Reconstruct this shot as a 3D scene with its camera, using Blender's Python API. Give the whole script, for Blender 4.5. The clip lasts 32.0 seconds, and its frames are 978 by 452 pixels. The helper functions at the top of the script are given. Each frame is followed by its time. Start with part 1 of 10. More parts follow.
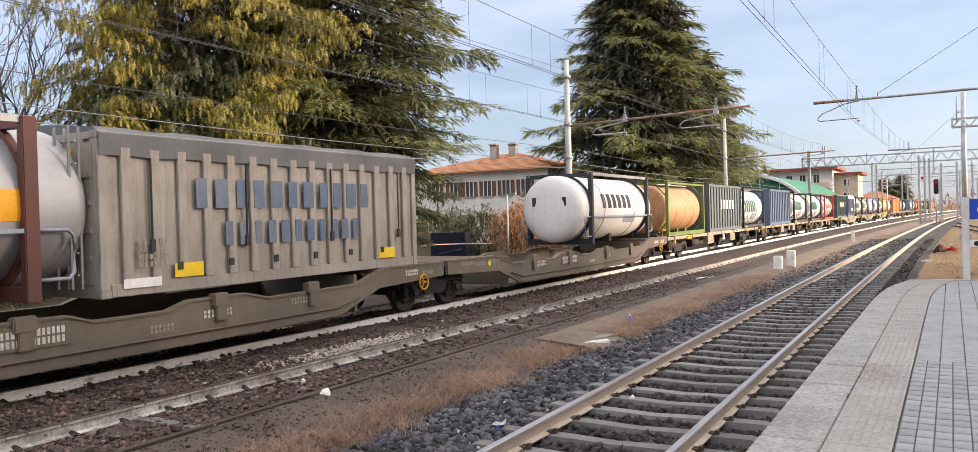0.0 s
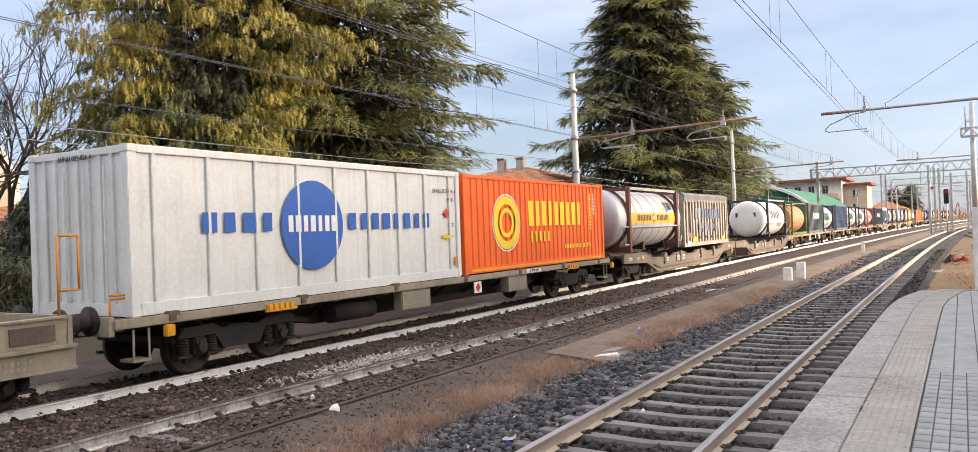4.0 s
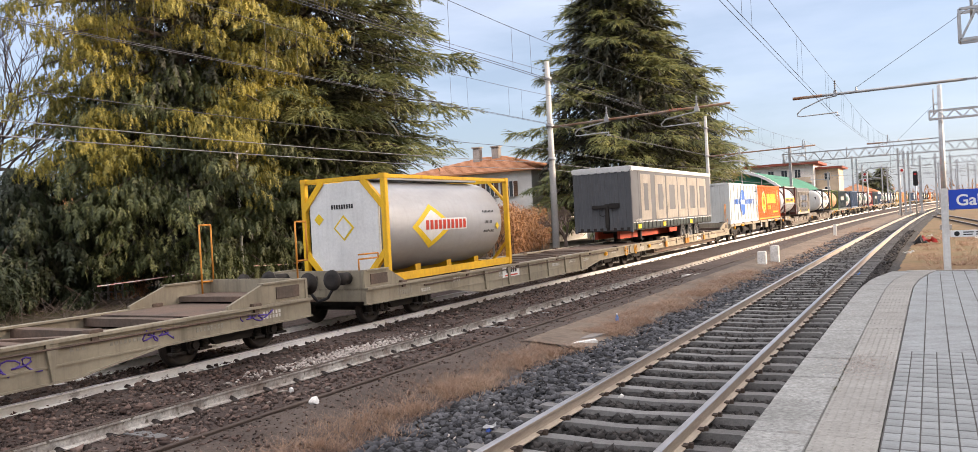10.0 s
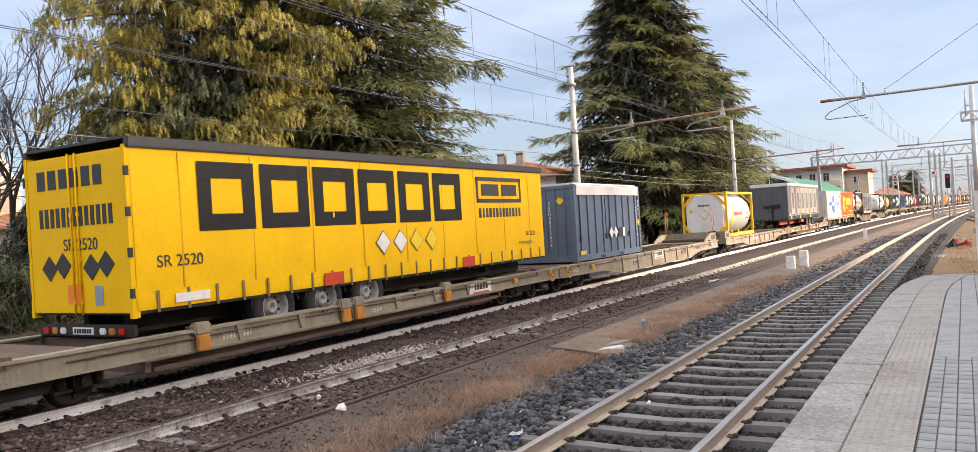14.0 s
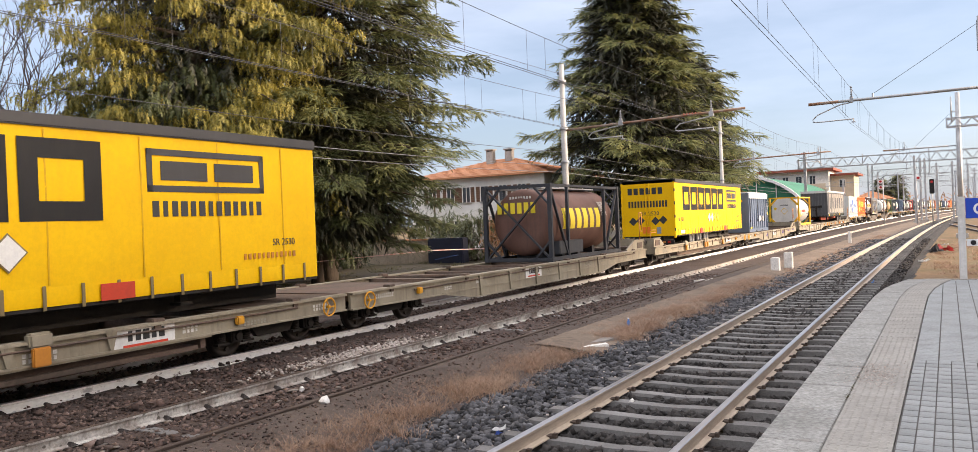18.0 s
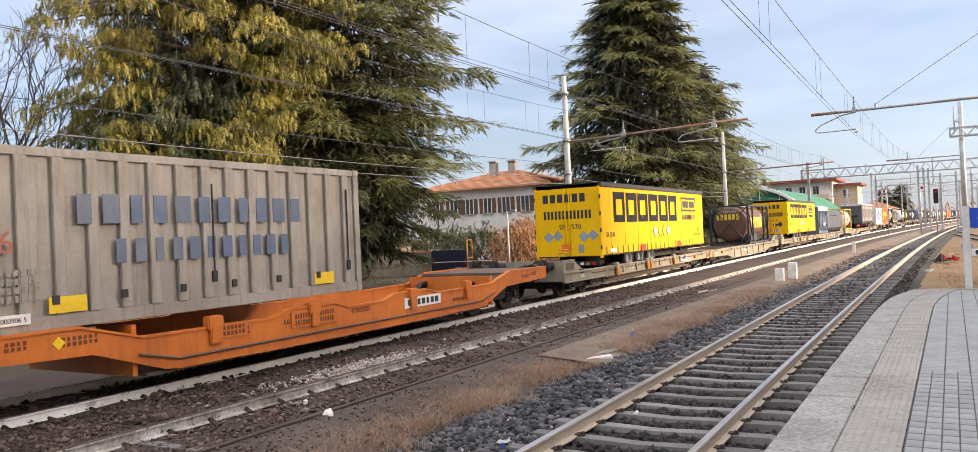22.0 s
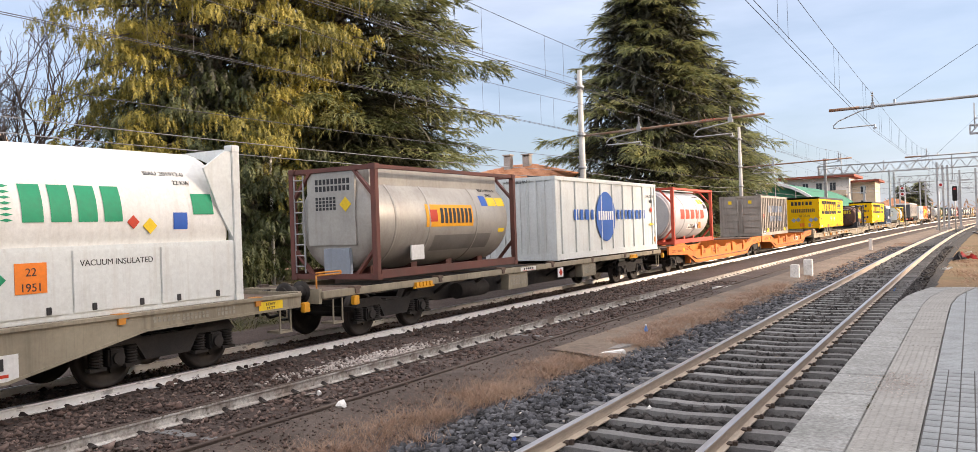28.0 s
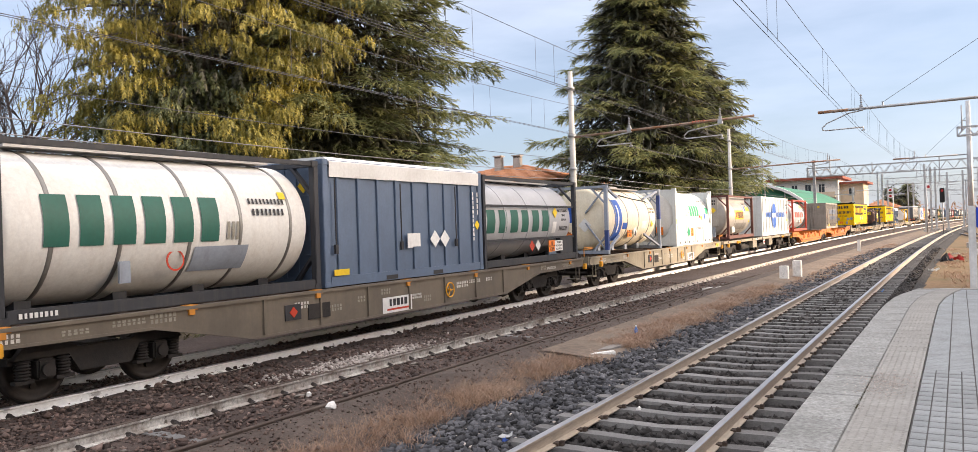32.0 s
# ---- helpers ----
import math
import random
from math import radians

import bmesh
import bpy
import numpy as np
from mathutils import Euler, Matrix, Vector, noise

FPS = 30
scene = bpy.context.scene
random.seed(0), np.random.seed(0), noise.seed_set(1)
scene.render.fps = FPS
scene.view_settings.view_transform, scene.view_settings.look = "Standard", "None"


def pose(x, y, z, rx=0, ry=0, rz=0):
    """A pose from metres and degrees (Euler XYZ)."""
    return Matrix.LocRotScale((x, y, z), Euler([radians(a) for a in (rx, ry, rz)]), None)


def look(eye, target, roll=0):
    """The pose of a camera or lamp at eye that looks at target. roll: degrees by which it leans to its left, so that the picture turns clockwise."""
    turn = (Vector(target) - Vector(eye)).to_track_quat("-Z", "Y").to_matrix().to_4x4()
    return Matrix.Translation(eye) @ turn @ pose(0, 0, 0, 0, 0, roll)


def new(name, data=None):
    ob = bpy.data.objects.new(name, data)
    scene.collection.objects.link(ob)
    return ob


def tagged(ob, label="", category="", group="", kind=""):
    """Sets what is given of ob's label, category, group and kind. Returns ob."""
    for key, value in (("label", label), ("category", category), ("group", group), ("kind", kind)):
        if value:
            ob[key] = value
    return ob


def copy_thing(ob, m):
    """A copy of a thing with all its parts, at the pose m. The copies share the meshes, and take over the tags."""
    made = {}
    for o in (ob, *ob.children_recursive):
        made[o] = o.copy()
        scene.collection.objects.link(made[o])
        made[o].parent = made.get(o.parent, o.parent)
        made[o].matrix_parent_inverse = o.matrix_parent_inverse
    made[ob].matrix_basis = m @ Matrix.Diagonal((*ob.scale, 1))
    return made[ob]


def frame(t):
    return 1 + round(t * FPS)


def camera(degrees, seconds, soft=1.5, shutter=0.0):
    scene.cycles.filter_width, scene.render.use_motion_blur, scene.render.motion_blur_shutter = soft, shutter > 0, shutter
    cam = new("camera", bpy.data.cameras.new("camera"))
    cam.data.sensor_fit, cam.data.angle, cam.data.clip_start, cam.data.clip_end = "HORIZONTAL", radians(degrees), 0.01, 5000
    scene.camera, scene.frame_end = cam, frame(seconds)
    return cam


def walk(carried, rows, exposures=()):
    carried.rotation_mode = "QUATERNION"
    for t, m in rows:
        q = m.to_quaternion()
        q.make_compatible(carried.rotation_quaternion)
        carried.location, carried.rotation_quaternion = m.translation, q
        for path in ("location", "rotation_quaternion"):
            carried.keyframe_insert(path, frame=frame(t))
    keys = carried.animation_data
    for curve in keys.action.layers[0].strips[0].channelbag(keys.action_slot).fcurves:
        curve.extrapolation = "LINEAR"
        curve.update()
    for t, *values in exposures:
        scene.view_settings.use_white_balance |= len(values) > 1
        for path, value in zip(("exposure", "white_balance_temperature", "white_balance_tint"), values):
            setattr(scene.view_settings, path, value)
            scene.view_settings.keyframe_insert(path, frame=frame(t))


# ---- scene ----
# Camera: held by hand on the platform, standing still and swaying a little.
cam = camera(63.0, 32.0, 0.45)
EYE = (0.0, 0.0, 2.08)
SWAY = [  # seconds, yaw, pitch, roll
    (0, 30.11, -0.61, 1.55),
    (0.5, 30.18, -0.76, 1.86),
    (1, 30.60, -0.72, 1.98),
    (1.5, 30.72, -0.14, 1.75),
    (2, 30.61, 0.11, 1.94),
    (2.5, 30.85, 0.55, 2.35),
    (3, 30.97, 0.60, 2.05),
    (3.5, 30.74, 0.48, 2.12),
    (5.5, 30.68, 0.37, 2.02),
    (6, 30.68, 0.31, 2.06),
    (6.5, 30.50, -0.02, 2.15),
    (7, 30.10, -0.44, 2.25),
    (7.5, 29.64, -0.62, 2.38),
    (8, 29.65, -0.59, 2.58),
    (8.5, 29.26, -1.10, 2.86),
    (9, 28.99, -0.73, 2.98),
    (9.5, 29.18, -0.65, 3.15),
    (10, 29.02, -0.44, 3.05),
    (10.5, 29.09, -0.40, 3.26),
    (11, 29.20, -0.18, 2.87),
    (11.5, 29.49, -0.38, 3.08),
    (12, 29.64, -0.15, 3.10),
    (12.5, 30.28, 0.17, 2.84),
    (13, 29.74, -0.09, 2.83),
    (13.5, 29.92, 0.42, 3.14),
    (14, 30.82, 0.13, 3.49),
    (14.5, 30.59, 0.52, 2.73),
    (16.5, 30.67, 1.30, 2.92),
    (17, 31.33, 0.99, 2.89),
    (17.5, 31.25, 0.82, 2.80),
    (18, 29.91, -0.24, 2.27),
    (18.5, 30.13, -0.10, 2.65),
    (19, 30.30, -0.10, 1.35),
    (19.5, 29.87, 0.34, 2.02),
    (20, 30.61, 0.67, 2.62),
    (20.5, 30.97, 0.51, 2.50),
    (21, 30.85, 0.58, 2.50),
    (21.5, 30.41, 0.52, 2.71),
    (22, 30.15, 0.62, 2.53),
    (22.5, 29.95, 0.60, 2.88),
    (23, 30.00, 0.47, 2.93),
    (23.5, 30.01, 0.75, 2.87),
    (24, 29.81, 0.53, 2.73),
    (24.5, 30.06, 0.44, 2.45),
    (26.5, 29.45, 0.48, 2.11),
    (27, 29.76, 0.35, 1.93),
    (27.5, 29.91, 0.43, 2.51),
    (28, 31.15, 0.19, 2.00),
    (28.5, 30.79, 0.66, 2.18),
    (29, 30.71, 0.56, 2.43),
    (29.5, 30.47, 0.47, 2.24),
    (30, 30.31, 0.28, 1.90),
    (30.5, 30.32, 0.04, 1.88),
    (31, 30.14, 0.05, 1.87),
    (31.5, 30.15, 0.01, 1.94),
    (32, 30.47, 0.24, 1.93),
]
walk(cam, [(t, pose(*EYE, 90 + pitch, roll, yaw)) for t, yaw, pitch, roll in SWAY], [(0, 0.97, 6720, 16), (32, 0.97, 6720, 16)])
# ---- light ----
SUN_TO = Vector((0.90, 0.44, 0.25)).normalized()   # from the place towards the sun
world = bpy.data.worlds.new("sky")
scene.world = world
world.use_nodes = True
wn, wl = world.node_tree.nodes, world.node_tree.links
sky = wn.new("ShaderNodeTexSky")
sky.sky_type, sky.sun_disc = "NISHITA", False
sky.sun_elevation = math.asin(SUN_TO.z)
sky.sun_rotation = math.atan2(SUN_TO.x, SUN_TO.y)
sky.air_density, sky.dust_density, sky.ozone_density = 1.0, 1.5, 3.2
# thin high cloud over the blue
wc = wn.new("ShaderNodeTexCoord")
wm = wn.new("ShaderNodeMapping")
wm.inputs["Scale"].default_value = (1.6, 1.6, 7.0)
wl.new(wc.outputs["Generated"], wm.inputs["Vector"])
wz = wn.new("ShaderNodeTexNoise")
wz.inputs["Scale"].default_value, wz.inputs["Detail"].default_value, wz.inputs["Roughness"].default_value = 2.2, 6.0, 0.55
wl.new(wm.outputs["Vector"], wz.inputs["Vector"])
wr = wn.new("ShaderNodeMapRange")
wr.inputs["From Min"].default_value, wr.inputs["From Max"].default_value = 0.40, 0.75
wr.inputs["To Min"].default_value, wr.inputs["To Max"].default_value = 0.34, 0.62
wl.new(wz.outputs["Fac"], wr.inputs["Value"])
wx = wn.new("ShaderNodeMix")
wx.data_type = "RGBA"
wl.new(wr.outputs["Result"], wx.inputs[0])
wl.new(sky.outputs[0], wx.inputs[6])
wx.inputs[7].default_value = (4.9, 5.8, 7.2, 1.0)
# the veil closes overhead into bright high cloud: unseen, added to fill the shade
wsep = wn.new("ShaderNodeSeparateXYZ")
wl.new(wc.outputs["Generated"], wsep.inputs[0])
wv = wn.new("ShaderNodeMapRange")
wv.interpolation_type = "SMOOTHSTEP"
wv.inputs["From Min"].default_value, wv.inputs["From Max"].default_value, wv.inputs["To Max"].default_value = 0.18, 0.62, 0.9
wl.new(wsep.outputs["Z"], wv.inputs["Value"])
wo = wn.new("ShaderNodeMix")
wo.data_type = "RGBA"
wl.new(wv.outputs["Result"], wo.inputs[0])
wl.new(wx.outputs[2], wo.inputs[6])
wo.inputs[7].default_value = (11.7, 11.8, 12.2, 1.0)
wl.new(wo.outputs[2], wn["Background"].inputs[0])
wn["Background"].inputs[1].default_value = 0.096
sun = new("sun", bpy.data.lights.new("sun", "SUN"))
sun.data.energy, sun.data.angle, sun.data.color = 5.0, radians(12.0), (1.0, 0.82, 0.62)
sun.matrix_world = look(SUN_TO * 60, (0, 0, 0))

# ---- tools for building ----
def part(name, bm, material, parent=None, label=""):
    """Links a bmesh as one mesh object under a thing or a part."""
    me = bpy.data.meshes.new(name)
    bm.to_mesh(me)
    bm.free()
    ob = new(name, me)
    for m in material if isinstance(material, (list, tuple)) else [material]:
        me.materials.append(m)
    if parent:
        ob.parent = parent
    if label:
        ob["label"] = label
    return ob


def raw(name, verts, faces, material, parent=None, label="", smooth=False):
    me = bpy.data.meshes.new(name)
    me.from_pydata(verts, [], faces)
    me.materials.append(material)
    if smooth:
        me.shade_smooth()
    ob = new(name, me)
    if parent:
        ob.parent = parent
    if label:
        ob["label"] = label
    return ob


def thing(name, label, category, group="", kind=""):
    return tagged(new(name), label, category, group, kind)


def box(bm, x0, x1, y0, y1, z0, z1, bevel=0.0):
    vs = [bm.verts.new((x, y, z)) for z in (z0, z1) for y in (y0, y1) for x in (x0, x1)]
    fs = [bm.faces.new([vs[i] for i in f]) for f in ((0, 2, 3, 1), (4, 5, 7, 6), (0, 1, 5, 4), (2, 6, 7, 3), (0, 4, 6, 2), (1, 3, 7, 5))]
    if bevel:
        edges = list({e for f in fs for e in f.edges})
        bmesh.ops.bevel(bm, geom=edges, offset=bevel, segments=2, affect="EDGES")
    return vs


def a_box(x0, x1, y0, y1, z0, z1, bevel=0.0):
    bm = bmesh.new()
    box(bm, x0, x1, y0, y1, z0, z1, bevel)
    return bm


def rod(bm, p, q, r, seg=8, r2=None, caps=True):
    p, q = Vector(p), Vector(q)
    d = q - p
    m = d.to_track_quat("Z", "Y").to_matrix()
    r2 = r if r2 is None else r2
    a = [bm.verts.new(p + m @ Vector((r * math.cos(k), r * math.sin(k), 0))) for k in [2 * math.pi * i / seg for i in range(seg)]]
    b = [bm.verts.new(q + m @ Vector((r2 * math.cos(k), r2 * math.sin(k), 0))) for k in [2 * math.pi * i / seg for i in range(seg)]]
    for i in range(seg):
        j = (i + 1) % seg
        bm.faces.new((a[i], a[j], b[j], b[i])).smooth = seg > 6
    if caps:
        bm.faces.new(a[::-1])
        bm.faces.new(b)


def tube(bm, pts, r, seg=4):
    """One unbroken tube through the points."""
    pts = [Vector(p) for p in pts]
    rings = []
    for i, p in enumerate(pts):
        d = pts[min(i + 1, len(pts) - 1)] - pts[max(i - 1, 0)]
        m = d.to_track_quat("Z", "Y").to_matrix()
        rings.append([bm.verts.new(p + m @ Vector((r * math.cos(k), r * math.sin(k), 0))) for k in [2 * math.pi * j / seg for j in range(seg)]])
    for a, b in zip(rings, rings[1:]):
        for i in range(seg):
            j = (i + 1) % seg
            bm.faces.new((a[i], a[j], b[j], b[i])).smooth = True
    bm.faces.new(rings[0][::-1])
    bm.faces.new(rings[-1])


def bar(bm, p, q, w, h=None):
    """A bar from p to q: w wide, h high."""
    p, q = Vector(p), Vector(q)
    m = (q - p).to_track_quat("Z", "X").to_matrix()
    h = h or w
    a = [bm.verts.new(p + m @ Vector((x * h / 2, y * w / 2, 0))) for x, y in ((-1, -1), (1, -1), (1, 1), (-1, 1))]
    b = [bm.verts.new(q + m @ Vector((x * h / 2, y * w / 2, 0))) for x, y in ((-1, -1), (1, -1), (1, 1), (-1, 1))]
    for i in range(4):
        j = (i + 1) % 4
        bm.faces.new((a[i], a[j], b[j], b[i]))
    bm.faces.new(a[::-1])
    bm.faces.new(b)


def prism(bm, outline, x0, x1):
    """An outline of (y, z) points, drawn out from x0 to x1."""
    a = [bm.verts.new((x0, y, z)) for y, z in outline]
    b = [bm.verts.new((x1, y, z)) for y, z in outline]
    n = len(a)
    for i in range(n):
        j = (i + 1) % n
        bm.faces.new((a[i], a[j], b[j], b[i]))
    bm.faces.new(a[::-1])
    bm.faces.new(b)
    bmesh.ops.recalc_face_normals(bm, faces=bm.faces[:])


def a_prism(outline, x0, x1):
    bm = bmesh.new()
    prism(bm, outline, x0, x1)
    return bm


def lathe(bm, profile, seg=32, axis="y", centre=(0, 0, 0), smooth=True):
    """Turns (along, radius) points round an axis."""
    rings = []
    for a, r in profile:
        ring = []
        for i in range(seg):
            k = 2 * math.pi * i / seg
            u, v = r * math.cos(k), r * math.sin(k)
            p = (u, a, v) if axis == "y" else ((a, u, v) if axis == "x" else (u, v, a))
            ring.append(bm.verts.new(Vector(p) + Vector(centre)))
        rings.append(ring)
    for a, b in zip(rings, rings[1:]):
        for i in range(seg):
            j = (i + 1) % seg
            bm.faces.new((a[i], a[j], b[j], b[i])).smooth = smooth
    bm.faces.new(rings[0])
    bm.faces.new(rings[-1][::-1])
    bmesh.ops.recalc_face_normals(bm, faces=bm.faces[:])


# the lines of the tracks: centre x by y
def curve_line(a, b, c):
    return lambda y: a + b * y + (c * y * y if y > 0 else 0.0)


TRACK_1 = curve_line(-2.875, -0.0088, 1.85e-4)
TRACK_2 = curve_line(-7.66, -0.0060, 1.75e-4)
TRAIN_LINE = curve_line(-11.61, -0.0157, 1.36e-4)
RAIL_TRAIN = -0.06


def heading(line, y):
    return -math.degrees(math.atan((line(y + 0.5) - line(y - 0.5))))


# how far the train has gone, by time
RUN = [(0, 0.0), (6, 42.47), (12, 85.21), (17, 120.73), (22, 155.96), (27, 192.98), (32, 232.0)]


def run_at(t):
    """Smooth cubic through RUN."""
    k = max(i for i in range(len(RUN) - 1) if RUN[i][0] <= t)
    def slope(i):
        lo, hi = max(i - 1, 0), min(i + 1, len(RUN) - 1)
        return (RUN[hi][1] - RUN[lo][1]) / (RUN[hi][0] - RUN[lo][0])
    (t0, a), (t1, b) = RUN[k], RUN[k + 1]
    h = t1 - t0
    w = (t - t0) / h
    return ((2 * w ** 3 - 3 * w ** 2 + 1) * a + (w ** 3 - 2 * w ** 2 + w) * h * slope(k)
            + (-2 * w ** 3 + 3 * w ** 2) * b + (w ** 3 - w ** 2) * h * slope(k + 1))


ROLL_STEPS = 480
MOVERS = []   # (thing, place along the train, height)


def on_train(ob, u, z):
    MOVERS.append((ob, u, z))
    return ob


def motions():
    for ob, u, z in MOVERS:
        rows = []
        for t in range(0, 33, 2):
            y = run_at(t) + u
            rows.append((t, pose(TRAIN_LINE(y), y, RAIL_TRAIN + z, 0, 0, heading(TRAIN_LINE, y))))
        walk(ob, rows)
    # wheels roll without slipping
    for ws, sy, r in WHEELS:
        turns = []
        for k in range(ROLL_STEPS + 1):
            t = 32.0 * k / ROLL_STEPS
            turns.append((t, pose(0, sy, r, -math.degrees(run_at(t) / r) % 360, 0, 0)))
        walk(ws, turns)

# ---- materials ----
def surf(name, base, alt=None, rough=0.6, metal=0.0, scale=1.2, fine=22.0, amount=0.5, bump=0.1, streak=0.0, dirt=(0.09, 0.075, 0.055), spots=0.0, varied=0.0, island=0.0, stretch=(1, 1, 1), bump_scale=60.0, coat=0.0, spec=0.35):
    """A procedural surface: two base colours mixed by a broad noise, fine grain, optional run-down dirt, speckles and relief."""
    m = bpy.data.materials.new(name)
    m.use_nodes = True
    nt = m.node_tree
    n, l = nt.nodes, nt.links
    b = n["Principled BSDF"]
    alt = alt or tuple(c * 0.72 for c in base)
    tc = n.new("ShaderNodeTexCoord")
    mp = n.new("ShaderNodeMapping")
    mp.inputs["Scale"].default_value = stretch
    l.new(tc.outputs["Object"], mp.inputs["Vector"])

    def noise_tex(s, detail=4.0, rough_n=0.6, vec=None):
        t = n.new("ShaderNodeTexNoise")
        t.inputs["Scale"].default_value = s
        t.inputs["Detail"].default_value = detail
        t.inputs["Roughness"].default_value = rough_n
        l.new(vec or mp.outputs["Vector"], t.inputs["Vector"])
        return t.outputs["Fac"]

    def ramp(fac, lo, hi):
        r = n.new("ShaderNodeMapRange")
        r.inputs["From Min"].default_value, r.inputs["From Max"].default_value = lo, hi
        l.new(fac, r.inputs["Value"])
        return r.outputs["Result"]

    def mix(fac, a, c, kind="MIX"):
        x = n.new("ShaderNodeMix")
        x.data_type, x.blend_type = "RGBA", kind
        for sock, v in ((x.inputs[0], fac), (x.inputs[6], a), (x.inputs[7], c)):
            if isinstance(v, (int, float)):
                sock.default_value = v
            elif isinstance(v, tuple):
                sock.default_value = (*v, 1.0)
            else:
                l.new(v, sock)
        return x.outputs[2]

    broad = ramp(noise_tex(scale), 0.38, 0.66)
    grain = noise_tex(fine, 5.0, 0.7)
    col = mix(broad, base, alt)
    g = ramp(grain, 0.30, 0.72)
    lo = 1.0 - 0.5 * amount
    shade = n.new("ShaderNodeMapRange")
    shade.inputs["To Min"].default_value, shade.inputs["To Max"].default_value = lo, 1.0 + 0.35 * amount
    l.new(g, shade.inputs["Value"])
    hsv = n.new("ShaderNodeHueSaturation")
    l.new(col, hsv.inputs["Color"])
    l.new(shade.outputs["Result"], hsv.inputs["Value"])
    col = hsv.outputs["Color"]
    if streak:
        sm = n.new("ShaderNodeMapping")
        sm.inputs["Scale"].default_value = (5.0, 5.0, 0.35)
        l.new(tc.outputs["Object"], sm.inputs["Vector"])
        s1 = ramp(noise_tex(1.6, 5.0, 0.65, sm.outputs["Vector"]), 0.5, 0.78)
        fac = n.new("ShaderNodeMath")
        fac.operation = "MULTIPLY"
        fac.inputs[1].default_value = streak
        l.new(s1, fac.inputs[0])
        col = mix(fac.outputs[0], col, dirt)
    if spots:
        s2 = ramp(noise_tex(9.0, 3.0, 0.5), 0.62, 0.68)
        fac = n.new("ShaderNodeMath")
        fac.operation = "MULTIPLY"
        fac.inputs[1].default_value = spots
        l.new(s2, fac.inputs[0])
        col = mix(fac.outputs[0], col, dirt)
    if varied or island:
        src = n.new("ShaderNodeNewGeometry").outputs["Random Per Island"] if island else n.new("ShaderNodeObjectInfo").outputs["Random"]
        k = varied or island
        r = n.new("ShaderNodeMapRange")
        r.inputs["To Min"].default_value, r.inputs["To Max"].default_value = 1 - k, 1 + k
        l.new(src, r.inputs["Value"])
        h2 = n.new("ShaderNodeHueSaturation")
        l.new(col, h2.inputs["Color"])
        l.new(r.outputs["Result"], h2.inputs["Value"])
        col = h2.outputs["Color"]
    l.new(col, b.inputs["Base Color"])
    rr = n.new("ShaderNodeMapRange")
    rr.inputs["To Min"].default_value, rr.inputs["To Max"].default_value = max(rough - 0.12, 0.05), min(rough + 0.18, 1.0)
    l.new(grain, rr.inputs["Value"])
    l.new(rr.outputs["Result"], b.inputs["Roughness"])
    b.inputs["Metallic"].default_value = metal
    b.inputs["Coat Weight"].default_value = coat
    b.inputs["Specular IOR Level"].default_value = spec
    if bump:
        bp = n.new("ShaderNodeBump")
        bp.inputs["Strength"].default_value = bump
        bp.inputs["Distance"].default_value = 0.02
        l.new(noise_tex(bump_scale, 4.0, 0.65), bp.inputs["Height"])
        l.new(bp.outputs["Normal"], b.inputs["Normal"])
    return m


def leafy(name, dark, light, gold, translucent=0.12):
    m = bpy.data.materials.new(name)
    m.use_nodes = True
    n, l = m.node_tree.nodes, m.node_tree.links
    b = n["Principled BSDF"]
    g = n.new("ShaderNodeNewGeometry")
    tc = n.new("ShaderNodeTexCoord")
    no = n.new("ShaderNodeTexNoise")
    no.inputs["Scale"].default_value = 0.35
    l.new(tc.outputs["Object"], no.inputs["Vector"])
    add = n.new("ShaderNodeMath")
    add.operation = "MULTIPLY_ADD"
    add.inputs[1].default_value = 0.55
    l.new(g.outputs["Random Per Island"], add.inputs[0])
    sub = n.new("ShaderNodeMapRange")
    sub.inputs["From Min"].default_value, sub.inputs["From Max"].default_value = 0.3, 0.7
    sub.inputs["To Max"].default_value = 0.5
    l.new(no.outputs["Fac"], sub.inputs["Value"])
    l.new(sub.outputs["Result"], add.inputs[2])
    cr = n.new("ShaderNodeValToRGB")
    cr.color_ramp.elements[0].color, cr.color_ramp.elements[1].color = (*dark, 1), (*gold, 1)
    e = cr.color_ramp.elements.new(0.5)
    e.color = (*light, 1)
    l.new(add.outputs[0], cr.inputs["Fac"])
    l.new(cr.outputs["Color"], b.inputs["Base Color"])
    b.inputs["Roughness"].default_value = 0.6
    tr = n.new("ShaderNodeBsdfTranslucent")
    l.new(cr.outputs["Color"], tr.inputs["Color"])
    mx = n.new("ShaderNodeMixShader")
    mx.inputs[0].default_value = translucent
    l.new(b.outputs[0], mx.inputs[1])
    l.new(tr.outputs[0], mx.inputs[2])
    l.new(mx.outputs[0], n["Material Output"].inputs["Surface"])
    return m


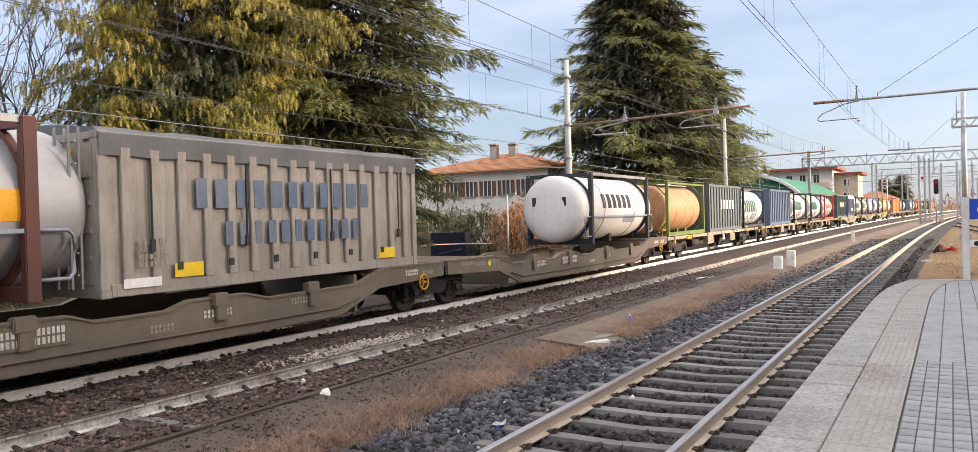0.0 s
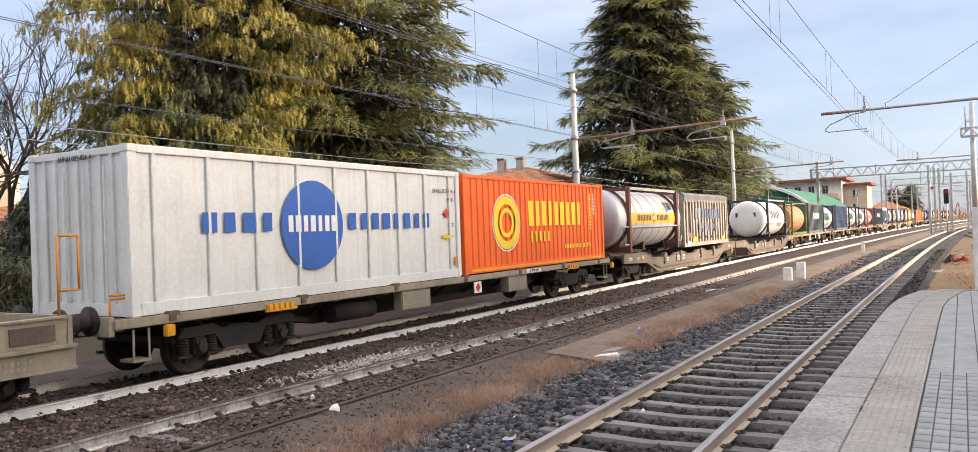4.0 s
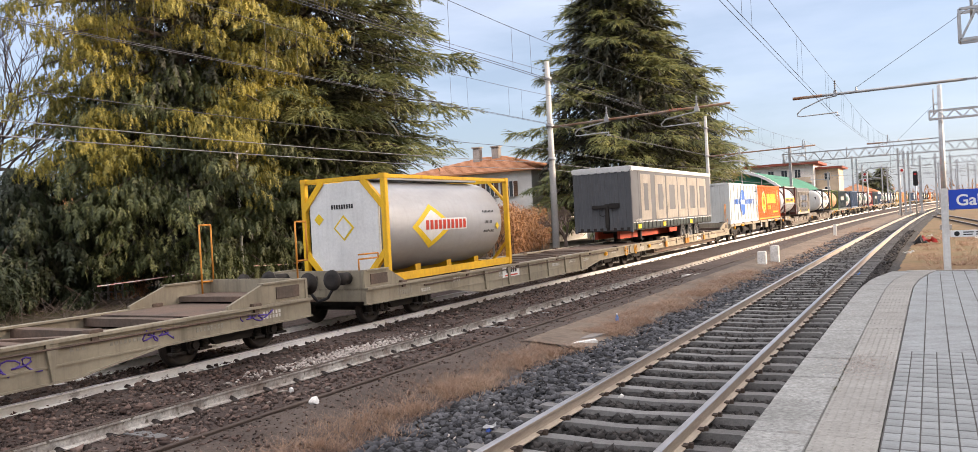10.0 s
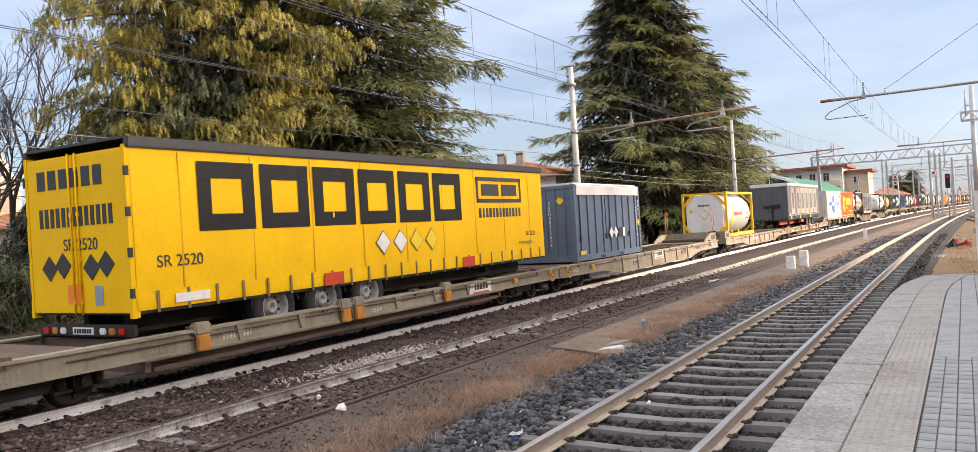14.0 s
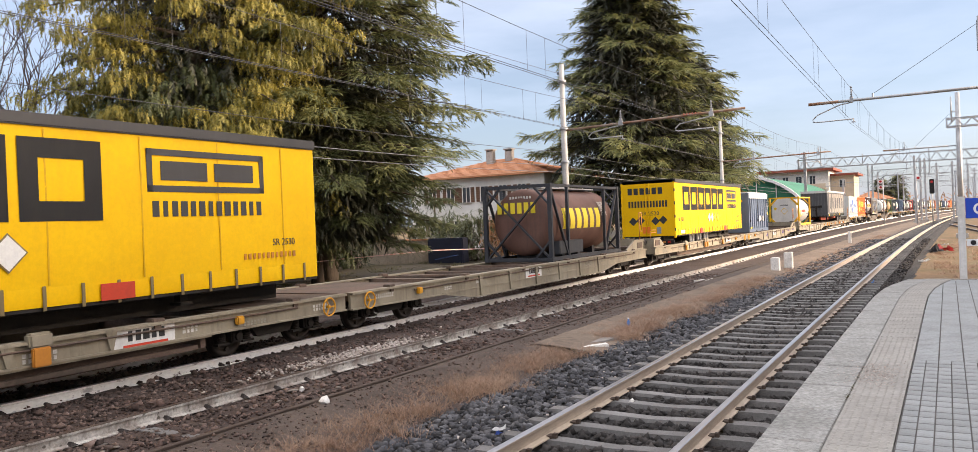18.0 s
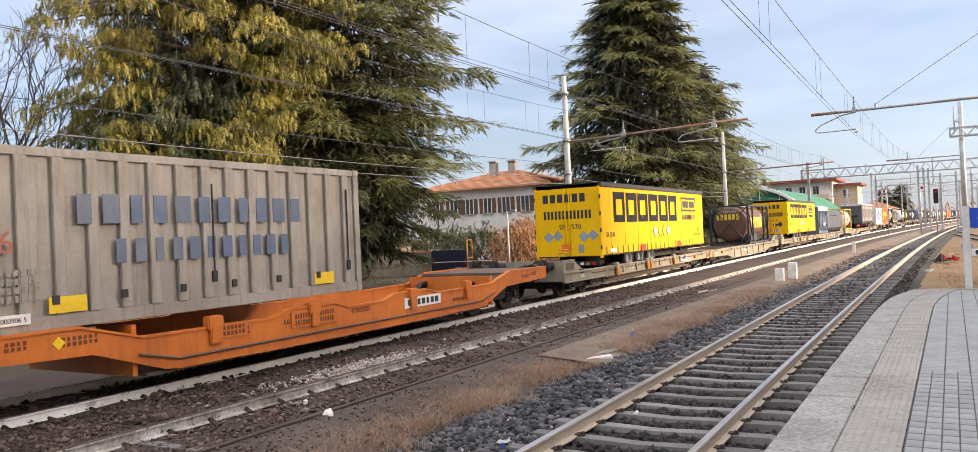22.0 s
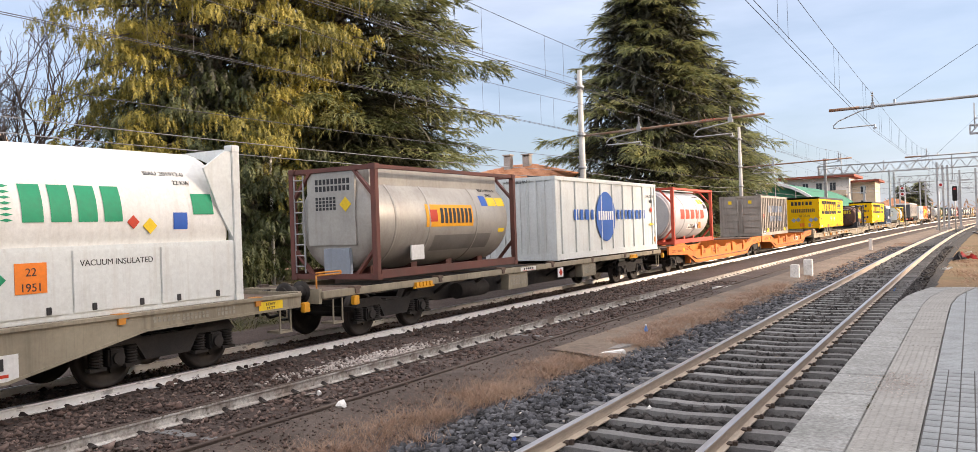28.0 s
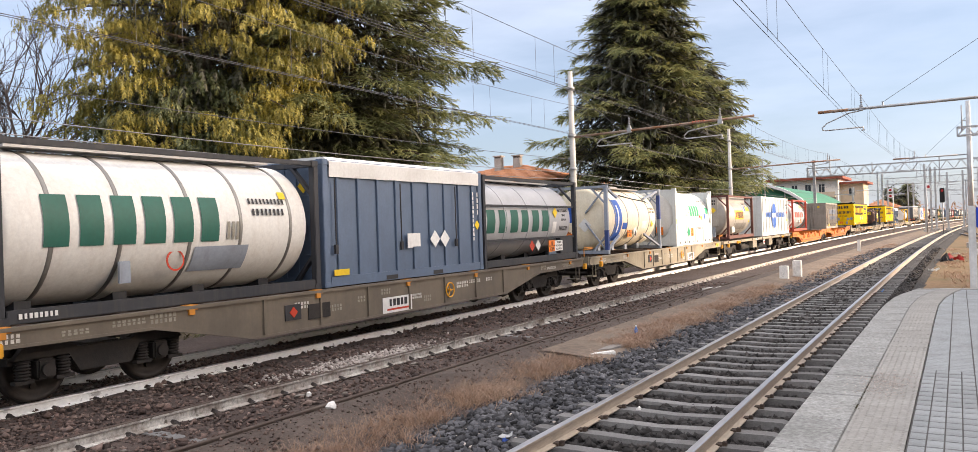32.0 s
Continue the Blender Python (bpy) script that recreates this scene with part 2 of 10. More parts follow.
M_SOIL = surf("soil", (0.062, 0.045, 0.036), (0.095, 0.072, 0.058), 0.95, scale=0.9, fine=14, amount=0.9, bump=0.6, bump_scale=30)
M_FIELD = surf("dry_field", (0.179, 0.107, 0.051), (0.125, 0.094, 0.036), 0.95, scale=0.35, fine=5, amount=0.8, bump=0.8, bump_scale=14)
M_LAWN = surf("garden_grass", (0.045, 0.038, 0.017), (0.065, 0.046, 0.028), 0.95, scale=0.5, fine=9, amount=0.8, bump=0.8, bump_scale=25)
M_BALLAST = surf("ballast_bed", (0.017, 0.016, 0.016), (0.030, 0.027, 0.025), 0.95, scale=1.0, fine=26, amount=1.0, bump=1.0, bump_scale=26)
M_STONE = surf("ballast_stone", (0.040, 0.041, 0.046), (0.090, 0.089, 0.093), 0.9, scale=2.0, fine=30, amount=0.7, bump=0.3, island=0.9)
M_RUSTBED = surf("rusty_ballast_bed", (0.050, 0.033, 0.027), (0.078, 0.056, 0.047), 0.95, scale=0.8, fine=24, amount=1.0, bump=1.0, bump_scale=28)
M_RUSTSTONE = surf("rusty_ballast_stone", (0.080, 0.050, 0.040), (0.130, 0.094, 0.078), 0.95, scale=1.4, fine=30, amount=0.7, bump=0.3, island=0.75)
M_WHITESTONE = surf("pale_gravel", (0.42, 0.38, 0.34), (0.3, 0.25, 0.22), 0.9, scale=3, fine=30, amount=0.5, island=0.35)
M_SLEEPER = surf("sleeper_concrete", (0.179, 0.175, 0.169), (0.122, 0.116, 0.112), 0.9, scale=2.0, fine=40, amount=0.6, bump=0.25, varied=0.2)
M_CONCRETE = surf("weathered_concrete", (0.42, 0.40, 0.37), (0.30, 0.28, 0.255), 0.9, scale=1.6, fine=24, amount=0.6, bump=0.3, varied=0.1)
M_COPING = surf("coping_concrete", (0.287, 0.287, 0.273), (0.213, 0.213, 0.199), 0.9, scale=2.2, fine=28, amount=1.0, bump=0.35, varied=0.08, spots=0.55, dirt=(0.22, 0.2, 0.18))
M_TACTILE = surf("tactile_tile", (0.283, 0.272, 0.248), (0.230, 0.221, 0.203), 0.85, scale=1.5, fine=26, amount=0.5, bump=0.2, varied=0.08)
M_PAVER = surf("grey_paver", (0.243, 0.259, 0.259), (0.197, 0.203, 0.203), 0.85, scale=2.5, fine=30, amount=0.5, bump=0.25, varied=0.12)
M_JOINT = surf("paver_joint", (0.075, 0.07, 0.065), rough=0.95)
M_RAILTOP = surf("rail_steel", (0.40, 0.32, 0.25), (0.52, 0.43, 0.33), 0.5, 0.25, scale=1.5, fine=30, amount=0.5, bump=0.15, stretch=(1, 0.15, 1))
M_RUN = surf("polished_rail_head", (0.42, 0.41, 0.42), (0.30, 0.29, 0.29), 0.3, 0.9, scale=2.0, stretch=(1, 0.1, 1), amount=0.3, bump=0.05)
M_RAILWHITE = surf("whitewashed_rail", (0.88, 0.87, 0.84), (0.78, 0.76, 0.72), 0.85, scale=1.0, fine=18, amount=0.3, bump=0.2, spots=0.6, dirt=(0.10, 0.08, 0.07), stretch=(1, 0.6, 1))
M_RAILGREY = surf("old_whitewash_rail", (0.58, 0.55, 0.50), (0.26, 0.21, 0.175), 0.9, scale=3.0, fine=26, amount=0.9, bump=0.2, spots=0.9, streak=0.7)
M_RAILRUST = surf("rusty_rail", (0.055, 0.037, 0.028), (0.083, 0.061, 0.047), 0.85, scale=1.5, fine=25, amount=0.6, bump=0.2)
M_DRYGRASS = leafy("dry_grass", (0.19, 0.11, 0.07), (0.33, 0.205, 0.135), (0.46, 0.33, 0.22))
M_GALV = surf("galvanised_steel", (0.45, 0.46, 0.47), (0.34, 0.35, 0.36), 0.5, 0.55, scale=1.5, fine=20, amount=0.3, bump=0.05)
M_POLE = surf("spun_concrete_mast", (0.52, 0.51, 0.49), (0.40, 0.39, 0.37), 0.85, scale=1.0, fine=18, amount=0.4, bump=0.15)
M_ARMRUST = surf("rusty_arm", (0.26, 0.13, 0.07), (0.34, 0.28, 0.23), 0.8, 0.2, scale=2.0, fine=20, amount=0.5)
M_WIRE = surf("wire", (0.10, 0.10, 0.11), rough=0.6, metal=0.3)
M_CABLE = surf("aluminium_cable", (0.26, 0.26, 0.27), rough=0.7)
M_BARK = surf("bark", (0.075, 0.055, 0.04), (0.12, 0.095, 0.075), 0.95, scale=3, fine=16, amount=0.8, bump=0.8, stretch=(1, 1, 0.25), bump_scale=18)
M_YEW = leafy("golden_conifer_leaf", (0.046, 0.055, 0.013), (0.21, 0.186, 0.034), (0.44, 0.35, 0.06), 0.3)
M_CEDAR = leafy("cedar_leaf", (0.034, 0.05, 0.022), (0.175, 0.195, 0.076), (0.43, 0.40, 0.15), 0.3)
M_SHRUB = leafy("shrub_leaf", (0.16, 0.07, 0.03), (0.32, 0.155, 0.065), (0.45, 0.26, 0.10))
# hedge green; also the tall conifers' lower boughs, darkened for their shade
M_HEDGESHADE = leafy("hedge_leaf", (0.017, 0.026, 0.009), (0.067, 0.082, 0.028), (0.15, 0.155, 0.05))
# evergreen leaf taken almost to black, so the colour carries the deep shade
M_LAURELSHADE = leafy("laurel_leaf", (0.008, 0.013, 0.005), (0.026, 0.037, 0.013), (0.07, 0.08, 0.03))
# darker leaf colour standing in for the shade inside the crowns
M_INNERSHADE = leafy("inner_conifer_leaf", (0.012, 0.014, 0.007), (0.03, 0.032, 0.015), (0.06, 0.055, 0.03), 0.05)
M_TWIG = surf("bare_twig", (0.13, 0.10, 0.085), rough=0.9)

# ---- ground, tracks and platform ----
rng = np.random.default_rng(7)


def strip(name, line, section, y0, y1, step, material, label, category, wob=0.0):
    """A ribbon along a track line: section is a list of (offset from the line, z)."""
    ys = []
    y = y0
    while y < y1:
        ys.append(y)
        y += step if y < 60 else step * 4
    ys.append(y1)
    verts = []
    for i, y in enumerate(ys):
        for j, (dx, z) in enumerate(section):
            e = wob if 0 < j < len(section) - 1 else wob * 2.5
            verts.append((line(y) + dx + rng.normal() * e * (0.4 if dx in (section[0][0], section[-1][0]) else 0), y, z + rng.normal() * wob * 0.35))
    k = len(section)
    faces = [(i * k + j, i * k + j + 1, (i + 1) * k + j + 1, (i + 1) * k + j) for i in range(len(ys) - 1) for j in range(k - 1)]
    return tagged(raw(name, verts, faces, material), label, category, kind="structure")


tagged(part("ground", a_box(-900, 900, -250, 2500, -1.6, -0.46), M_FIELD), "brown winter ground of soil and dry grass", "ground", kind="structure")
strip("soil_strip", TRACK_2, [(-9.5, -0.455), (-7.5, -0.22), (-5.4, -0.2), (2.2, -0.2), (2.9, -0.25), (3.6, -0.36), (5.0, -0.45)], -40, 500, 0.5, M_RUSTBED, "dirty rust-brown ballast bed under the old rails", "trackbed", 0.03)
strip("footpath", TRACK_2, [(0.80, -0.12), (0.84, -0.065), (1.15, -0.06), (1.45, -0.085), (1.9, -0.14), (2.3, -0.215)], -40, 130, 0.4, M_SOIL, "trodden brown earth path beside the rails", "path", 0.02)
strip("ballast_bed", TRACK_1, [(-2.9, -0.36), (-2.35, -0.225), (-1.75, -0.2), (-0.9, -0.205), (-0.6, -0.215), (0.6, -0.215), (0.9, -0.22), (1.45, -0.26), (1.8, -0.44), (1.9, -0.47)], -40, 500, 0.5, M_BALLAST, "dark grey crushed-stone ballast bed", "trackbed", 0.02)
strip("garden_ground", lambda y: -32.0, [(-60, -0.44), (-10, -0.35), (-2, -0.28), (8, -0.25), (13.5, -0.3), (16.2, -0.44)], -30, 150, 3.0, M_LAWN, "thin lawn and bare soil of the gardens behind the railway", "ground", 0.04)

RAIL_SECTION = [(-0.07, -0.16), (0.07, -0.16), (0.07, -0.148), (0.012, -0.13), (0.010, -0.045), (0.034, -0.034), (0.036, -0.008), (0.028, 0.0),
                (-0.028, 0.0), (-0.036, -0.008), (-0.034, -0.034), (-0.010, -0.045), (-0.012, -0.13), (-0.07, -0.148)]


def rail(line, dx, z, side, top, parent, label):
    ys = [-40 + 4 * i for i in range(40)] + [120 + 10 * i for i in range(39)]
    k = len(RAIL_SECTION)
    verts = [(line(y) + dx + sx, y, z + sz) for y in ys for sx, sz in RAIL_SECTION]
    faces = [(i * k + j, (i + 1) * k + j, (i + 1) * k + (j + 1) % k, i * k + (j + 1) % k) for i in range(len(ys) - 1) for j in range(k)]
    ob = raw("rail", verts, faces, side, parent, label)
    ob.data.materials.append(top)
    for i, f in enumerate(ob.data.polygons):
        if i % k in (6, 7, 8):
            f.material_index = 1
    bm = bmesh.new()
    bm.from_mesh(ob.data)
    bmesh.ops.recalc_face_normals(bm, faces=bm.faces[:])
    bm.to_mesh(ob.data)
    bm.free()
    return ob


def sleeper_mesh(length, w, h):
    bm = bmesh.new()
    t = 0.04
    prof = [(-w / 2, 0), (w / 2, 0), (w / 2 - t, h), (-w / 2 + t, h)]
    xs = [(-length / 2, 1.0), (-length / 2 + 0.05, 1.06), (-0.45, 1.0), (0, 0.93), (0.45, 1.0), (length / 2 - 0.05, 1.06), (length / 2, 1.0)]
    rings = [[bm.verts.new((x, y * (0.9 if s < 1 else 1), z * s)) for y, z in prof] for x, s in xs]
    for a, b in zip(rings, rings[1:]):
        for i in range(4):
            j = (i + 1) % 4
            bm.faces.new((a[i], a[j], b[j], b[i]))
    bm.faces.new(rings[0])
    bm.faces.new(rings[-1])
    bmesh.ops.recalc_face_normals(bm, faces=bm.faces[:])
    me = bpy.data.meshes.new("sleeper")
    bm.to_mesh(me)
    bm.free()
    me.materials.append(M_SLEEPER)
    return me


track_1 = thing("railway_track", "railway track with rusty-sided polished rails on concrete sleepers", "track", kind="structure")
track_2 = thing("railway_track", "little-used railway track with dull rails half buried in brown ballast", "track", kind="structure")
track_3 = thing("railway_track", "railway track under the freight train with whitewashed rail sides", "track", kind="structure")
for dx in (-0.7535, 0.7535):
    rail(TRACK_1, dx, 0.0, M_RAILTOP, M_RUN, track_1, "")
    rail(TRACK_2, dx, -0.03 if dx < 0 else -0.05, M_RAILGREY if dx < 0 else M_RAILRUST, M_RAILRUST, track_2, "")
    rail(TRAIN_LINE, dx, RAIL_TRAIN, M_RAILWHITE, M_RUN, track_3, "whitewashed rail with black fastening marks")
ME_SLEEPER = sleeper_mesh(2.5, 0.25, 0.2)
bm = bmesh.new()
for sx in (-1, 1):
    box(bm, sx * 0.055 - 0.025, sx * 0.055 + 0.035 if sx > 0 else sx * 0.055 + 0.025, -0.05, 0.05, 0.0, 0.035)
    box(bm, sx * 0.11 - 0.02, sx * 0.11 + 0.02, -0.025, 0.025, 0.0, 0.055)
ME_CLIP = bpy.data.meshes.new("rail_clip")
bm.to_mesh(ME_CLIP)
bm.free()
ME_CLIP.materials.append(M_RAILRUST)


def piece(name, me, parent, m):
    ob = new(name, me)
    ob.parent = parent
    ob.matrix_basis = m
    return ob


for i in range(170):
    y = 3.2 + 0.6 * i
    rz = heading(TRACK_1, y)
    piece("sleeper", ME_SLEEPER, track_1, pose(TRACK_1(y), y, -0.362 + rng.normal() * 0.006, 0, 0, rz + rng.normal() * 0.5))
    if y < 26:
        for dx in (-0.7535, 0.7535):
            piece("rail_clip", ME_CLIP, track_1, pose(TRACK_1(y) + dx, y, -0.165, 0, 0, rz))
ME_OLD = sleeper_mesh(2.5, 0.25, 0.16)
for line, tr, z in ((TRACK_2, track_2, -0.215), (TRAIN_LINE, track_3, -0.24)):
    for i in range(50):
        y = 3.0 + 0.62 * i
        piece("sleeper", ME_OLD, tr, pose(line(y), y, z - 0.165 + rng.normal() * 0.02, 0, 0, heading(line, y) + rng.normal()))


# dry soil, with the sunlight on the farther ground put into its lighter colour
M_SUNVERGE = surf("dry_verge_soil", (0.19, 0.145, 0.108), (0.125, 0.092, 0.068), 0.95, scale=0.7, fine=9, amount=0.8, bump=0.8, bump_scale=20)
strip("dry_verge", TRACK_2, [(1.25, -0.09), (1.35, -0.06), (1.7, -0.075), (2.3, -0.13), (2.75, -0.25)], 12.4, 300, 0.5, M_SUNVERGE, "dry brown soil between the tracks, coloured lighter as if sunlit", "ground", 0.012)


strip("far_verge", TRACK_2, [(1.2, -0.19), (1.5, -0.165), (2.4, -0.17), (3.2, -0.182), (3.65, -0.20)], 25.5, 300, 0.6, M_SUNVERGE, "dry brown soil and rubble between farther tracks, lightened as if sunlit", "ground", 0.03)
# fastenings along the whitewashed rails
bm = bmesh.new()
vs = [bm.verts.new(p) for p in ((0, -0.075, 0), (0.08, -0.06, 0), (0.085, 0.07, 0), (0, 0.08, 0), (0, -0.02, 0.085), (0.02, 0.015, 0.075))]
for f in ((0, 1, 5, 4), (1, 2, 5), (2, 3, 4, 5)):
    bm.faces.new([vs[i] for i in f])
ME_FAST = bpy.data.meshes.new("fastening")
bm.to_mesh(ME_FAST)
bm.free()
ME_FAST.materials.append(surf("greasy_fastening", (0.022, 0.018, 0.016), (0.04, 0.03, 0.025), 0.8, fine=30))
for line, dx, z, tr in ((TRAIN_LINE, 0.7535, RAIL_TRAIN, track_3), (TRACK_2, -0.7535, -0.03, track_2)):
    for i in range(80):
        y = 4.0 + 0.62 * i
        piece("rail_fastening", ME_FAST, tr, pose(line(y) + dx + 0.014, y, z - 0.145, 0, 0, heading(line, y)) @ Matrix.Diagonal((1, rng.uniform(0.5, 0.9), rng.uniform(0.35, 0.8), 1)))


# loose stones
def stone_template(k):
    r = np.random.default_rng(k)
    t = (1 + 5 ** 0.5) / 2
    v = np.array([(-1, t, 0), (1, t, 0), (-1, -t, 0), (1, -t, 0), (0, -1, t), (0, 1, t), (0, -1, -t), (0, 1, -t), (t, 0, -1), (t, 0, 1), (-t, 0, -1), (-t, 0, 1)]) / 1.9
    v = v * r.uniform(0.5, 1.22, (12, 1)) * r.uniform(0.75, 1.15, 3)
    f = [(0, 11, 5), (0, 5, 1), (0, 1, 7), (0, 7, 10), (0, 10, 11), (1, 5, 9), (5, 11, 4), (11, 10, 2), (10, 7, 6), (7, 1, 8),
         (3, 9, 4), (3, 4, 2), (3, 2, 6), (3, 6, 8), (3, 8, 9), (4, 9, 5), (2, 4, 11), (6, 2, 10), (8, 6, 7), (9, 8, 1)]
    return v, np.array(f)


STONES = [stone_template(k) for k in range(8)]


def chip_template(k):
    """A coarser eight-faced chip for small stones."""
    r = np.random.default_rng(k + 50)
    v = np.array([(1, 0, 0), (-1, 0, 0), (0, 1, 0), (0, -1, 0), (0, 0, 1), (0, 0, -1)]) * r.uniform(0.7, 1.3, (6, 1)) + r.normal(0, 0.22, (6, 3))
    f = [(0, 2, 4), (2, 1, 4), (1, 3, 4), (3, 0, 4), (2, 0, 5), (1, 2, 5), (3, 1, 5), (0, 3, 5)]
    return v, np.array(f)


CHIPS = [chip_template(k) for k in range(8)]


def scatter(name, pts, sizes, material, label, category, flat=0.75, shapes=None):
    """Many stones as one mesh: pts (n, 3), sizes (n)."""
    V, F, off = [], [], 0
    n = len(pts)
    a = rng.uniform(0, 6.283, (n, 3))
    for i in range(n):
        v, f = (shapes or STONES)[i % 8]
        cz, sz = math.cos(a[i, 0]), math.sin(a[i, 0])
        cx, sx = math.cos(a[i, 1]), math.sin(a[i, 1])
        rz = np.array(((cz, -sz, 0), (sz, cz, 0), (0, 0, 1)))
        rx = np.array(((1, 0, 0), (0, cx, -sx), (0, sx, cx)))
        w = (v @ rx.T * (1, 1, flat)) @ rz.T * sizes[i] + pts[i]
        V.append(w)
        F.append(f + off)
        off += len(v)
    me = bpy.data.meshes.new(name)
    V, F = np.concatenate(V), np.concatenate(F)
    me.vertices.add(len(V))
    me.vertices.foreach_set("co", V.astype(np.float32).ravel())
    me.loops.add(F.size)
    me.loops.foreach_set("vertex_index", F.astype(np.int32).ravel())
    me.polygons.add(len(F))
    me.polygons.foreach_set("loop_start", np.arange(0, F.size, 3, dtype=np.int32))
    me.update(calc_edges=True)
    me.materials.append(material)
    return tagged(new(name, me), label, category, kind="stuff")


def bed_height(dx, section):
    return np.interp(dx, [s[0] for s in section], [s[1] for s in section])


BED_1 = [(-2.9, -0.36), (-2.35, -0.225), (-1.75, -0.2), (1.5, -0.21), (2.0, -0.3)]
n = 31000
yy = np.where(rng.random(n) < 0.8, 3.6 + 26 * rng.random(n) ** 1.7, rng.uniform(26, 62, n))
dx = rng.uniform(-2.95, 1.62, n)
keep = (np.abs(np.abs(dx) - 0.7535) > 0.085)
on_sleeper = (np.abs((yy - 3.2 + 0.3) % 0.6 - 0.3) < 0.13) & (np.abs(dx) < 1.2)
keep &= ~(on_sleeper & (rng.random(n) > np.where(dx > 0.85, 0.4, 0.05)))
yy, dx = yy[keep], dx[keep]
xx = np.array([TRACK_1(v) for v in yy]) + dx
size = rng.uniform(0.026, 0.06, len(yy)) * (1 + yy / 60)
zz = bed_height(dx, BED_1) + size * 0.2 + np.where(np.abs(dx) < 0.68, -0.014, np.where(dx > 0.8, -0.03, 0.0))
inner = (np.abs(dx) < 0.7) | (dx > 0.8)
# ballast stone in a darker colour that carries the shade between the sleepers
M_SHADESTONE = surf("oily_ballast_stone", (0.020, 0.018, 0.017), (0.039, 0.034, 0.031), 0.85, scale=2.0, fine=30, amount=0.5, bump=0.2, island=0.7)
XYZ = np.stack([xx, yy, zz], 1)
scatter("ballast", XYZ[~inner], size[~inner], M_STONE, "loose dark grey crushed ballast stones", "gravel")
scatter("oily_ballast", XYZ[inner], size[inner], M_SHADESTONE, "ballast stones between the sleepers, darkened for the shade there", "gravel", 0.75, CHIPS)
n = 25000
yy = 4.2 + 26 * rng.random(n) ** 1.5
dx = rng.uniform(-5.6, 1.2, n)
keep = (np.abs(np.abs(dx) - 0.7535) > 0.09) & (np.abs(dx + 3.9 - 0.75) > 0.09)
yy, dx = yy[keep], dx[keep]
size = np.clip(rng.lognormal(-3.75, 0.42, len(yy)), 0.010, 0.07)
xx = np.array([TRACK_2(v) for v in yy]) + dx
scatter("rusty_ballast", np.stack([xx, yy, -0.2 + size * 0.25], 1), size, M_RUSTSTONE, "loose rust-stained brown ballast stones", "gravel", 0.75, CHIPS)
n = 900
yy = rng.normal(11.3, 1.1, n)
dx = rng.normal(-1.62, 0.2, n)
xx = np.array([TRACK_2(v) for v in yy]) + dx
size = rng.uniform(0.018, 0.04, n)
scatter("pale_gravel", np.stack([xx, yy, -0.19 + size * 0.3], 1), size, M_WHITESTONE, "patch of pale gravel between the rails", "gravel")
n = 1500
yy = 4.5 + 30 * rng.random(n) ** 1.4
dx = np.where(rng.random(n) < 0.6, rng.uniform(-4.6, -1.5, n), rng.uniform(-1.5, -0.85, n))
size = rng.uniform(0.014, 0.036, n)
xx = np.array([TRACK_1(v) for v in yy]) + dx
scatter("stray_stones", np.stack([xx, yy, np.where(dx < -2.9, -0.4, bed_height(dx, BED_1)) + size * 0.3], 1), size, M_WHITESTONE, "stray pale stones on the ballast shoulder", "gravel")

n = 420
yy = 5.0 + 24 * rng.random(n) ** 1.3
dx = rng.uniform(-5.0, 1.2, n)
keep = np.abs(np.abs(dx) - 0.7535) > 0.12
yy, dx = yy[keep], dx[keep]
size = rng.uniform(0.03, 0.10, len(yy)) * rng.random(len(yy))
xx = np.array([TRACK_2(v) for v in yy]) + dx
scatter("rubble", np.stack([xx, yy, -0.19 + size * 0.1], 1), size + 0.012, surf("rubble_fragment", (0.20, 0.175, 0.15), (0.12, 0.098, 0.082), 0.95, scale=4, fine=30, amount=0.6, island=0.4), "flat grey-brown rubble fragments between the old rails", "rubble", 0.3)

n = 5200
yy = 4.2 + 20 * rng.random(n) ** 1.4
dx = rng.uniform(0.84, 2.4, n)
size = np.clip(rng.lognormal(-4.6, 0.5, n), 0.005, 0.035)
xx = np.array([TRACK_2(v) for v in yy]) + dx
zz = np.interp(dx, [0.84, 1.15, 1.45, 1.9, 2.3], [-0.065, -0.06, -0.085, -0.14, -0.215])
scatter("path_grit", np.stack([xx, yy, zz + size * 0.3], 1), size, M_RUSTSTONE, "brown grit and small stones on the trodden path", "gravel", 0.75, CHIPS)

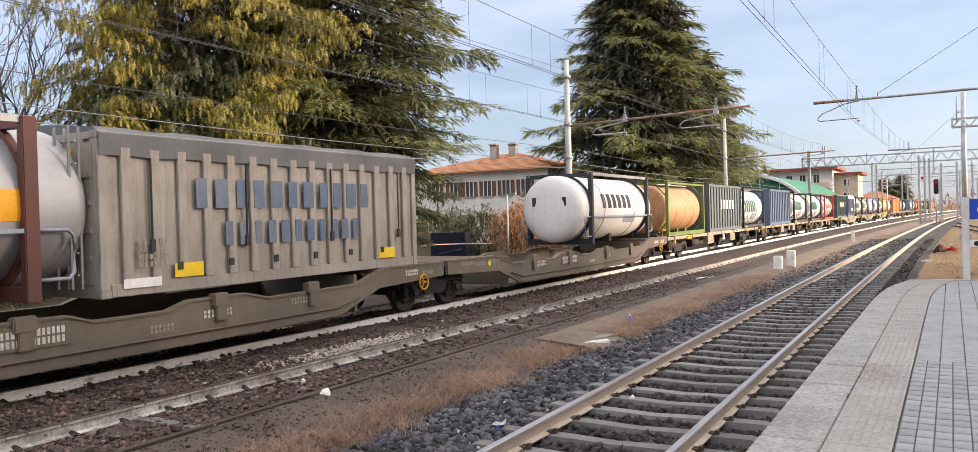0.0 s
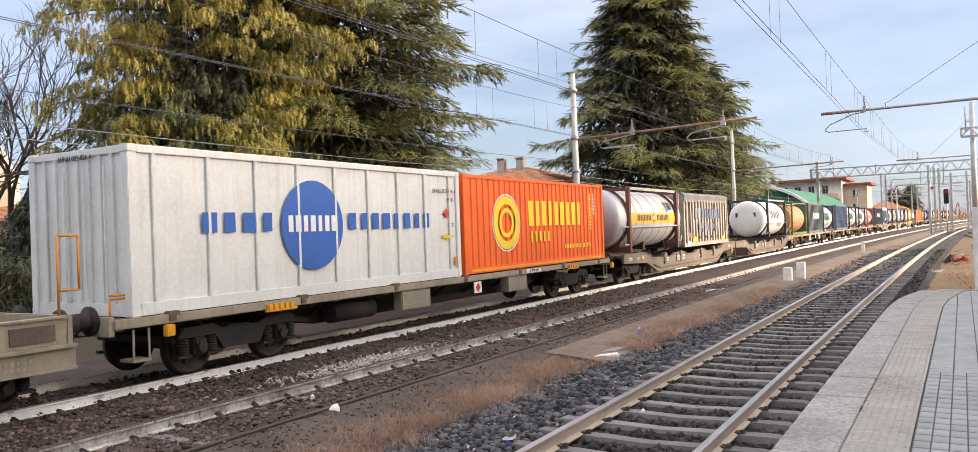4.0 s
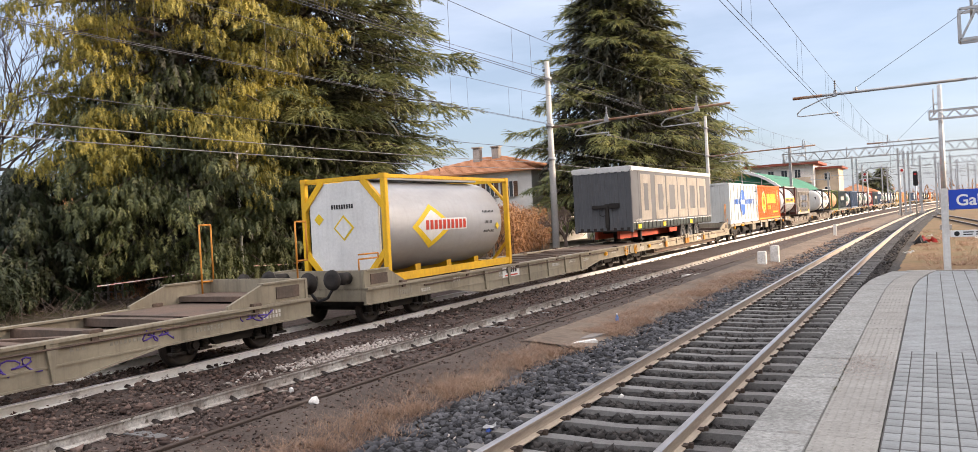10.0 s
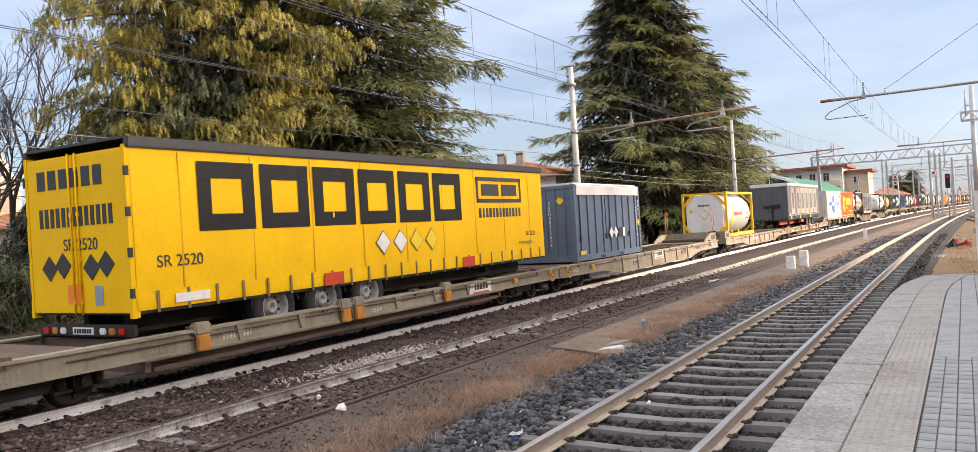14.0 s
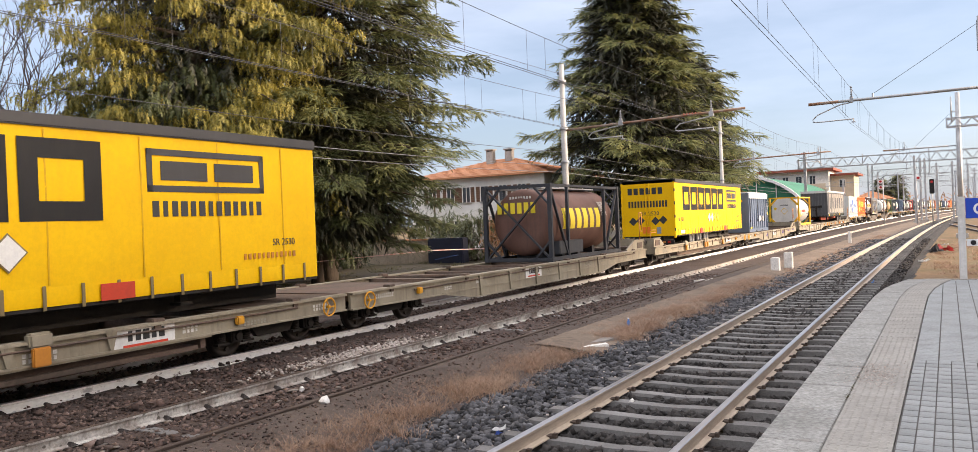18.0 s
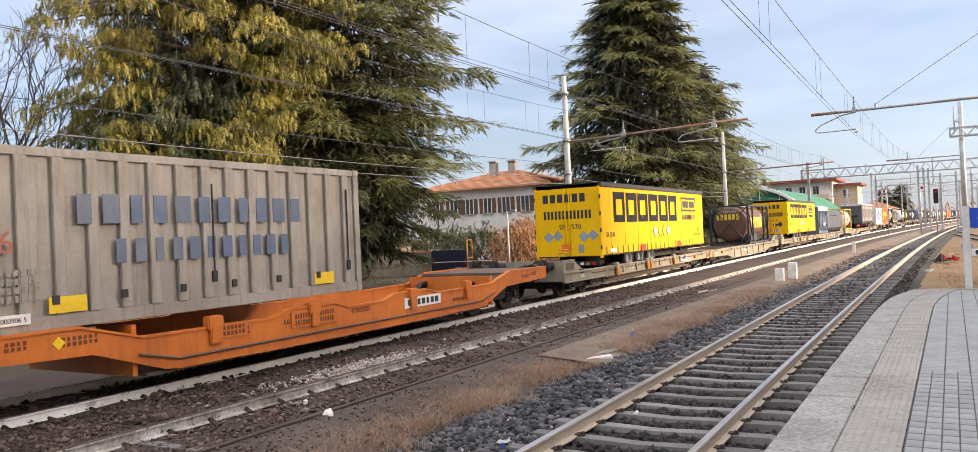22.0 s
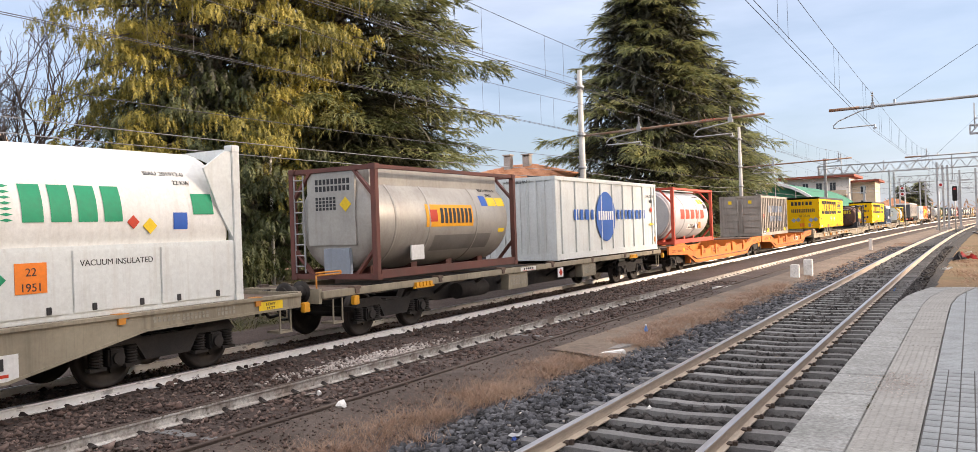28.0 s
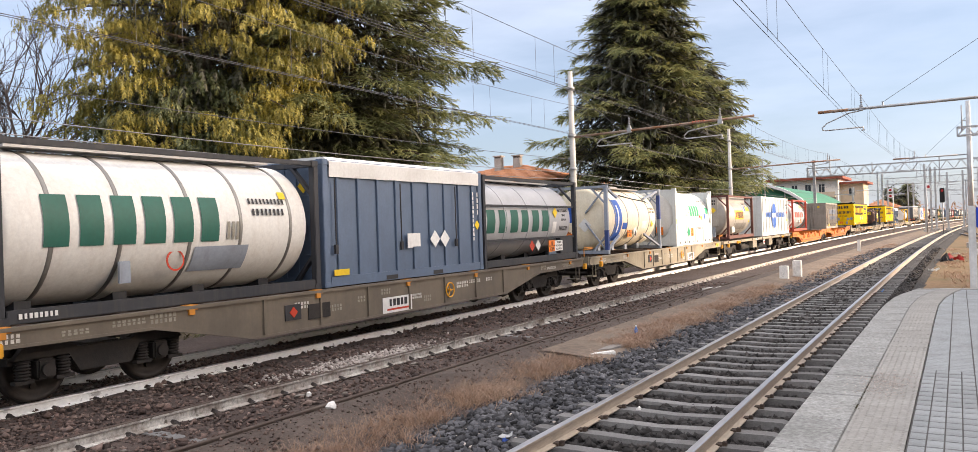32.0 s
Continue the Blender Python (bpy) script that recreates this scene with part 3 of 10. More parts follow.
# dry grass
def blades(name, clumps, material, label, category, count, height, spread, width=0.006):
    V, F = [], []
    for cx, cy, cz, s in clumps:
        for k in range(int(count * s)):
            r, a = abs(rng.normal()) * spread * s, rng.uniform(0, 6.283)
            x, y = cx + r * math.cos(a), cy + r * math.sin(a)
            h = height * s * rng.uniform(0.35, 1.1)
            lean = rng.normal(0, 1.0, 2) * h
            b = rng.uniform(0, 6.283)
            wx, wy = math.cos(b) * width, math.sin(b) * width
            i = len(V)
            V += [(x - wx, y - wy, cz), (x + wx, y + wy, cz), (x + lean[0] * 0.45 + wx * 0.7, y + lean[1] * 0.45 + wy * 0.7, cz + h * 0.6),
                  (x + lean[0] * 0.45 - wx * 0.7, y + lean[1] * 0.45 - wy * 0.7, cz + h * 0.6), (x + lean[0], y + lean[1], cz + h)]
            F += [(i, i + 1, i + 2, i + 3), (i + 3, i + 2, i + 4)]
    return tagged(raw(name, V, F, material), label, category, kind="stuff")


clumps = []
for k in range(260):
    y = rng.uniform(5.0, 12.4)
    clumps.append((TRACK_2(y) + rng.normal(1.85, 0.26), y, -0.2, rng.uniform(0.6, 1.2)))
for k in range(330):
    y = 13.8 + 14 * rng.random() ** 1.3
    clumps.append((TRACK_2(y) + rng.normal(2.1, 0.34), y, -0.15, rng.uniform(0.5, 1.0)))
for k in range(340):
    y = rng.uniform(22, 70)
    clumps.append((TRACK_2(y) + rng.normal(2.3, 0.6), y, -0.19, rng.uniform(0.4, 0.9)))
blades("dry_grass", clumps, M_DRYGRASS, "dry reddish-brown winter grass along the ballast edge", "grass", 80, 0.17, 0.17, 0.0026)
clumps = [(rng.uniform(-0.6, 9), 20.4 + 45 * rng.random() ** 1.6, -0.46, rng.uniform(0.5, 1.3)) for k in range(420)]
blades("dry_grass", clumps, M_DRYGRASS, "short dry grass on the ground past the platform", "grass", 40, 0.2, 0.3, 0.01)

# platform
platform = thing("platform", "station platform with concrete coping, tactile strip and grey pavers", "platform", kind="structure")
def slab(outline, z0, z1):
    bm = bmesh.new()
    a = [bm.verts.new((x, y, z0)) for x, y in outline]
    b = [bm.verts.new((x, y, z1)) for x, y in outline]
    for i in range(len(a)):
        j = (i + 1) % len(a)
        bm.faces.new((a[i], a[j], b[j], b[i]))
    bm.faces.new(a[::-1])
    bm.faces.new(b)
    bmesh.ops.recalc_face_normals(bm, faces=bm.faces[:])
    return bm


PLAT = 0.44
def edge_x(y):
    return float(np.interp(y, [-40, 14.6, 16.5, 18.0, 19.2, 20.2], [-1.25, -1.25, -1.24, -1.16, -1.02, -0.84]))


outline = [(edge_x(y) + 0.03, y) for y in (-40, 14.6, 16.5, 18.0, 19.2, 20.15)] + [(12, 20.15), (12, -40)]
part("platform_body", slab(outline, -0.46, PLAT - 0.055), M_JOINT, platform, "dark mortar bed of the platform")
face = [(edge_x(y) + 0.012, y) for y in (-40, 14.6, 16.5, 18.0, 19.2, 20.17)]
part("platform_wall", slab(face + [(x + 0.016, y) for x, y in face[::-1]], -0.46, PLAT - 0.056), M_CONCRETE, platform, "rough concrete platform wall")


def quad_tile(name, corners, z0, z1, material, gap=0.004, bevel=0.006):
    """A tile on four plan corners, with a chamfered top edge."""
    c = Vector((sum(p[0] for p in corners) / 4, sum(p[1] for p in corners) / 4))
    bm = bmesh.new()
    rings = []
    for g, z in ((gap, z0), (gap, z1 - bevel), (gap + bevel, z1)):
        ring = []
        for x, y in corners:
            d = Vector((x, y)) - c
            k = 1 - g * 1.4 / max(d.length, 0.01)
            ring.append(bm.verts.new((c.x + d.x * k, c.y + d.y * k, z)))
        rings.append(ring)
    for a, b in zip(rings, rings[1:]):
        for i in range(4):
            j = (i + 1) % 4
            bm.faces.new((a[i], a[j], b[j], b[i]))
    bm.faces.new(rings[-1])
    bmesh.ops.recalc_face_normals(bm, faces=bm.faces[:])
    return part(name, bm, material, platform)


y = -6.0
while y < 20.1:
    y1 = min(y + 1.0, 20.17)
    quad_tile("coping_stone", [(edge_x(y), y), (edge_x(y) + 0.44, y), (edge_x(y1) + 0.44, y1), (edge_x(y1), y1)], PLAT - 0.12, PLAT + rng.normal() * 0.002, M_COPING, 0.003, 0.015)
    y = y1
bm_ribs = bmesh.new()
bm_studs = bmesh.new()
y = -6.0
while y < 20.0:
    y1 = min(y + 0.4, 20.15)
    xa, xb = edge_x(y) + 0.445, edge_x(y1) + 0.445
    quad_tile("tactile_tile", [(xa, y), (xa + 0.43, y), (xb + 0.43, y1), (xb, y1)], PLAT - 0.06, PLAT + 0.001, M_TACTILE, 0.002, 0.004)
    if y > 3:
        if y < 11:
            for i in range(7):
                for j in range(6):
                    rod(bm_studs, (xa + 0.035 + 0.06 * i, y + 0.035 + 0.066 * j, PLAT), (xa + 0.035 + 0.06 * i, y + 0.035 + 0.066 * j, PLAT + 0.005), 0.014, 5, 0.010)
        else:
            for i in range(8):
                x = 0.03 + 0.053 * i
                bar(bm_ribs, (xa + x, y + 0.01, PLAT + 0.002), (xb + x, y1 - 0.01, PLAT + 0.002), 0.022, 0.006)
    y = y1
tagged(part("tactile_studs", bm_studs, M_TACTILE, platform), kind="stuff")
tagged(part("tactile_ribs", bm_ribs, M_TACTILE, platform), kind="stuff")
ME_PAVER = {}
def paver(w, l):
    if (w, l) not in ME_PAVER:
        bm = bmesh.new()
        e = 0.008
        g, gy, d = 0.003, 0.008, 0.003
        for a, b in (((w / 2 - g, l / 2 - gy, -0.05), (w / 2 - g, l / 2 - gy, -e)), ((w / 2 - g, l / 2 - gy, -e), (w / 2 - g - d, l / 2 - gy - d, 0))):
            lo = [bm.verts.new((sx * a[0], sy * a[1], a[2])) for sx, sy in ((-1, -1), (1, -1), (1, 1), (-1, 1))]
            hi = [bm.verts.new((sx * b[0], sy * b[1], b[2])) for sx, sy in ((-1, -1), (1, -1), (1, 1), (-1, 1))]
            for i in range(4):
                j = (i + 1) % 4
                bm.faces.new((lo[i], lo[j], hi[j], hi[i]))
        bm.faces.new(hi)
        bmesh.ops.remove_doubles(bm, verts=bm.verts[:], dist=0.0005)
        me = bpy.data.meshes.new("paver")
        bm.to_mesh(me)
        bm.free()
        me.materials.append(M_PAVER)
        ME_PAVER[(w, l)] = me
    return ME_PAVER[(w, l)]


rest = []
for c in range(40):
    x = -0.365 + 0.115 * (c + 0.5)
    y = 4.0
    while y < 20.0:
        l, wide = (0.2, 0.115) if y < 9.59 else (0.1, 0.23)
        if wide > 0.2 and c % 2:
            break
        if wide > 0.2:
            x = -0.365 + 0.115 * (c + 1)
        if y + l > 20.1:
            break
        lo = max(x - wide / 2, edge_x(y + l) + 0.885)
        if x + wide / 2 - lo > 0.03:
            if c < 10 and y < 9.59:
                piece("paver", paver(0.115, l), platform, pose(x, y + l / 2, PLAT + abs(rng.normal()) * 0.0012))
            else:
                rest.append((lo, x + wide / 2, y, l))
        y += l
bm = bmesh.new()
for xa, xb, y, l in rest:
    g = 0.007 if y > 9.5 else 0.003
    box(bm, xa + g, xb - g, y + 0.003, y + l - 0.003, PLAT - 0.05, PLAT)
tagged(part("pavers", bm, M_PAVER, platform), kind="stuff")
part("joint_bed", slab([(-0.37, 3.95), (3.83, 3.95), (3.83, 20.1), (0.12, 20.1), (-0.37, 14.0)], PLAT - 0.055, PLAT - 0.003), M_JOINT, platform, "dark sand-filled joints between pavers")
part("far_paving", slab([(3.83, -40), (12, -40), (12, 20.1), (3.83, 20.1)], PLAT - 0.05, PLAT), M_PAVER, platform)
n = 700
yy = rng.normal(8.7, 0.32, n)
xx = rng.normal(-0.68, 0.13, n)
size = rng.uniform(0.003, 0.009, n)
scatter("platform_crumbs", np.stack([xx, yy, PLAT + size * 0.4], 1), size, M_WHITESTONE, "crumbled pale mortar lying on the tactile strip", "rubble")
clumps = [(-0.80 + rng.normal() * 0.015, rng.normal(8.3, 0.6), PLAT - 0.01, rng.uniform(0.5, 1.0)) for k in range(26)]
blades("joint_moss", clumps, leafy("joint_moss", (0.04, 0.035, 0.02), (0.08, 0.07, 0.03), (0.12, 0.1, 0.05)), "dark moss growing in the joint beside the tactile strip", "moss", 30, 0.02, 0.03, 0.003)
part("near_paving", slab([(-0.36, -40), (3.83, -40), (3.83, 3.95), (-0.36, 3.95)], PLAT - 0.05, PLAT), M_PAVER, platform)
part("kerb", slab([(-0.3, 20.15), (12, 20.15), (12, 20.27), (-0.55, 20.27)], -0.46, PLAT + 0.004), M_CONCRETE, platform)

# ---- trees, gardens and houses ----
def frond(seed, droop):
    """A flat spray about 1 long: a bent midrib of narrow leaflets, as triangles. Over 0.6 of droop it arches out and hangs."""
    r = np.random.default_rng(seed)
    V, F = [], []
    pts = [np.array((0.0, 0.0, 0.0))]
    hang = droop > 0.6
    d = np.array((1.0, 0.0, 0.1))
    for k in range(3):
        d = d + np.array((0, r.normal() * 0.15, -0.8 if hang else -droop * 0.4))
        d = d / np.linalg.norm(d)
        pts.append(pts[-1] + d * (0.22 if hang and k < 1 else 0.34))
    for k in range(1, 4):
        p, q = pts[k - 1], pts[k]
        w = (0.36 if hang else 0.26) * (1 - k / 4.6) + 0.04
        for s in (-1, 1):
            tip = q + (q - p) * (r.uniform(0.15, 0.45) if hang else r.uniform(0.5, 1.0)) + np.array((0.02, s * w * r.uniform(0.7, 1.3), -0.04 - 0.05 * r.random()))
            i = len(V)
            V += [p, q + (0, 0, 0.01), tip]
            F.append((i, i + 1, i + 2))
    i = len(V)
    e = pts[-1]
    V += [pts[-2] + (0, 0.035, 0), pts[-2] - (0, 0.035, 0), e + (e - pts[-2]) * (0.35 if hang else 0.8)]
    F.append((i, i + 1, i + 2))
    return np.array(V), np.array(F)


def foliage(name, pos, ang, tilt, size, kinds, material, parent):
    pos, ang, tilt, size = (np.asarray(v, dtype=np.float64) for v in (pos, ang, tilt, size))
    V, F, off = [], [], 0
    for j, (v, f) in enumerate(kinds):
        p, s = pos[j::len(kinds)], size[j::len(kinds), None]
        a, b = ang[j::len(kinds), None], tilt[j::len(kinds), None]
        x = v[None, :, 0] * np.cos(b) + v[None, :, 2] * np.sin(b)
        z = -v[None, :, 0] * np.sin(b) + v[None, :, 2] * np.cos(b)
        w = np.stack([np.cos(a) * x - np.sin(a) * v[None, :, 1], np.sin(a) * x + np.cos(a) * v[None, :, 1], z], 2) * s[:, :, None] + p[:, None, :]
        n, m = len(p), len(v)
        V.append(w.reshape(-1, 3))
        F.append((f[None] + (np.arange(n) * m)[:, None, None] + off).reshape(-1, 3))
        off += n * m
    V, F = np.concatenate(V), np.concatenate(F)
    me = bpy.data.meshes.new(name)
    me.vertices.add(len(V))
    me.vertices.foreach_set("co", V.astype(np.float32).ravel())
    me.loops.add(F.size)
    me.loops.foreach_set("vertex_index", F.astype(np.int32).ravel())
    me.polygons.add(len(F))
    me.polygons.foreach_set("loop_start", np.arange(0, F.size, 3, dtype=np.int32))
    me.update(calc_edges=True)
    me.materials.append(material)
    ob = new(name, me)
    ob.parent = parent
    ob["kind"] = "stuff"
    return ob


def conifer(x, y, height, profile, first, droop, material, label, seed, limbs=90, twigs=9, sprays=22, size=(0.5, 0.9), trunk=0.4, core=3000, rise=0.12, clump=0.5, base=-0.4):
    """Boughs in tiers, each with twigs that carry a clump of sprays; profile: (height share, bough length) pairs."""
    r = np.random.default_rng(seed)
    t = thing("conifer_tree", label, "tree", "conifers beside the railway")
    t.location = (x, y, base)
    bm = bmesh.new()
    lean = r.normal(0, 0.15, 2)
    rod(bm, (0, 0, 0), (lean[0] * 0.4, lean[1] * 0.4, height * 0.4), trunk, 12, trunk * 0.7)
    rod(bm, (lean[0] * 0.4, lean[1] * 0.4, height * 0.4), (lean[0], lean[1], height), trunk * 0.7, 10, 0.03)
    part("trunk", bm, M_BARK, t, "dark ridged trunk")
    bm = bmesh.new()
    kinds = [frond(seed * 10 + k, droop) for k in range(8)]
    hang = droop > 0.6
    P, A, T, S = [], [], [], []
    hs, ls = [p[0] for p in profile], [p[1] for p in profile]
    for i in range(limbs):
        h = (i + r.random()) / limbs
        z = first + (height - first) * h
        L = float(np.interp(h, hs, ls)) * r.uniform(0.72, 1.1)
        a = i * 2.399 + r.normal() * 0.25
        up = r.normal(rise, 0.07)
        sag = (0.30 if hang else 0.16) * r.uniform(0.7, 1.3)
        ca, sa = math.cos(a), math.sin(a)
        def along(k):
            return np.array((ca * L * k, sa * L * k, z + L * (up * k - sag * k * k)))
        ks = [0, 0.35, 0.7, 1.0]
        for k0, k1 in zip(ks, ks[1:]):
            rod(bm, along(k0), along(k1), 0.09 * (1 - k0) * (1 - 0.6 * h) + 0.015, 5, 0.09 * (1 - k1) * (1 - 0.6 * h) + 0.012, False)
        m = max(3, int(twigs * (0.35 + 0.65 * L / max(ls))))
        for j in range(m):
            k = 0.30 + 0.70 * (j + 0.7 * r.random()) / m
            side = (-1) ** j
            b = a + side * r.uniform(0.35, 0.95) if k < 0.93 else a + r.normal() * 0.2
            o = along(k)
            if hang:
                # a clump on a short side twig: a dome of sprays that spill over it and hang
                g = L * 0.40 * (1.15 - k) * r.uniform(0.3, 1.2)
                c = o + np.array((math.cos(b) * g, math.sin(b) * g, r.normal(-0.15, 0.25)))
                e = clump * r.uniform(0.65, 1.25)
                n = max(5, int(sprays * e / clump * r.uniform(0.7, 1.2)))
                f, q = r.uniform(0, 6.283, n), np.sqrt(r.random(n))
                P.append(np.stack([c[0] + np.cos(f) * q * e, c[1] + np.sin(f) * q * e, c[2] + e * (0.35 - 1.25 * q * q * r.uniform(0.4, 1.1, n))], 1))
                A.append(f + r.normal(0, 0.5, n))
                T.append(r.normal(-0.1, 0.25, n) + 0.7 * q)
                S.append(r.uniform(*size, n))
                continue
            l2 = L * (0.42 * (1.12 - k)) * r.uniform(0.7, 1.25) + 0.25
            cb, sb = math.cos(b), math.sin(b)
            dz = r.normal(-0.14, 0.12)
            n = max(4, int(sprays * (0.4 + 0.6 * l2 / (0.35 * max(ls) + 0.25)) * r.uniform(0.6, 1.25)))
            q = np.sqrt(r.random(n))
            w = r.normal(0, 0.22, n) * (0.3 + 0.5 * l2 * (1 - 0.6 * q))
            P.append(np.stack([o[0] + cb * q * l2 - sb * w, o[1] + sb * q * l2 + cb * w, o[2] + dz * q * l2 - 0.16 * q * q * l2 + r.normal(0, 0.05, n)], 1))
            A.append(b + r.normal(0, 0.5, n) + w * 0.8)
            T.append(r.normal(0.12, 0.24, n))
            S.append(r.uniform(*size, n) * (1.1 - 0.35 * q))
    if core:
        # inner foliage in near-black green: the crown's inner shade put into its colour
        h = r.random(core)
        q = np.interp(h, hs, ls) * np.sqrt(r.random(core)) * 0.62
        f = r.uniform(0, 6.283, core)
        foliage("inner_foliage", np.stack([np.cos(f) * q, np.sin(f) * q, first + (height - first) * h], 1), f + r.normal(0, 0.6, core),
                r.normal(0.3, 0.4, core), r.uniform(*size, core) * 1.6, kinds, M_INNERSHADE, t)
    tagged(part("branchwork", bm, M_BARK, t), kind="stuff")
    foliage("crown", np.concatenate(P), np.concatenate(A), np.concatenate(T), np.concatenate(S), kinds, material, t)
    return t


conifer(-25.0, 21.2, 24, [(0, 4.8), (0.15, 5.4), (0.45, 5.6), (0.8, 3.6), (1, 0.6)], 5.0, 0.85, M_YEW, "tall golden-green conifer with drooping sprays", 3, 165, 15, 36, (0.18, 0.33), 0.4, 6500, 0.10, 0.46)
# lower boughs of the golden conifer as a separate crown, shade in its colour
conifer(-25.2, 21.3, 9.0, [(0, 4.4), (0.3, 4.9), (0.7, 4.6), (1, 2.8)], 1.9, 0.95, M_HEDGESHADE, "drooping lower boughs of the golden conifer, coloured dark for shade", 8, 110, 13, 28, (0.22, 0.40), 0.3, 4500, 0.05, 0.5)
# shade under the trees put into this conifer's leaf colour
conifer(-27.4, 16.4, 5.0, [(0, 2.0), (0.4, 2.3), (1, 0.5)], 1.2, 0.9, M_LAURELSHADE, "dark green drooping conifer at the garden edge, blackened for shade", 9, 60, 8, 26, (0.22, 0.40), 0.2, 1500, 0.1, 0.42)
conifer(-24.4, 27.6, 23, [(0, 6.2), (0.15, 7.5), (0.4, 7.4), (0.75, 5.2), (1, 0.8)], 4.6, 0.35, M_CEDAR, "large dark cedar with layered spreading boughs", 4, 150, 16, 26, (0.34, 0.66), 0.5, 6500, 0.06)
# the cedar's low boughs as their own crown, shaded by a darker leaf colour
conifer(-23.9, 26.4, 8.5, [(0, 5.4), (0.5, 6.4), (1, 4.0)], 2.2, 0.4, M_HEDGESHADE, "low boughs of the large cedar, coloured darker for shade", 5, 44, 16, 28, (0.34, 0.64), 0.3, 5000, 0.0)
conifer(-23.0, 66.0, 28.6, [(0, 9.0), (0.2, 10.2), (0.5, 7.2), (0.8, 3.4), (1, 0.4)], 2.0, 0.35, M_CEDAR, "tall spreading cedar with tiered boughs", 6, 140, 15, 22, (0.6, 1.1), 0.5, 6000, 0.02)
conifer(-24.3, 87.0, 19.6, [(0, 7.8), (0.4, 7.4), (0.8, 4.4), (1, 1.9)], 2.0, 0.5, M_CEDAR, "cedar with a flat uneven top", 7, 90, 11, 15, (0.8, 1.4), 0.4, 3000, -0.02)


def bare_tree(x, y, label, seed, height=9.0, spread=1.0):
    r = np.random.default_rng(seed)
    t = thing("bare_tree", label, "tree")
    t.location = (x, y, -0.4)
    bm, tw = bmesh.new(), bmesh.new()

    def grow(p, d, length, rad, depth):
        q = p + d * length
        mid = p + d * length * 0.5 + Vector(r.normal(0, 0.05, 3)) * length
        seg = 7 if depth < 2 else (5 if depth < 4 else 3)
        tgt = bm if depth < 3 else tw
        rod(tgt, p, mid, rad, seg, rad * 0.85, False)
        rod(tgt, mid, q, rad * 0.85, seg, rad * 0.66, False)
        if depth > 5:
            return
        for k in range(3 if depth < 5 else 2):
            a = Vector(r.normal(0, 1, 3)).normalized()
            nd = (d + a * (0.62 if depth else 0.5) * spread + Vector((0, 0, 0.12))).normalized()
            grow(q if k else mid.lerp(q, 0.6), nd, length * r.uniform(0.62, 0.85), rad * 0.62, depth + 1)

    grow(Vector((0, 0, 0)), Vector((0.02, 0.05, 1)).normalized(), height * 0.27, 0.15, 0)
    part("trunk", bm, M_TWIG, t, "grey-brown trunk and boughs")
    tagged(part("twig_crown", tw, M_TWIG, t), kind="stuff")
    return t


bare_tree(-33.0, 17.6, "bare leafless deciduous tree with fine twigs", 21, 13.0)
bare_tree(-31.5, 14.6, "bare leafless tree with long thin boughs reaching sideways", 25, 11.0, 1.35)
bare_tree(-38.0, 19.0, "bare leafless tree behind the hedge", 22, 12.0)
bare_tree(-20.6, 47.0, "leafless brown shrub tree", 23, 4.0, 1.3)
for k, (bx, by, bh) in enumerate(((-24, 175, 5), (-20, 178, 6), (-16.5, 185, 5), (-27, 170, 5))):
    bare_tree(bx, by, "bare reddish-brown tree before the far houses", 30 + k, bh, 1.2)


def bush(x, y, w, d, h, material, label, seed, n=900, size=(0.2, 0.4), name="bush"):
    r = np.random.default_rng(seed)
    t = thing(name, label, "bush")
    t.location = (x, y, -0.4)
    bm = bmesh.new()
    for k in range(14):
        a = r.uniform(0, 6.28)
        rod(bm, (r.normal() * w * 0.15, r.normal() * d * 0.15, 0), (math.cos(a) * w * 0.35, math.sin(a) * d * 0.35, h * r.uniform(0.5, 0.9)), 0.03, 5, 0.01)
    tagged(part("stem_work", bm, M_TWIG, t), kind="stuff")
    u = r.normal(0, 1, (n, 3))
    u /= np.linalg.norm(u, axis=1)[:, None]
    rad = r.uniform(0.45, 1.0, n) ** 0.6 * (1 + 0.15 * np.sin(u[:, 0] * 5 + seed))
    p = u * rad[:, None] * (w / 2, d / 2, h / 2) + (0, 0, h / 2)
    p[:, 2] = np.maximum(p[:, 2], 0.05)
    foliage("leaves", p, r.uniform(0, 6.28, n), r.normal(0.2, 0.7, n), r.uniform(*size, n), [frond(seed + k, 0.4) for k in range(4)], material, t)
    return t


for k in range(7):
    bush(-22.4 - 0.55 * k, 41.5 + 1.9 * k, 3.2, 3.0, 3.3 + 0.3 * math.sin(k * 2.1), M_SHRUB, "brown-leaved beech hedge bush", 50 + k, 900, (0.22, 0.42), "hedge_bush")
# hedges below use the blackened leaf as painted shade under the trees
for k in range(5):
    bush(-25.8 - 1.2 * k, 13.4 + 1.0 * k, 3.4, 2.6, 2.5, M_LAURELSHADE, "dark evergreen laurel hedge bush, coloured near black for deep shade", 60 + k, 1000, (0.22, 0.45), "hedge_bush")
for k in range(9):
    bush(-31.5 + 0.15 * k, 19.5 + 2.1 * k, 3.0, 3.0, 3.4 + 0.5 * math.sin(k * 1.7), M_LAURELSHADE, "dark evergreen hedge bush with deep shade put into its colour", 80 + k, 900, (0.3, 0.55), "hedge_bush")
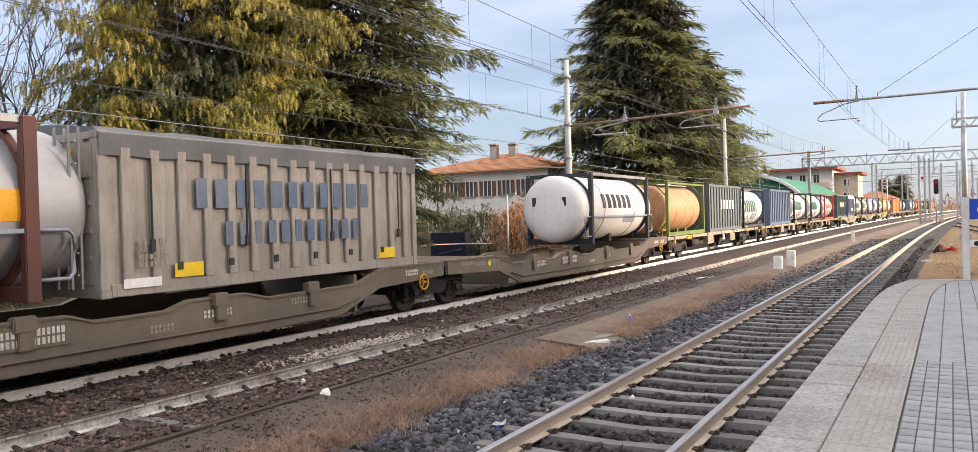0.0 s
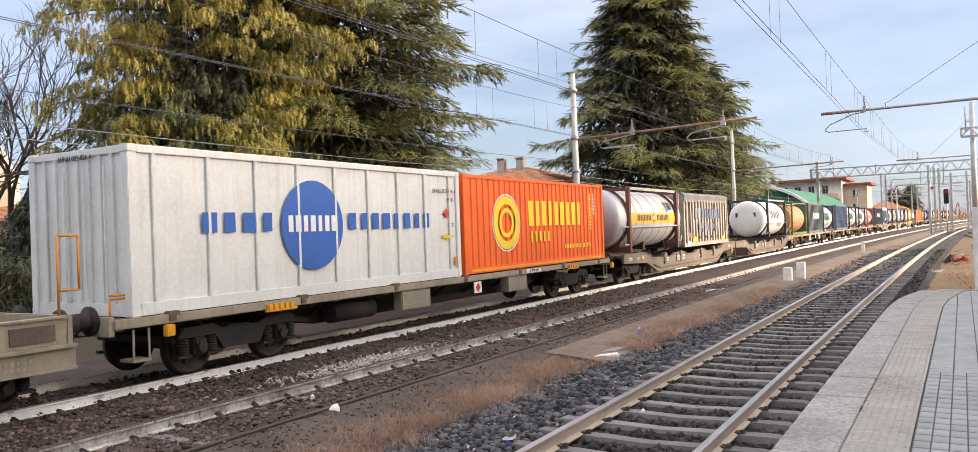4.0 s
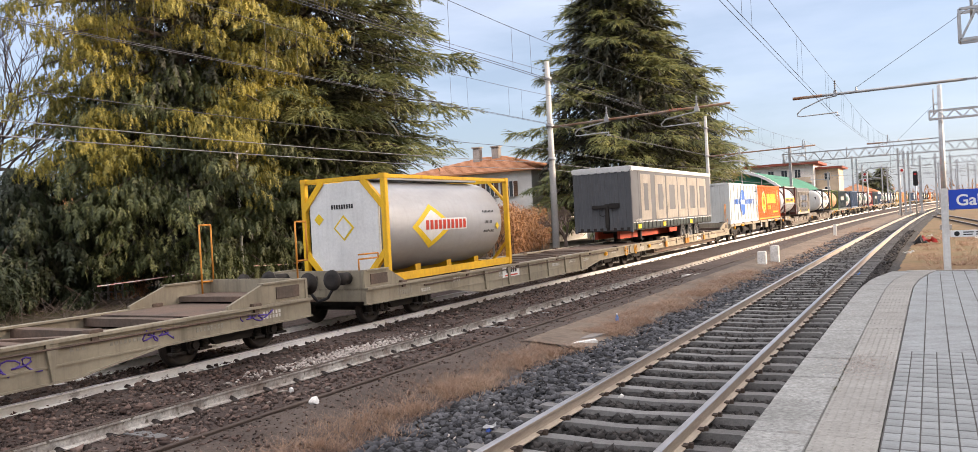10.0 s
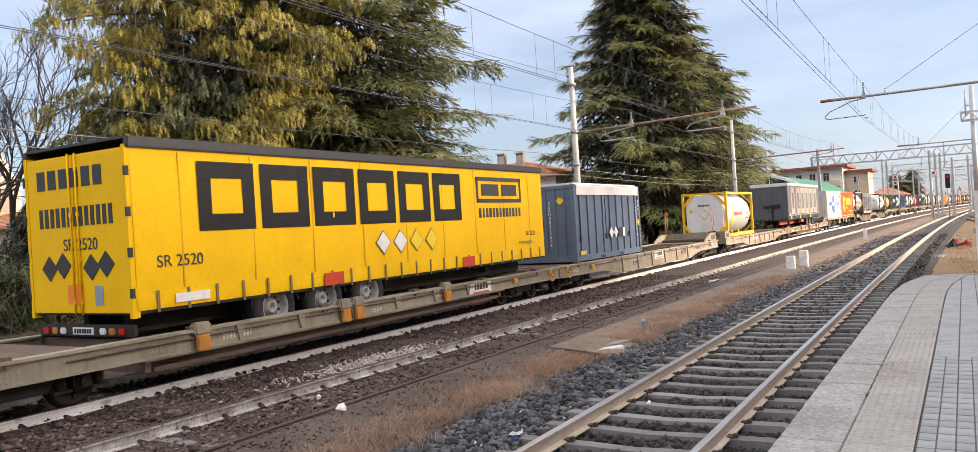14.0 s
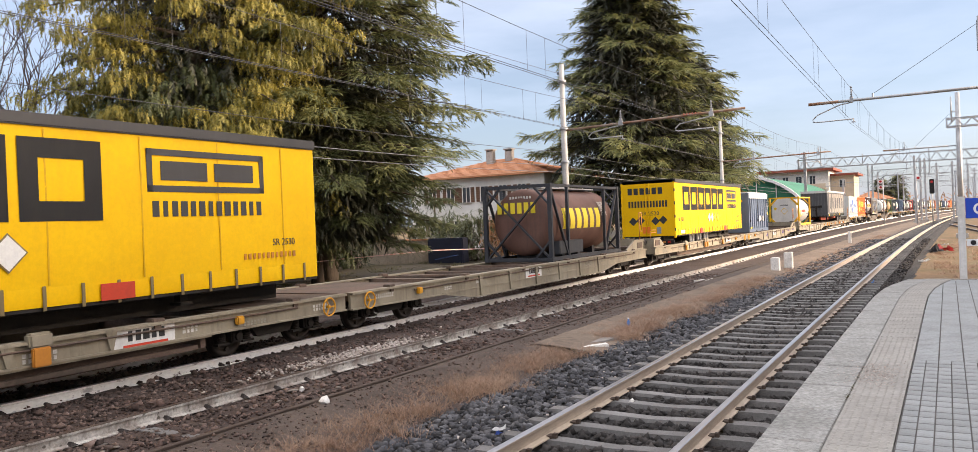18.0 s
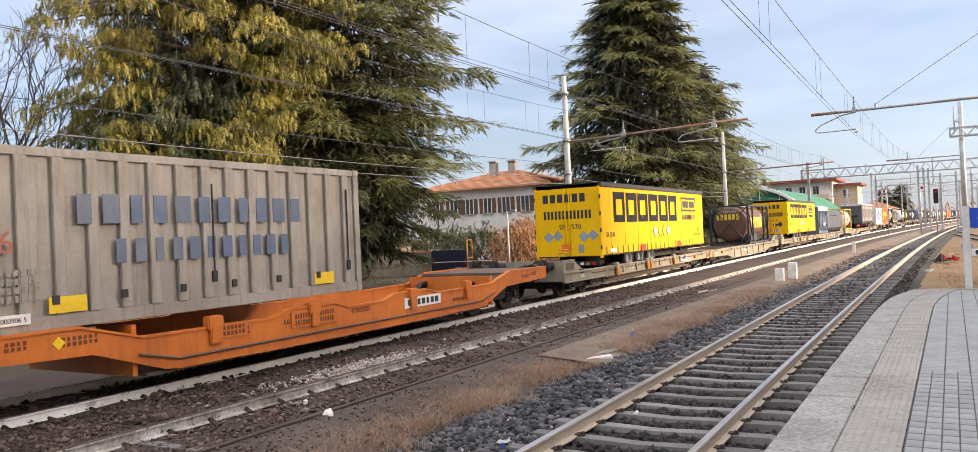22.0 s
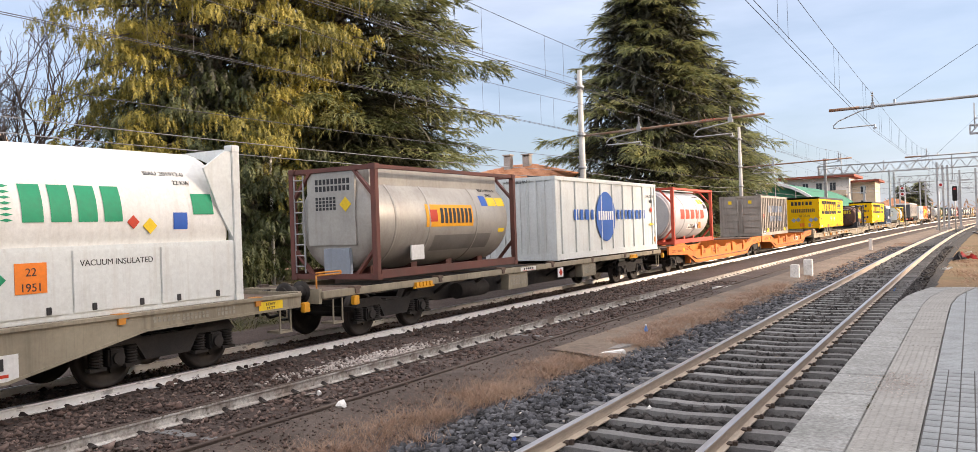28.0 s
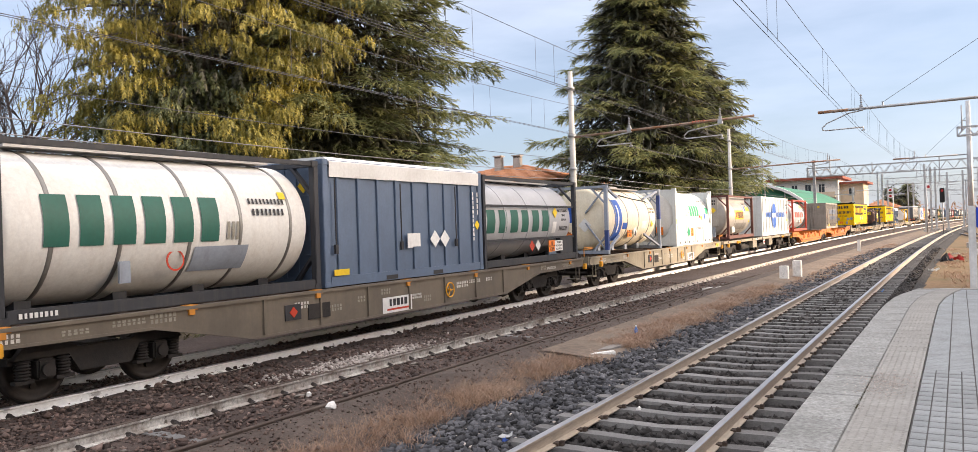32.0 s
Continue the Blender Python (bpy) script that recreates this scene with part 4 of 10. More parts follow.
for k, (bx, by) in enumerate(((-25.6, 43.0), (-28.2, 44.6), (-31.0, 45.6))):
    bush(bx, by, 3.4, 2.8, 3.3, M_HEDGESHADE, "green drooping garden bush before a house", 95 + k, 900, (0.3, 0.5), "garden_bush")
bush(-28.5, 21.0, 2.0, 1.5, 1.2, M_SHRUB, "low brown leafless garden shrub", 71, 300)
n = 500
P = np.stack([rng.uniform(-27.5, -17.5, n), rng.uniform(13.0, 20.0, n), np.full(n, -0.33)], 1)
brush = thing("brushwood", "heap of cut brown twigs lying on the bank", "brushwood", kind="stuff")
bm = bmesh.new()
for p in P:
    a, l = rng.uniform(0, 6.28), rng.uniform(0.3, 1.1)
    rod(bm, p, p + (math.cos(a) * l, math.sin(a) * l, abs(rng.normal()) * 0.35), 0.012, 4, 0.006, False)
part("twig_heap", bm, M_TWIG, brush)
clumps = [(rng.uniform(-30, -16), rng.uniform(12, 48), -0.35, rng.uniform(0.5, 1.2)) for k in range(500)]
blades("garden_weeds", clumps, leafy("weed_leaf", (0.03, 0.034, 0.01), (0.075, 0.075, 0.02), (0.16, 0.13, 0.045)), "ragged grass and weeds behind the railway", "grass", 30, 0.25, 0.3, 0.012)

M_WALLWHITE = surf("white_render", (0.72, 0.70, 0.66), (0.60, 0.575, 0.53), 0.9, scale=0.8, fine=10, amount=0.25, bump=0.1, streak=0.25, dirt=(0.42, 0.4, 0.36))
M_WALLCREAM = surf("cream_render", (0.62, 0.50, 0.36), (0.52, 0.41, 0.30), 0.9, scale=0.7, fine=10, amount=0.25, streak=0.2, dirt=(0.35, 0.3, 0.25))
M_TERRA = surf("terracotta_tile", (0.55, 0.26, 0.13), (0.42, 0.19, 0.10), 0.85, scale=1.0, fine=8, amount=0.6, bump=0.5, island=0.2)
M_REDROOF = surf("red_brown_roof", (0.28, 0.075, 0.045), (0.2, 0.06, 0.04), 0.8, scale=0.6, fine=6, amount=0.4)
M_SHUTTER = surf("brown_shutter", (0.16, 0.085, 0.05), rough=0.7)
M_GLASSDARK = surf("window_glass", (0.05, 0.06, 0.07), rough=0.12, amount=0.2, bump=0)
M_GARDENWALL = surf("garden_wall_plaster", (0.46, 0.38, 0.29), (0.33, 0.28, 0.22), 0.95, scale=0.8, fine=12, amount=0.6, bump=0.3, streak=0.4)
M_GREENHALL = surf("green_sheet", (0.02, 0.13, 0.07), (0.03, 0.17, 0.10), 0.6, scale=0.3, fine=4, amount=0.2)
M_WHITEHALL = surf("white_membrane", (0.75, 0.75, 0.75), (0.66, 0.66, 0.66), 0.6, scale=0.3, fine=4, amount=0.2)


def window(x, y, z, w, h, parent, facing="y", shutters=True, inset=0.12):
    """A window on a wall that faces -y (facing y) or +x (facing x)."""
    def bx(bm, a0, a1, b0, b1, z0, z1):
        # a: along the wall, b: outwards
        if facing == "y":
            box(bm, x + a0, x + a1, y - b1, y - b0, z0, z1)
        else:
            box(bm, x + b0, x + b1, y + a0, y + a1, z0, z1)
    bm = bmesh.new()
    for a0, a1, z0, z1 in ((-w / 2 - 0.08, -w / 2, z, z + h), (w / 2, w / 2 + 0.08, z, z + h), (-w / 2 - 0.08, w / 2 + 0.08, z + h, z + h + 0.08), (-0.03, 0.03, z, z + h)):
        bx(bm, a0, a1, 0.003, 0.07, z0, z1)
    win = part("window", bm, M_WALLWHITE, parent)
    bm = bmesh.new()
    bx(bm, -w / 2, w / 2, 0.004, 0.02, z, z + h)
    part("pane", bm, M_GLASSDARK, win)
    bm = bmesh.new()
    bx(bm, -w / 2 - 0.15, w / 2 + 0.15, 0.003, 0.16, z - 0.08, z)
    part("sill", bm, M_CONCRETE, win)
    if shutters:
        for s in (-1, 1):
            bm = bmesh.new()
            c = s * (w / 2 + 0.09 + w / 4)
            line = [(0.01, z), (0.06, z)] + [(0.06 + 0.025 * (j % 2), z + 0.05 + (h - 0.1) * j / 12) for j in range(13)] + [(0.06, z + h), (0.01, z + h)]
            ends = []
            for a0 in (c - w / 4, c + w / 4):
                ends.append([bm.verts.new((x + a0, y - b0, zz) if facing == "y" else (x + b0, y + a0, zz)) for b0, zz in line])
            for j in range(len(line)):
                k = (j + 1) % len(line)
                bm.faces.new((ends[0][j], ends[0][k], ends[1][k], ends[1][j]))
            for e in ends:
                bm.faces.new(e)
            bmesh.ops.recalc_face_normals(bm, faces=bm.faces[:])
            part("shutter", bm, M_SHUTTER, win)
    return win


def hip_roof(x0, x1, y0, y1, z, rise, over):
    """A hipped roof of tile courses, with thickness at the eaves."""
    bm = bmesh.new()
    n = 14
    ins = min(x1 - x0, y1 - y0) / 2 + over
    lvl = []
    for k in range(n + 1):
        f = k / n
        for dz in ((0.0, 0.05) if 0 < k < n else ((0.05,) if k == 0 else (0.0,))):
            d = -over + ins * f
            lvl.append([bm.verts.new(p) for p in ((x0 + d, y0 + d, z + rise * f + dz), (x1 - d, y0 + d, z + rise * f + dz), (x1 - d, y1 - d, z + rise * f + dz), (x0 + d, y1 - d, z + rise * f + dz))])
    base = [bm.verts.new(p) for p in ((x0 - over, y0 - over, z - 0.12), (x1 + over, y0 - over, z - 0.12), (x1 + over, y1 + over, z - 0.12), (x0 - over, y1 + over, z - 0.12))]
    lvl.insert(0, base)
    for a, b in zip(lvl, lvl[1:]):
        for i in range(4):
            j = (i + 1) % 4
            bm.faces.new((a[i], a[j], b[j], b[i]))
    bm.faces.new(base[::-1])
    bm.faces.new(lvl[-1])
    bmesh.ops.recalc_face_normals(bm, faces=bm.faces[:])
    return bm


def house(x0, x1, y0, y1, eave, rise, wall, roof, label, rows, chimneys=()):
    h = thing("house", label, "house")
    part("wall", a_box(x0, x1, y0, y1, -0.6, eave), wall, h)
    rf = part("roof", hip_roof(x0, x1, y0, y1, eave, rise, 0.7), roof, h)
    for cx, cy in chimneys:
        bm = a_box(cx - 0.35, cx + 0.35, cy - 0.3, cy + 0.3, eave + rise * 0.3, eave + rise + 0.6, 0.02)
        box(bm, cx - 0.45, cx + 0.45, cy - 0.4, cy + 0.4, eave + rise + 0.75, eave + rise + 0.85)
        for sx in (-1, 0, 1):
            box(bm, cx + sx * 0.33 - 0.06, cx + sx * 0.33 + 0.06, cy - 0.2, cy + 0.2, eave + rise + 0.6, eave + rise + 0.75)
        part("chimney", bm, M_CONCRETE, rf)
    for facing, at, z, w, hh, places in rows:
        for p in places:
            if facing == "y":
                window(p, at, z, w, hh, h, "y")
            else:
                window(at, p, z, w, hh, h, "x")
    # rainwater pipe
    bm = bmesh.new()
    rod(bm, (x0 + 2.6, y0 - 0.06, -0.4), (x0 + 2.6, y0 - 0.06, eave), 0.06)
    part("downpipe", bm, M_SHUTTER, h)
    return h


house(-44.0, -30.0, 62.0, 74.0, 6.3, 1.9, M_WALLWHITE, M_TERRA, "white rendered two-storey house with a terracotta hipped roof and brown shutters",
      [("y", 62.0, 4.0, 0.75, 1.35, (-41.6, -39.6, -37.9, -36.0, -34.1, -32.2)), ("y", 62.0, 1.0, 0.75, 1.35, (-41.6, -38.9, -36.0, -33.2)), ("x", -30.0, 4.0, 0.8, 1.35, (65, 69))],
      ((-37.6, 66.2), (-36.0, 67.0)))
house(-54.0, -43.0, 24.0, 34.0, 3.7, 1.5, M_WALLCREAM, M_TERRA, "cream house with an orange tiled roof half hidden behind conifers",
      [("y", 24.0, 1.6, 0.8, 1.3, (-52, -49, -46))], ((-48, 28),))
house(-66.0, -52.0, 24.0, 36.0, 3.4, 2.0, M_WALLWHITE, M_TERRA, "low white house with a tiled roof behind a hedge", [("y", 24.0, 1.2, 1.0, 1.3, (-63, -60, -56))])
tower = thing("tower", "pale yellow plastered tower seen past bare branches", "tower")
bm = bmesh.new()
rod(bm, (-92, 48, -0.5), (-92, 48, 9.5), 3.0, 4, 2.9)
rod(bm, (-92, 48, 9.5), (-92, 48, 14.5), 3.2, 4, 0.5)
part("shaft", bm, M_WALLCREAM, tower)

# flats far down the line
flats = thing("apartment_building", "cream apartment block with balconies and a red-brown roof", "building")
part("wall", a_box(-30.5, -19.0, 160, 172, -0.6, 9.3), M_WALLWHITE, flats)
part("wing", a_box(-19.0, -15.0, 163, 172, -0.6, 8.3), M_WALLCREAM, flats)
bm = a_box(-31.6, -18.0, 158.6, 173, 9.3, 9.75)
box(bm, -19.2, -14.2, 162, 173, 8.3, 8.7)
part("roof", bm, M_REDROOF, flats)
for z in (1.0, 3.9, 6.8):
    for x in (-29, -26.6, -24.2, -21.8):
        window(x, 160, z + 0.1, 1.0, 1.5, flats, "y", False)
for z in (3.0, 5.9):
    bm = a_box(-28.0, -19.4, 158.7, 159.98, z, z + 0.15)
    box(bm, -28.0, -19.4, 158.7, 158.8, z + 0.15, z + 1.0)
    part("balcony", bm, M_WALLCREAM, flats)
for z in (3.6, 6.2):
    window(-17.0, 163, z, 0.9, 1.3, flats, "y", False)

hall = thing("sports_hall", "arched green hall with a white rim round its end wall", "building")
bm = bmesh.new()
R, cx = 9.5, -24.5
arc = [(cx + R * math.cos(k), R * 0.78 * math.sin(k)) for k in [math.pi * i / 24 for i in range(25)]]
a = [bm.verts.new((x, 110, z - 0.5)) for x, z in arc]
bm.faces.new(a)
part("end_wall", bm, M_GREENHALL, hall)
bm = bmesh.new()
for y0, y1, s in ((109.7, 150, 1.0),):
    lo = [bm.verts.new((cx + (x - cx) * 1.02, y0, (z) * 1.02 - 0.5)) for x, z in arc]
    hi = [bm.verts.new((cx + (x - cx) * 1.02, y1, (z) * 1.02 - 0.5)) for x, z in arc]
    li = [bm.verts.new((cx + (x - cx) * 0.985, y0, (z) * 0.985 - 0.5)) for x, z in arc]
    for i in range(24):
        bm.faces.new((lo[i], lo[i + 1], hi[i + 1], hi[i]))
        bm.faces.new((lo[i], li[i], li[i + 1], lo[i + 1]))
bmesh.ops.recalc_face_normals(bm, faces=bm.faces[:])
part("roof", bm, M_GREENHALL, hall)
bm = bmesh.new()
for i in range(24):
    (xa, za), (xb, zb) = arc[i], arc[i + 1]
    bar(bm, (xa, 109.6, za - 0.45), (xb, 109.6, zb - 0.45), 0.5, 0.35)
part("rim", bm, M_WHITEHALL, hall)
bm = bmesh.new()
for i in range(7):
    x = cx - 7.5 + 2.5 * i
    box(bm, x - 0.04, x + 0.04, 109.9, 109.99, -0.5, R * 0.78 * math.sqrt(max(0, 1 - ((x - cx) / R) ** 2)) - 0.55)
part("mullions", bm, M_WHITEHALL, hall)
house(-19.5, -11.5, 205, 214, 4.0, 2.0, M_WALLWHITE, M_TERRA, "small white house with a tiled roof far down the line", [("y", 205, 1.5, 0.9, 1.2, (-17.5, -14.5))])
conifer(-14.6, 226.0, 9.8, [(0, 2.7), (0.4, 2.6), (1, 0.3)], 1.0, 0.4, M_CEDAR, "dark conifer far down the line", 41, 40, 6, 9, (0.9, 1.6), 0.2, 300)
conifer(-11.0, 228.0, 10.6, [(0, 2.3), (0.4, 2.1), (1, 0.3)], 1.0, 0.4, M_CEDAR, "slim dark conifer far down the line", 42, 40, 6, 9, (0.9, 1.6), 0.2, 300)

# far skyline: low houses and tree belt
for k in range(16):
    r = np.random.default_rng(100 + k)
    x0 = -70 + 15 * k + r.normal() * 3
    if -22 < x0 < 6:
        continue
    y0 = 300 + r.uniform(0, 60)
    house(x0, x0 + r.uniform(8, 13), y0, y0 + 10, r.uniform(4, 8), 1.8, M_WALLWHITE if k % 2 else M_WALLCREAM, M_TERRA, "small house on the far edge of the yard", [("y", y0, 2.0, 1.0, 1.4, (x0 + 2, x0 + 5))])
belt = thing("far_trees", "line of bare and evergreen trees on the horizon", "trees", kind="stuff")
n = 2600
P = np.stack([rng.uniform(-160, 160, n), rng.uniform(380, 430, n), rng.uniform(-0.5, 6.5, n) * (0.6 + 0.4 * np.sin(np.arange(n)))], 1)
foliage("crowns", P, rng.uniform(0, 6.28, n), rng.normal(0, 0.8, n), rng.uniform(2.0, 4.5, n), [frond(k, 0.3) for k in range(4)], M_SHRUB, belt)

# garden wall, posts and small things behind the train
gw = thing("garden_wall", "weathered plastered garden wall with a tile coping", "wall", kind="structure")
def wall_run(p, q, z0, z1, th):
    bm = bmesh.new()
    d = Vector((q[0] - p[0], q[1] - p[1], 0)).normalized()
    nrm = Vector((-d.y, d.x, 0)) * th / 2
    P0, Q0 = Vector((*p, 0)), Vector((*q, 0))
    vs = [bm.verts.new(v + Vector((0, 0, z))) for z in (z0, z1) for v in (P0 - nrm, Q0 - nrm, Q0 + nrm, P0 + nrm)]
    for f in ((3, 2, 1, 0), (4, 5, 6, 7), (0, 1, 5, 4), (1, 2, 6, 5), (2, 3, 7, 6), (3, 0, 4, 7)):
        bm.faces.new([vs[i] for i in f])
    return bm
part("wall_face", wall_run((-36, 37), (-26.5, 41.5), -0.6, 1.15, 0.25), M_GARDENWALL, gw)
part("coping", wall_run((-36, 37), (-26.5, 41.5), 1.15, 1.24, 0.36), M_TERRA, gw)
tp = thing("barrier_tape", "red and white barrier tape strung between garden posts", "tape")
bm = bmesh.new()
pts = [(-24.6, 17.0, 0.55), (-22.3, 21.3, 0.85), (-23.0, 24.0, 0.72), (-22.8, 26.2, 0.75), (-19.8, 29.5, 0.95), (-19.0, 33.0, 0.85)]
for p, q in zip(pts, pts[1:]):
    bar(bm, p, q, 0.006, 0.035)
part("tape", bm, surf("tape_white", (0.7, 0.62, 0.6), (0.6, 0.2, 0.17), scale=6, amount=0.2), tp)
for x, y, h in ((-22.3, 21.3, 5.0), (-20.6, 37.5, 3.25)):
    p = thing("garden_lamp_post", "slim white lamp post in the garden", "post")
    bm = bmesh.new()
    rod(bm, (x, y, -0.45), (x, y, h), 0.06, 10, 0.05)
    part("shaft", bm, M_POLE, p)
    bm = bmesh.new()
    rod(bm, (x - 0.03, y, h), (x + 0.45, y, h + 0.06), 0.03, 8)
    box(bm, x + 0.2, x + 0.55, y - 0.07, y + 0.07, h + 0.02, h + 0.1)
    part("lamp_head", bm, M_POLE, p)
fence = thing("picket_fence", "low grey picket fence under the trees", "fence")
for k in range(12):
    part("picket", a_box(-31 + k * 0.28, -30.88 + k * 0.28, 19.0 + k * 0.12, 19.03 + k * 0.12, -0.45, 0.5), M_CONCRETE, fence)
for z in (0.0, 0.35):
    part("fence_rail", wall_run((-31.1, 18.99), (-27.7, 20.46), z, z + 0.07, 0.03), M_CONCRETE, fence)
bx = thing("covered_stack", "dark blue tarpaulin-covered stack with a blue sheet", "stack")
part("cover", a_box(-27.5, -25.0, 40.2, 40.9, -0.5, 1.25, 0.05), surf("navy_tarp", (0.012, 0.016, 0.035), rough=0.6), bx)
bm = bmesh.new()
bar(bm, (-26.1, 39.2, 0.05), (-25.0, 39.4, 0.25), 0.9, 0.04)
part("blue_sheet", bm, surf("blue_sheet", (0.05, 0.11, 0.3), rough=0.5), bx)

# the station building behind the camera
station = thing("station_building", "plain rendered station building behind the platform", "building", kind="structure")
part("wall", a_box(14.0, 22.0, -60, 12.0, -0.46, 4.6), M_WALLCREAM, station)
# unseen tall block added as shade caster for the platform and the near tracks
block = thing("tall_block", "plain tall block, unseen, added to shade platform and near tracks", "building", kind="structure")
part("wall", a_box(50.0, 66.0, -160, 60.0, -0.5, 22.5), M_WALLCREAM, block)
part("roof", a_box(49.4, 66.6, -160.6, 60.6, 22.5, 23.1), M_REDROOF, block)

# ---- overhead line, masts, signals, signs and small things by the track ----
M_INSUL = surf("insulator_grey", (0.30, 0.31, 0.33), rough=0.4, amount=0.3)
M_INSULRED = surf("insulator_red_brown", (0.42, 0.10, 0.05), rough=0.4, amount=0.3)
M_SIGNBLUE = surf("sign_blue", (0.012, 0.055, 0.40), (0.015, 0.06, 0.42), 0.4, amount=0.1, bump=0)
M_SIGNWHITE = surf("sign_white", (0.72, 0.72, 0.72), (0.66, 0.66, 0.66), 0.5, amount=0.15, bump=0)
M_BLACK = surf("black_paint", (0.015, 0.015, 0.016), rough=0.5, amount=0.2)
M_SIGRED = surf("signal_red", (0.45, 0.03, 0.03), rough=0.4, amount=0.15)
M_POSTWHITE = surf("post_white_paint", (0.62, 0.61, 0.59), (0.50, 0.49, 0.47), 0.6, scale=2, fine=18, amount=0.3, streak=0.25)
M_STONEWHITE = surf("white_block_paint", (0.76, 0.74, 0.70), (0.60, 0.58, 0.54), 0.9, scale=3, fine=25, amount=0.5, bump=0.3, spots=0.3)


def wire_along(bm, pts, r, seg=4):
    tube(bm, pts, r, seg)


def sagging(p, q, sag, n=10):
    p, q = Vector(p), Vector(q)
    return [p.lerp(q, i / n) - Vector((0, 0, 4 * sag * (i / n) * (1 - i / n))) for i in range(n + 1)]


def insulator(p, q, r, parent, material, sheds=6):
    bm = bmesh.new()
    p, q = Vector(p), Vector(q)
    rod(bm, p, q, r * 0.4, 8)
    for i in range(sheds):
        a = p.lerp(q, (i + 0.25) / sheds)
        b = p.lerp(q, (i + 0.6) / sheds)
        rod(bm, a, b, r, 8, r * 0.7)
    return part("insulator", bm, material, parent)


def registration(x, y, z_arm, z_wire, parent):
    """The steady arm below a bracket: a tube bent back under itself, reaching to the wire at x."""
    bm = bmesh.new()
    pts = [(x + 0.05, y, z_arm - 0.05), (x - 0.45, y, z_arm - 0.12), (x - 1.25, y, z_wire + 0.38), (x - 1.42, y, z_wire + 0.22), (x - 1.42, y, z_wire + 0.14), (x - 1.3, y, z_wire + 0.10), (x + 0.05, y, z_wire + 0.12)]
    wire_along(bm, pts, 0.026, 6)
    part("steady_arm", bm, M_GALV, parent)
    bm = bmesh.new()
    rod(bm, (x + 0.05, y, z_wire + 0.15), (x + 0.05, y, z_wire), 0.02, 6)
    box(bm, x - 0.02, x + 0.12, y - 0.03, y + 0.03, z_wire - 0.02, z_wire + 0.03)
    part("wire_clamp", bm, M_GALV, parent)


def left_mast(x, y, top, z_arm, tip, wires, label):
    m = thing("catenary_mast", label, "mast", "masts of the overhead line")
    bm = bmesh.new()
    rod(bm, (x, y, -0.45), (x, y, top), 0.165, 14, 0.10)
    part("shaft", bm, M_POLE, m)
    bm = bmesh.new()
    rod(bm, (x, y, -0.46), (x, y, -0.2), 0.42, 14, 0.36)
    part("footing", bm, M_CONCRETE, m)
    for z in (z_arm, z_arm + 2.0, z_arm - 1.4):
        bm = bmesh.new()
        rod(bm, (x, y, z - 0.06), (x, y, z + 0.06), 0.17, 14)
        part("clamp_band", bm, M_GALV, m)
    bm = bmesh.new()
    rod(bm, (x + 0.1, y, z_arm - 0.06), (tip, y, z_arm + 0.1), 0.048, 8)
    part("bracket_tube", bm, M_ARMRUST, m, "rusty steel bracket tube")
    bm = bmesh.new()
    rod(bm, (x, y, z_arm + 2.0), (wires[0][0] - 0.35, y, z_arm + 0.05), 0.012, 5)
    part("stay", bm, M_WIRE, m)
    for wx, zm, zw in wires:
        insulator((wx, y, z_arm + 0.05), (wx, y, zm), 0.055, m, M_INSUL, 5)
        bm = bmesh.new()
        box(bm, wx - 0.09, wx + 0.09, y - 0.06, y + 0.06, z_arm - 0.08, z_arm + 0.1)
        box(bm, wx - 0.05, wx + 0.05, y - 0.03, y + 0.03, z_arm + 0.1, z_arm + 0.22)
        part("hanger_bracket", bm, M_GALV, m)
        registration(wx, y, z_arm - 0.02, zw, m)
    insulator((wires[-1][0] - 1.1, y, z_arm + 0.075), (wires[-1][0] - 0.55, y, z_arm + 0.085), 0.062, m, M_INSULRED, 5)
    return m


Z_ARM = 5.92
left_mast(-14.0, 31.0, 8.65, Z_ARM, -6.5, ((-11.45, 6.45, 5.28), (-7.77, 6.45, 5.28)), "tall pale concrete mast with a rusty bracket tube across two tracks")
left_mast(-14.2, 59.0, 8.8, Z_ARM, -6.8, ((-11.9, 6.45, 5.28), (-7.6, 6.45, 5.28)), "pale concrete mast holding overhead wires beside the conifers")
left_mast(-14.0, 3.0, 8.6, Z_ARM, -6.5, ((-11.3, 6.45, 5.28), (-7.6, 6.45, 5.28)), "pale concrete overhead-line mast beside the gardens")


def truss(bm, x0, x1, y, z0, z1, d, panels):
    for yy in (y - d, y + d):
        for z in (z0, z1):
            bar(bm, (x0, yy, z), (x1, yy, z), 0.10, 0.10)
        for k in range(panels):
            a, b = x0 + (x1 - x0) * k / panels, x0 + (x1 - x0) * (k + 1) / panels
            m = (a + b) / 2
            bar(bm, (a, yy, z0), (m, yy, z1), 0.05)
            bar(bm, (m, yy, z1), (b, yy, z0), 0.05)
        for x in (x0, x1):
            bar(bm, (x, yy, z0), (x, yy, z1), 0.10)
    for k in range(panels + 1):
        x = x0 + (x1 - x0) * k / panels
        for z in (z0, z1):
            bar(bm, (x, y - d, z), (x, y + d, z), 0.05)


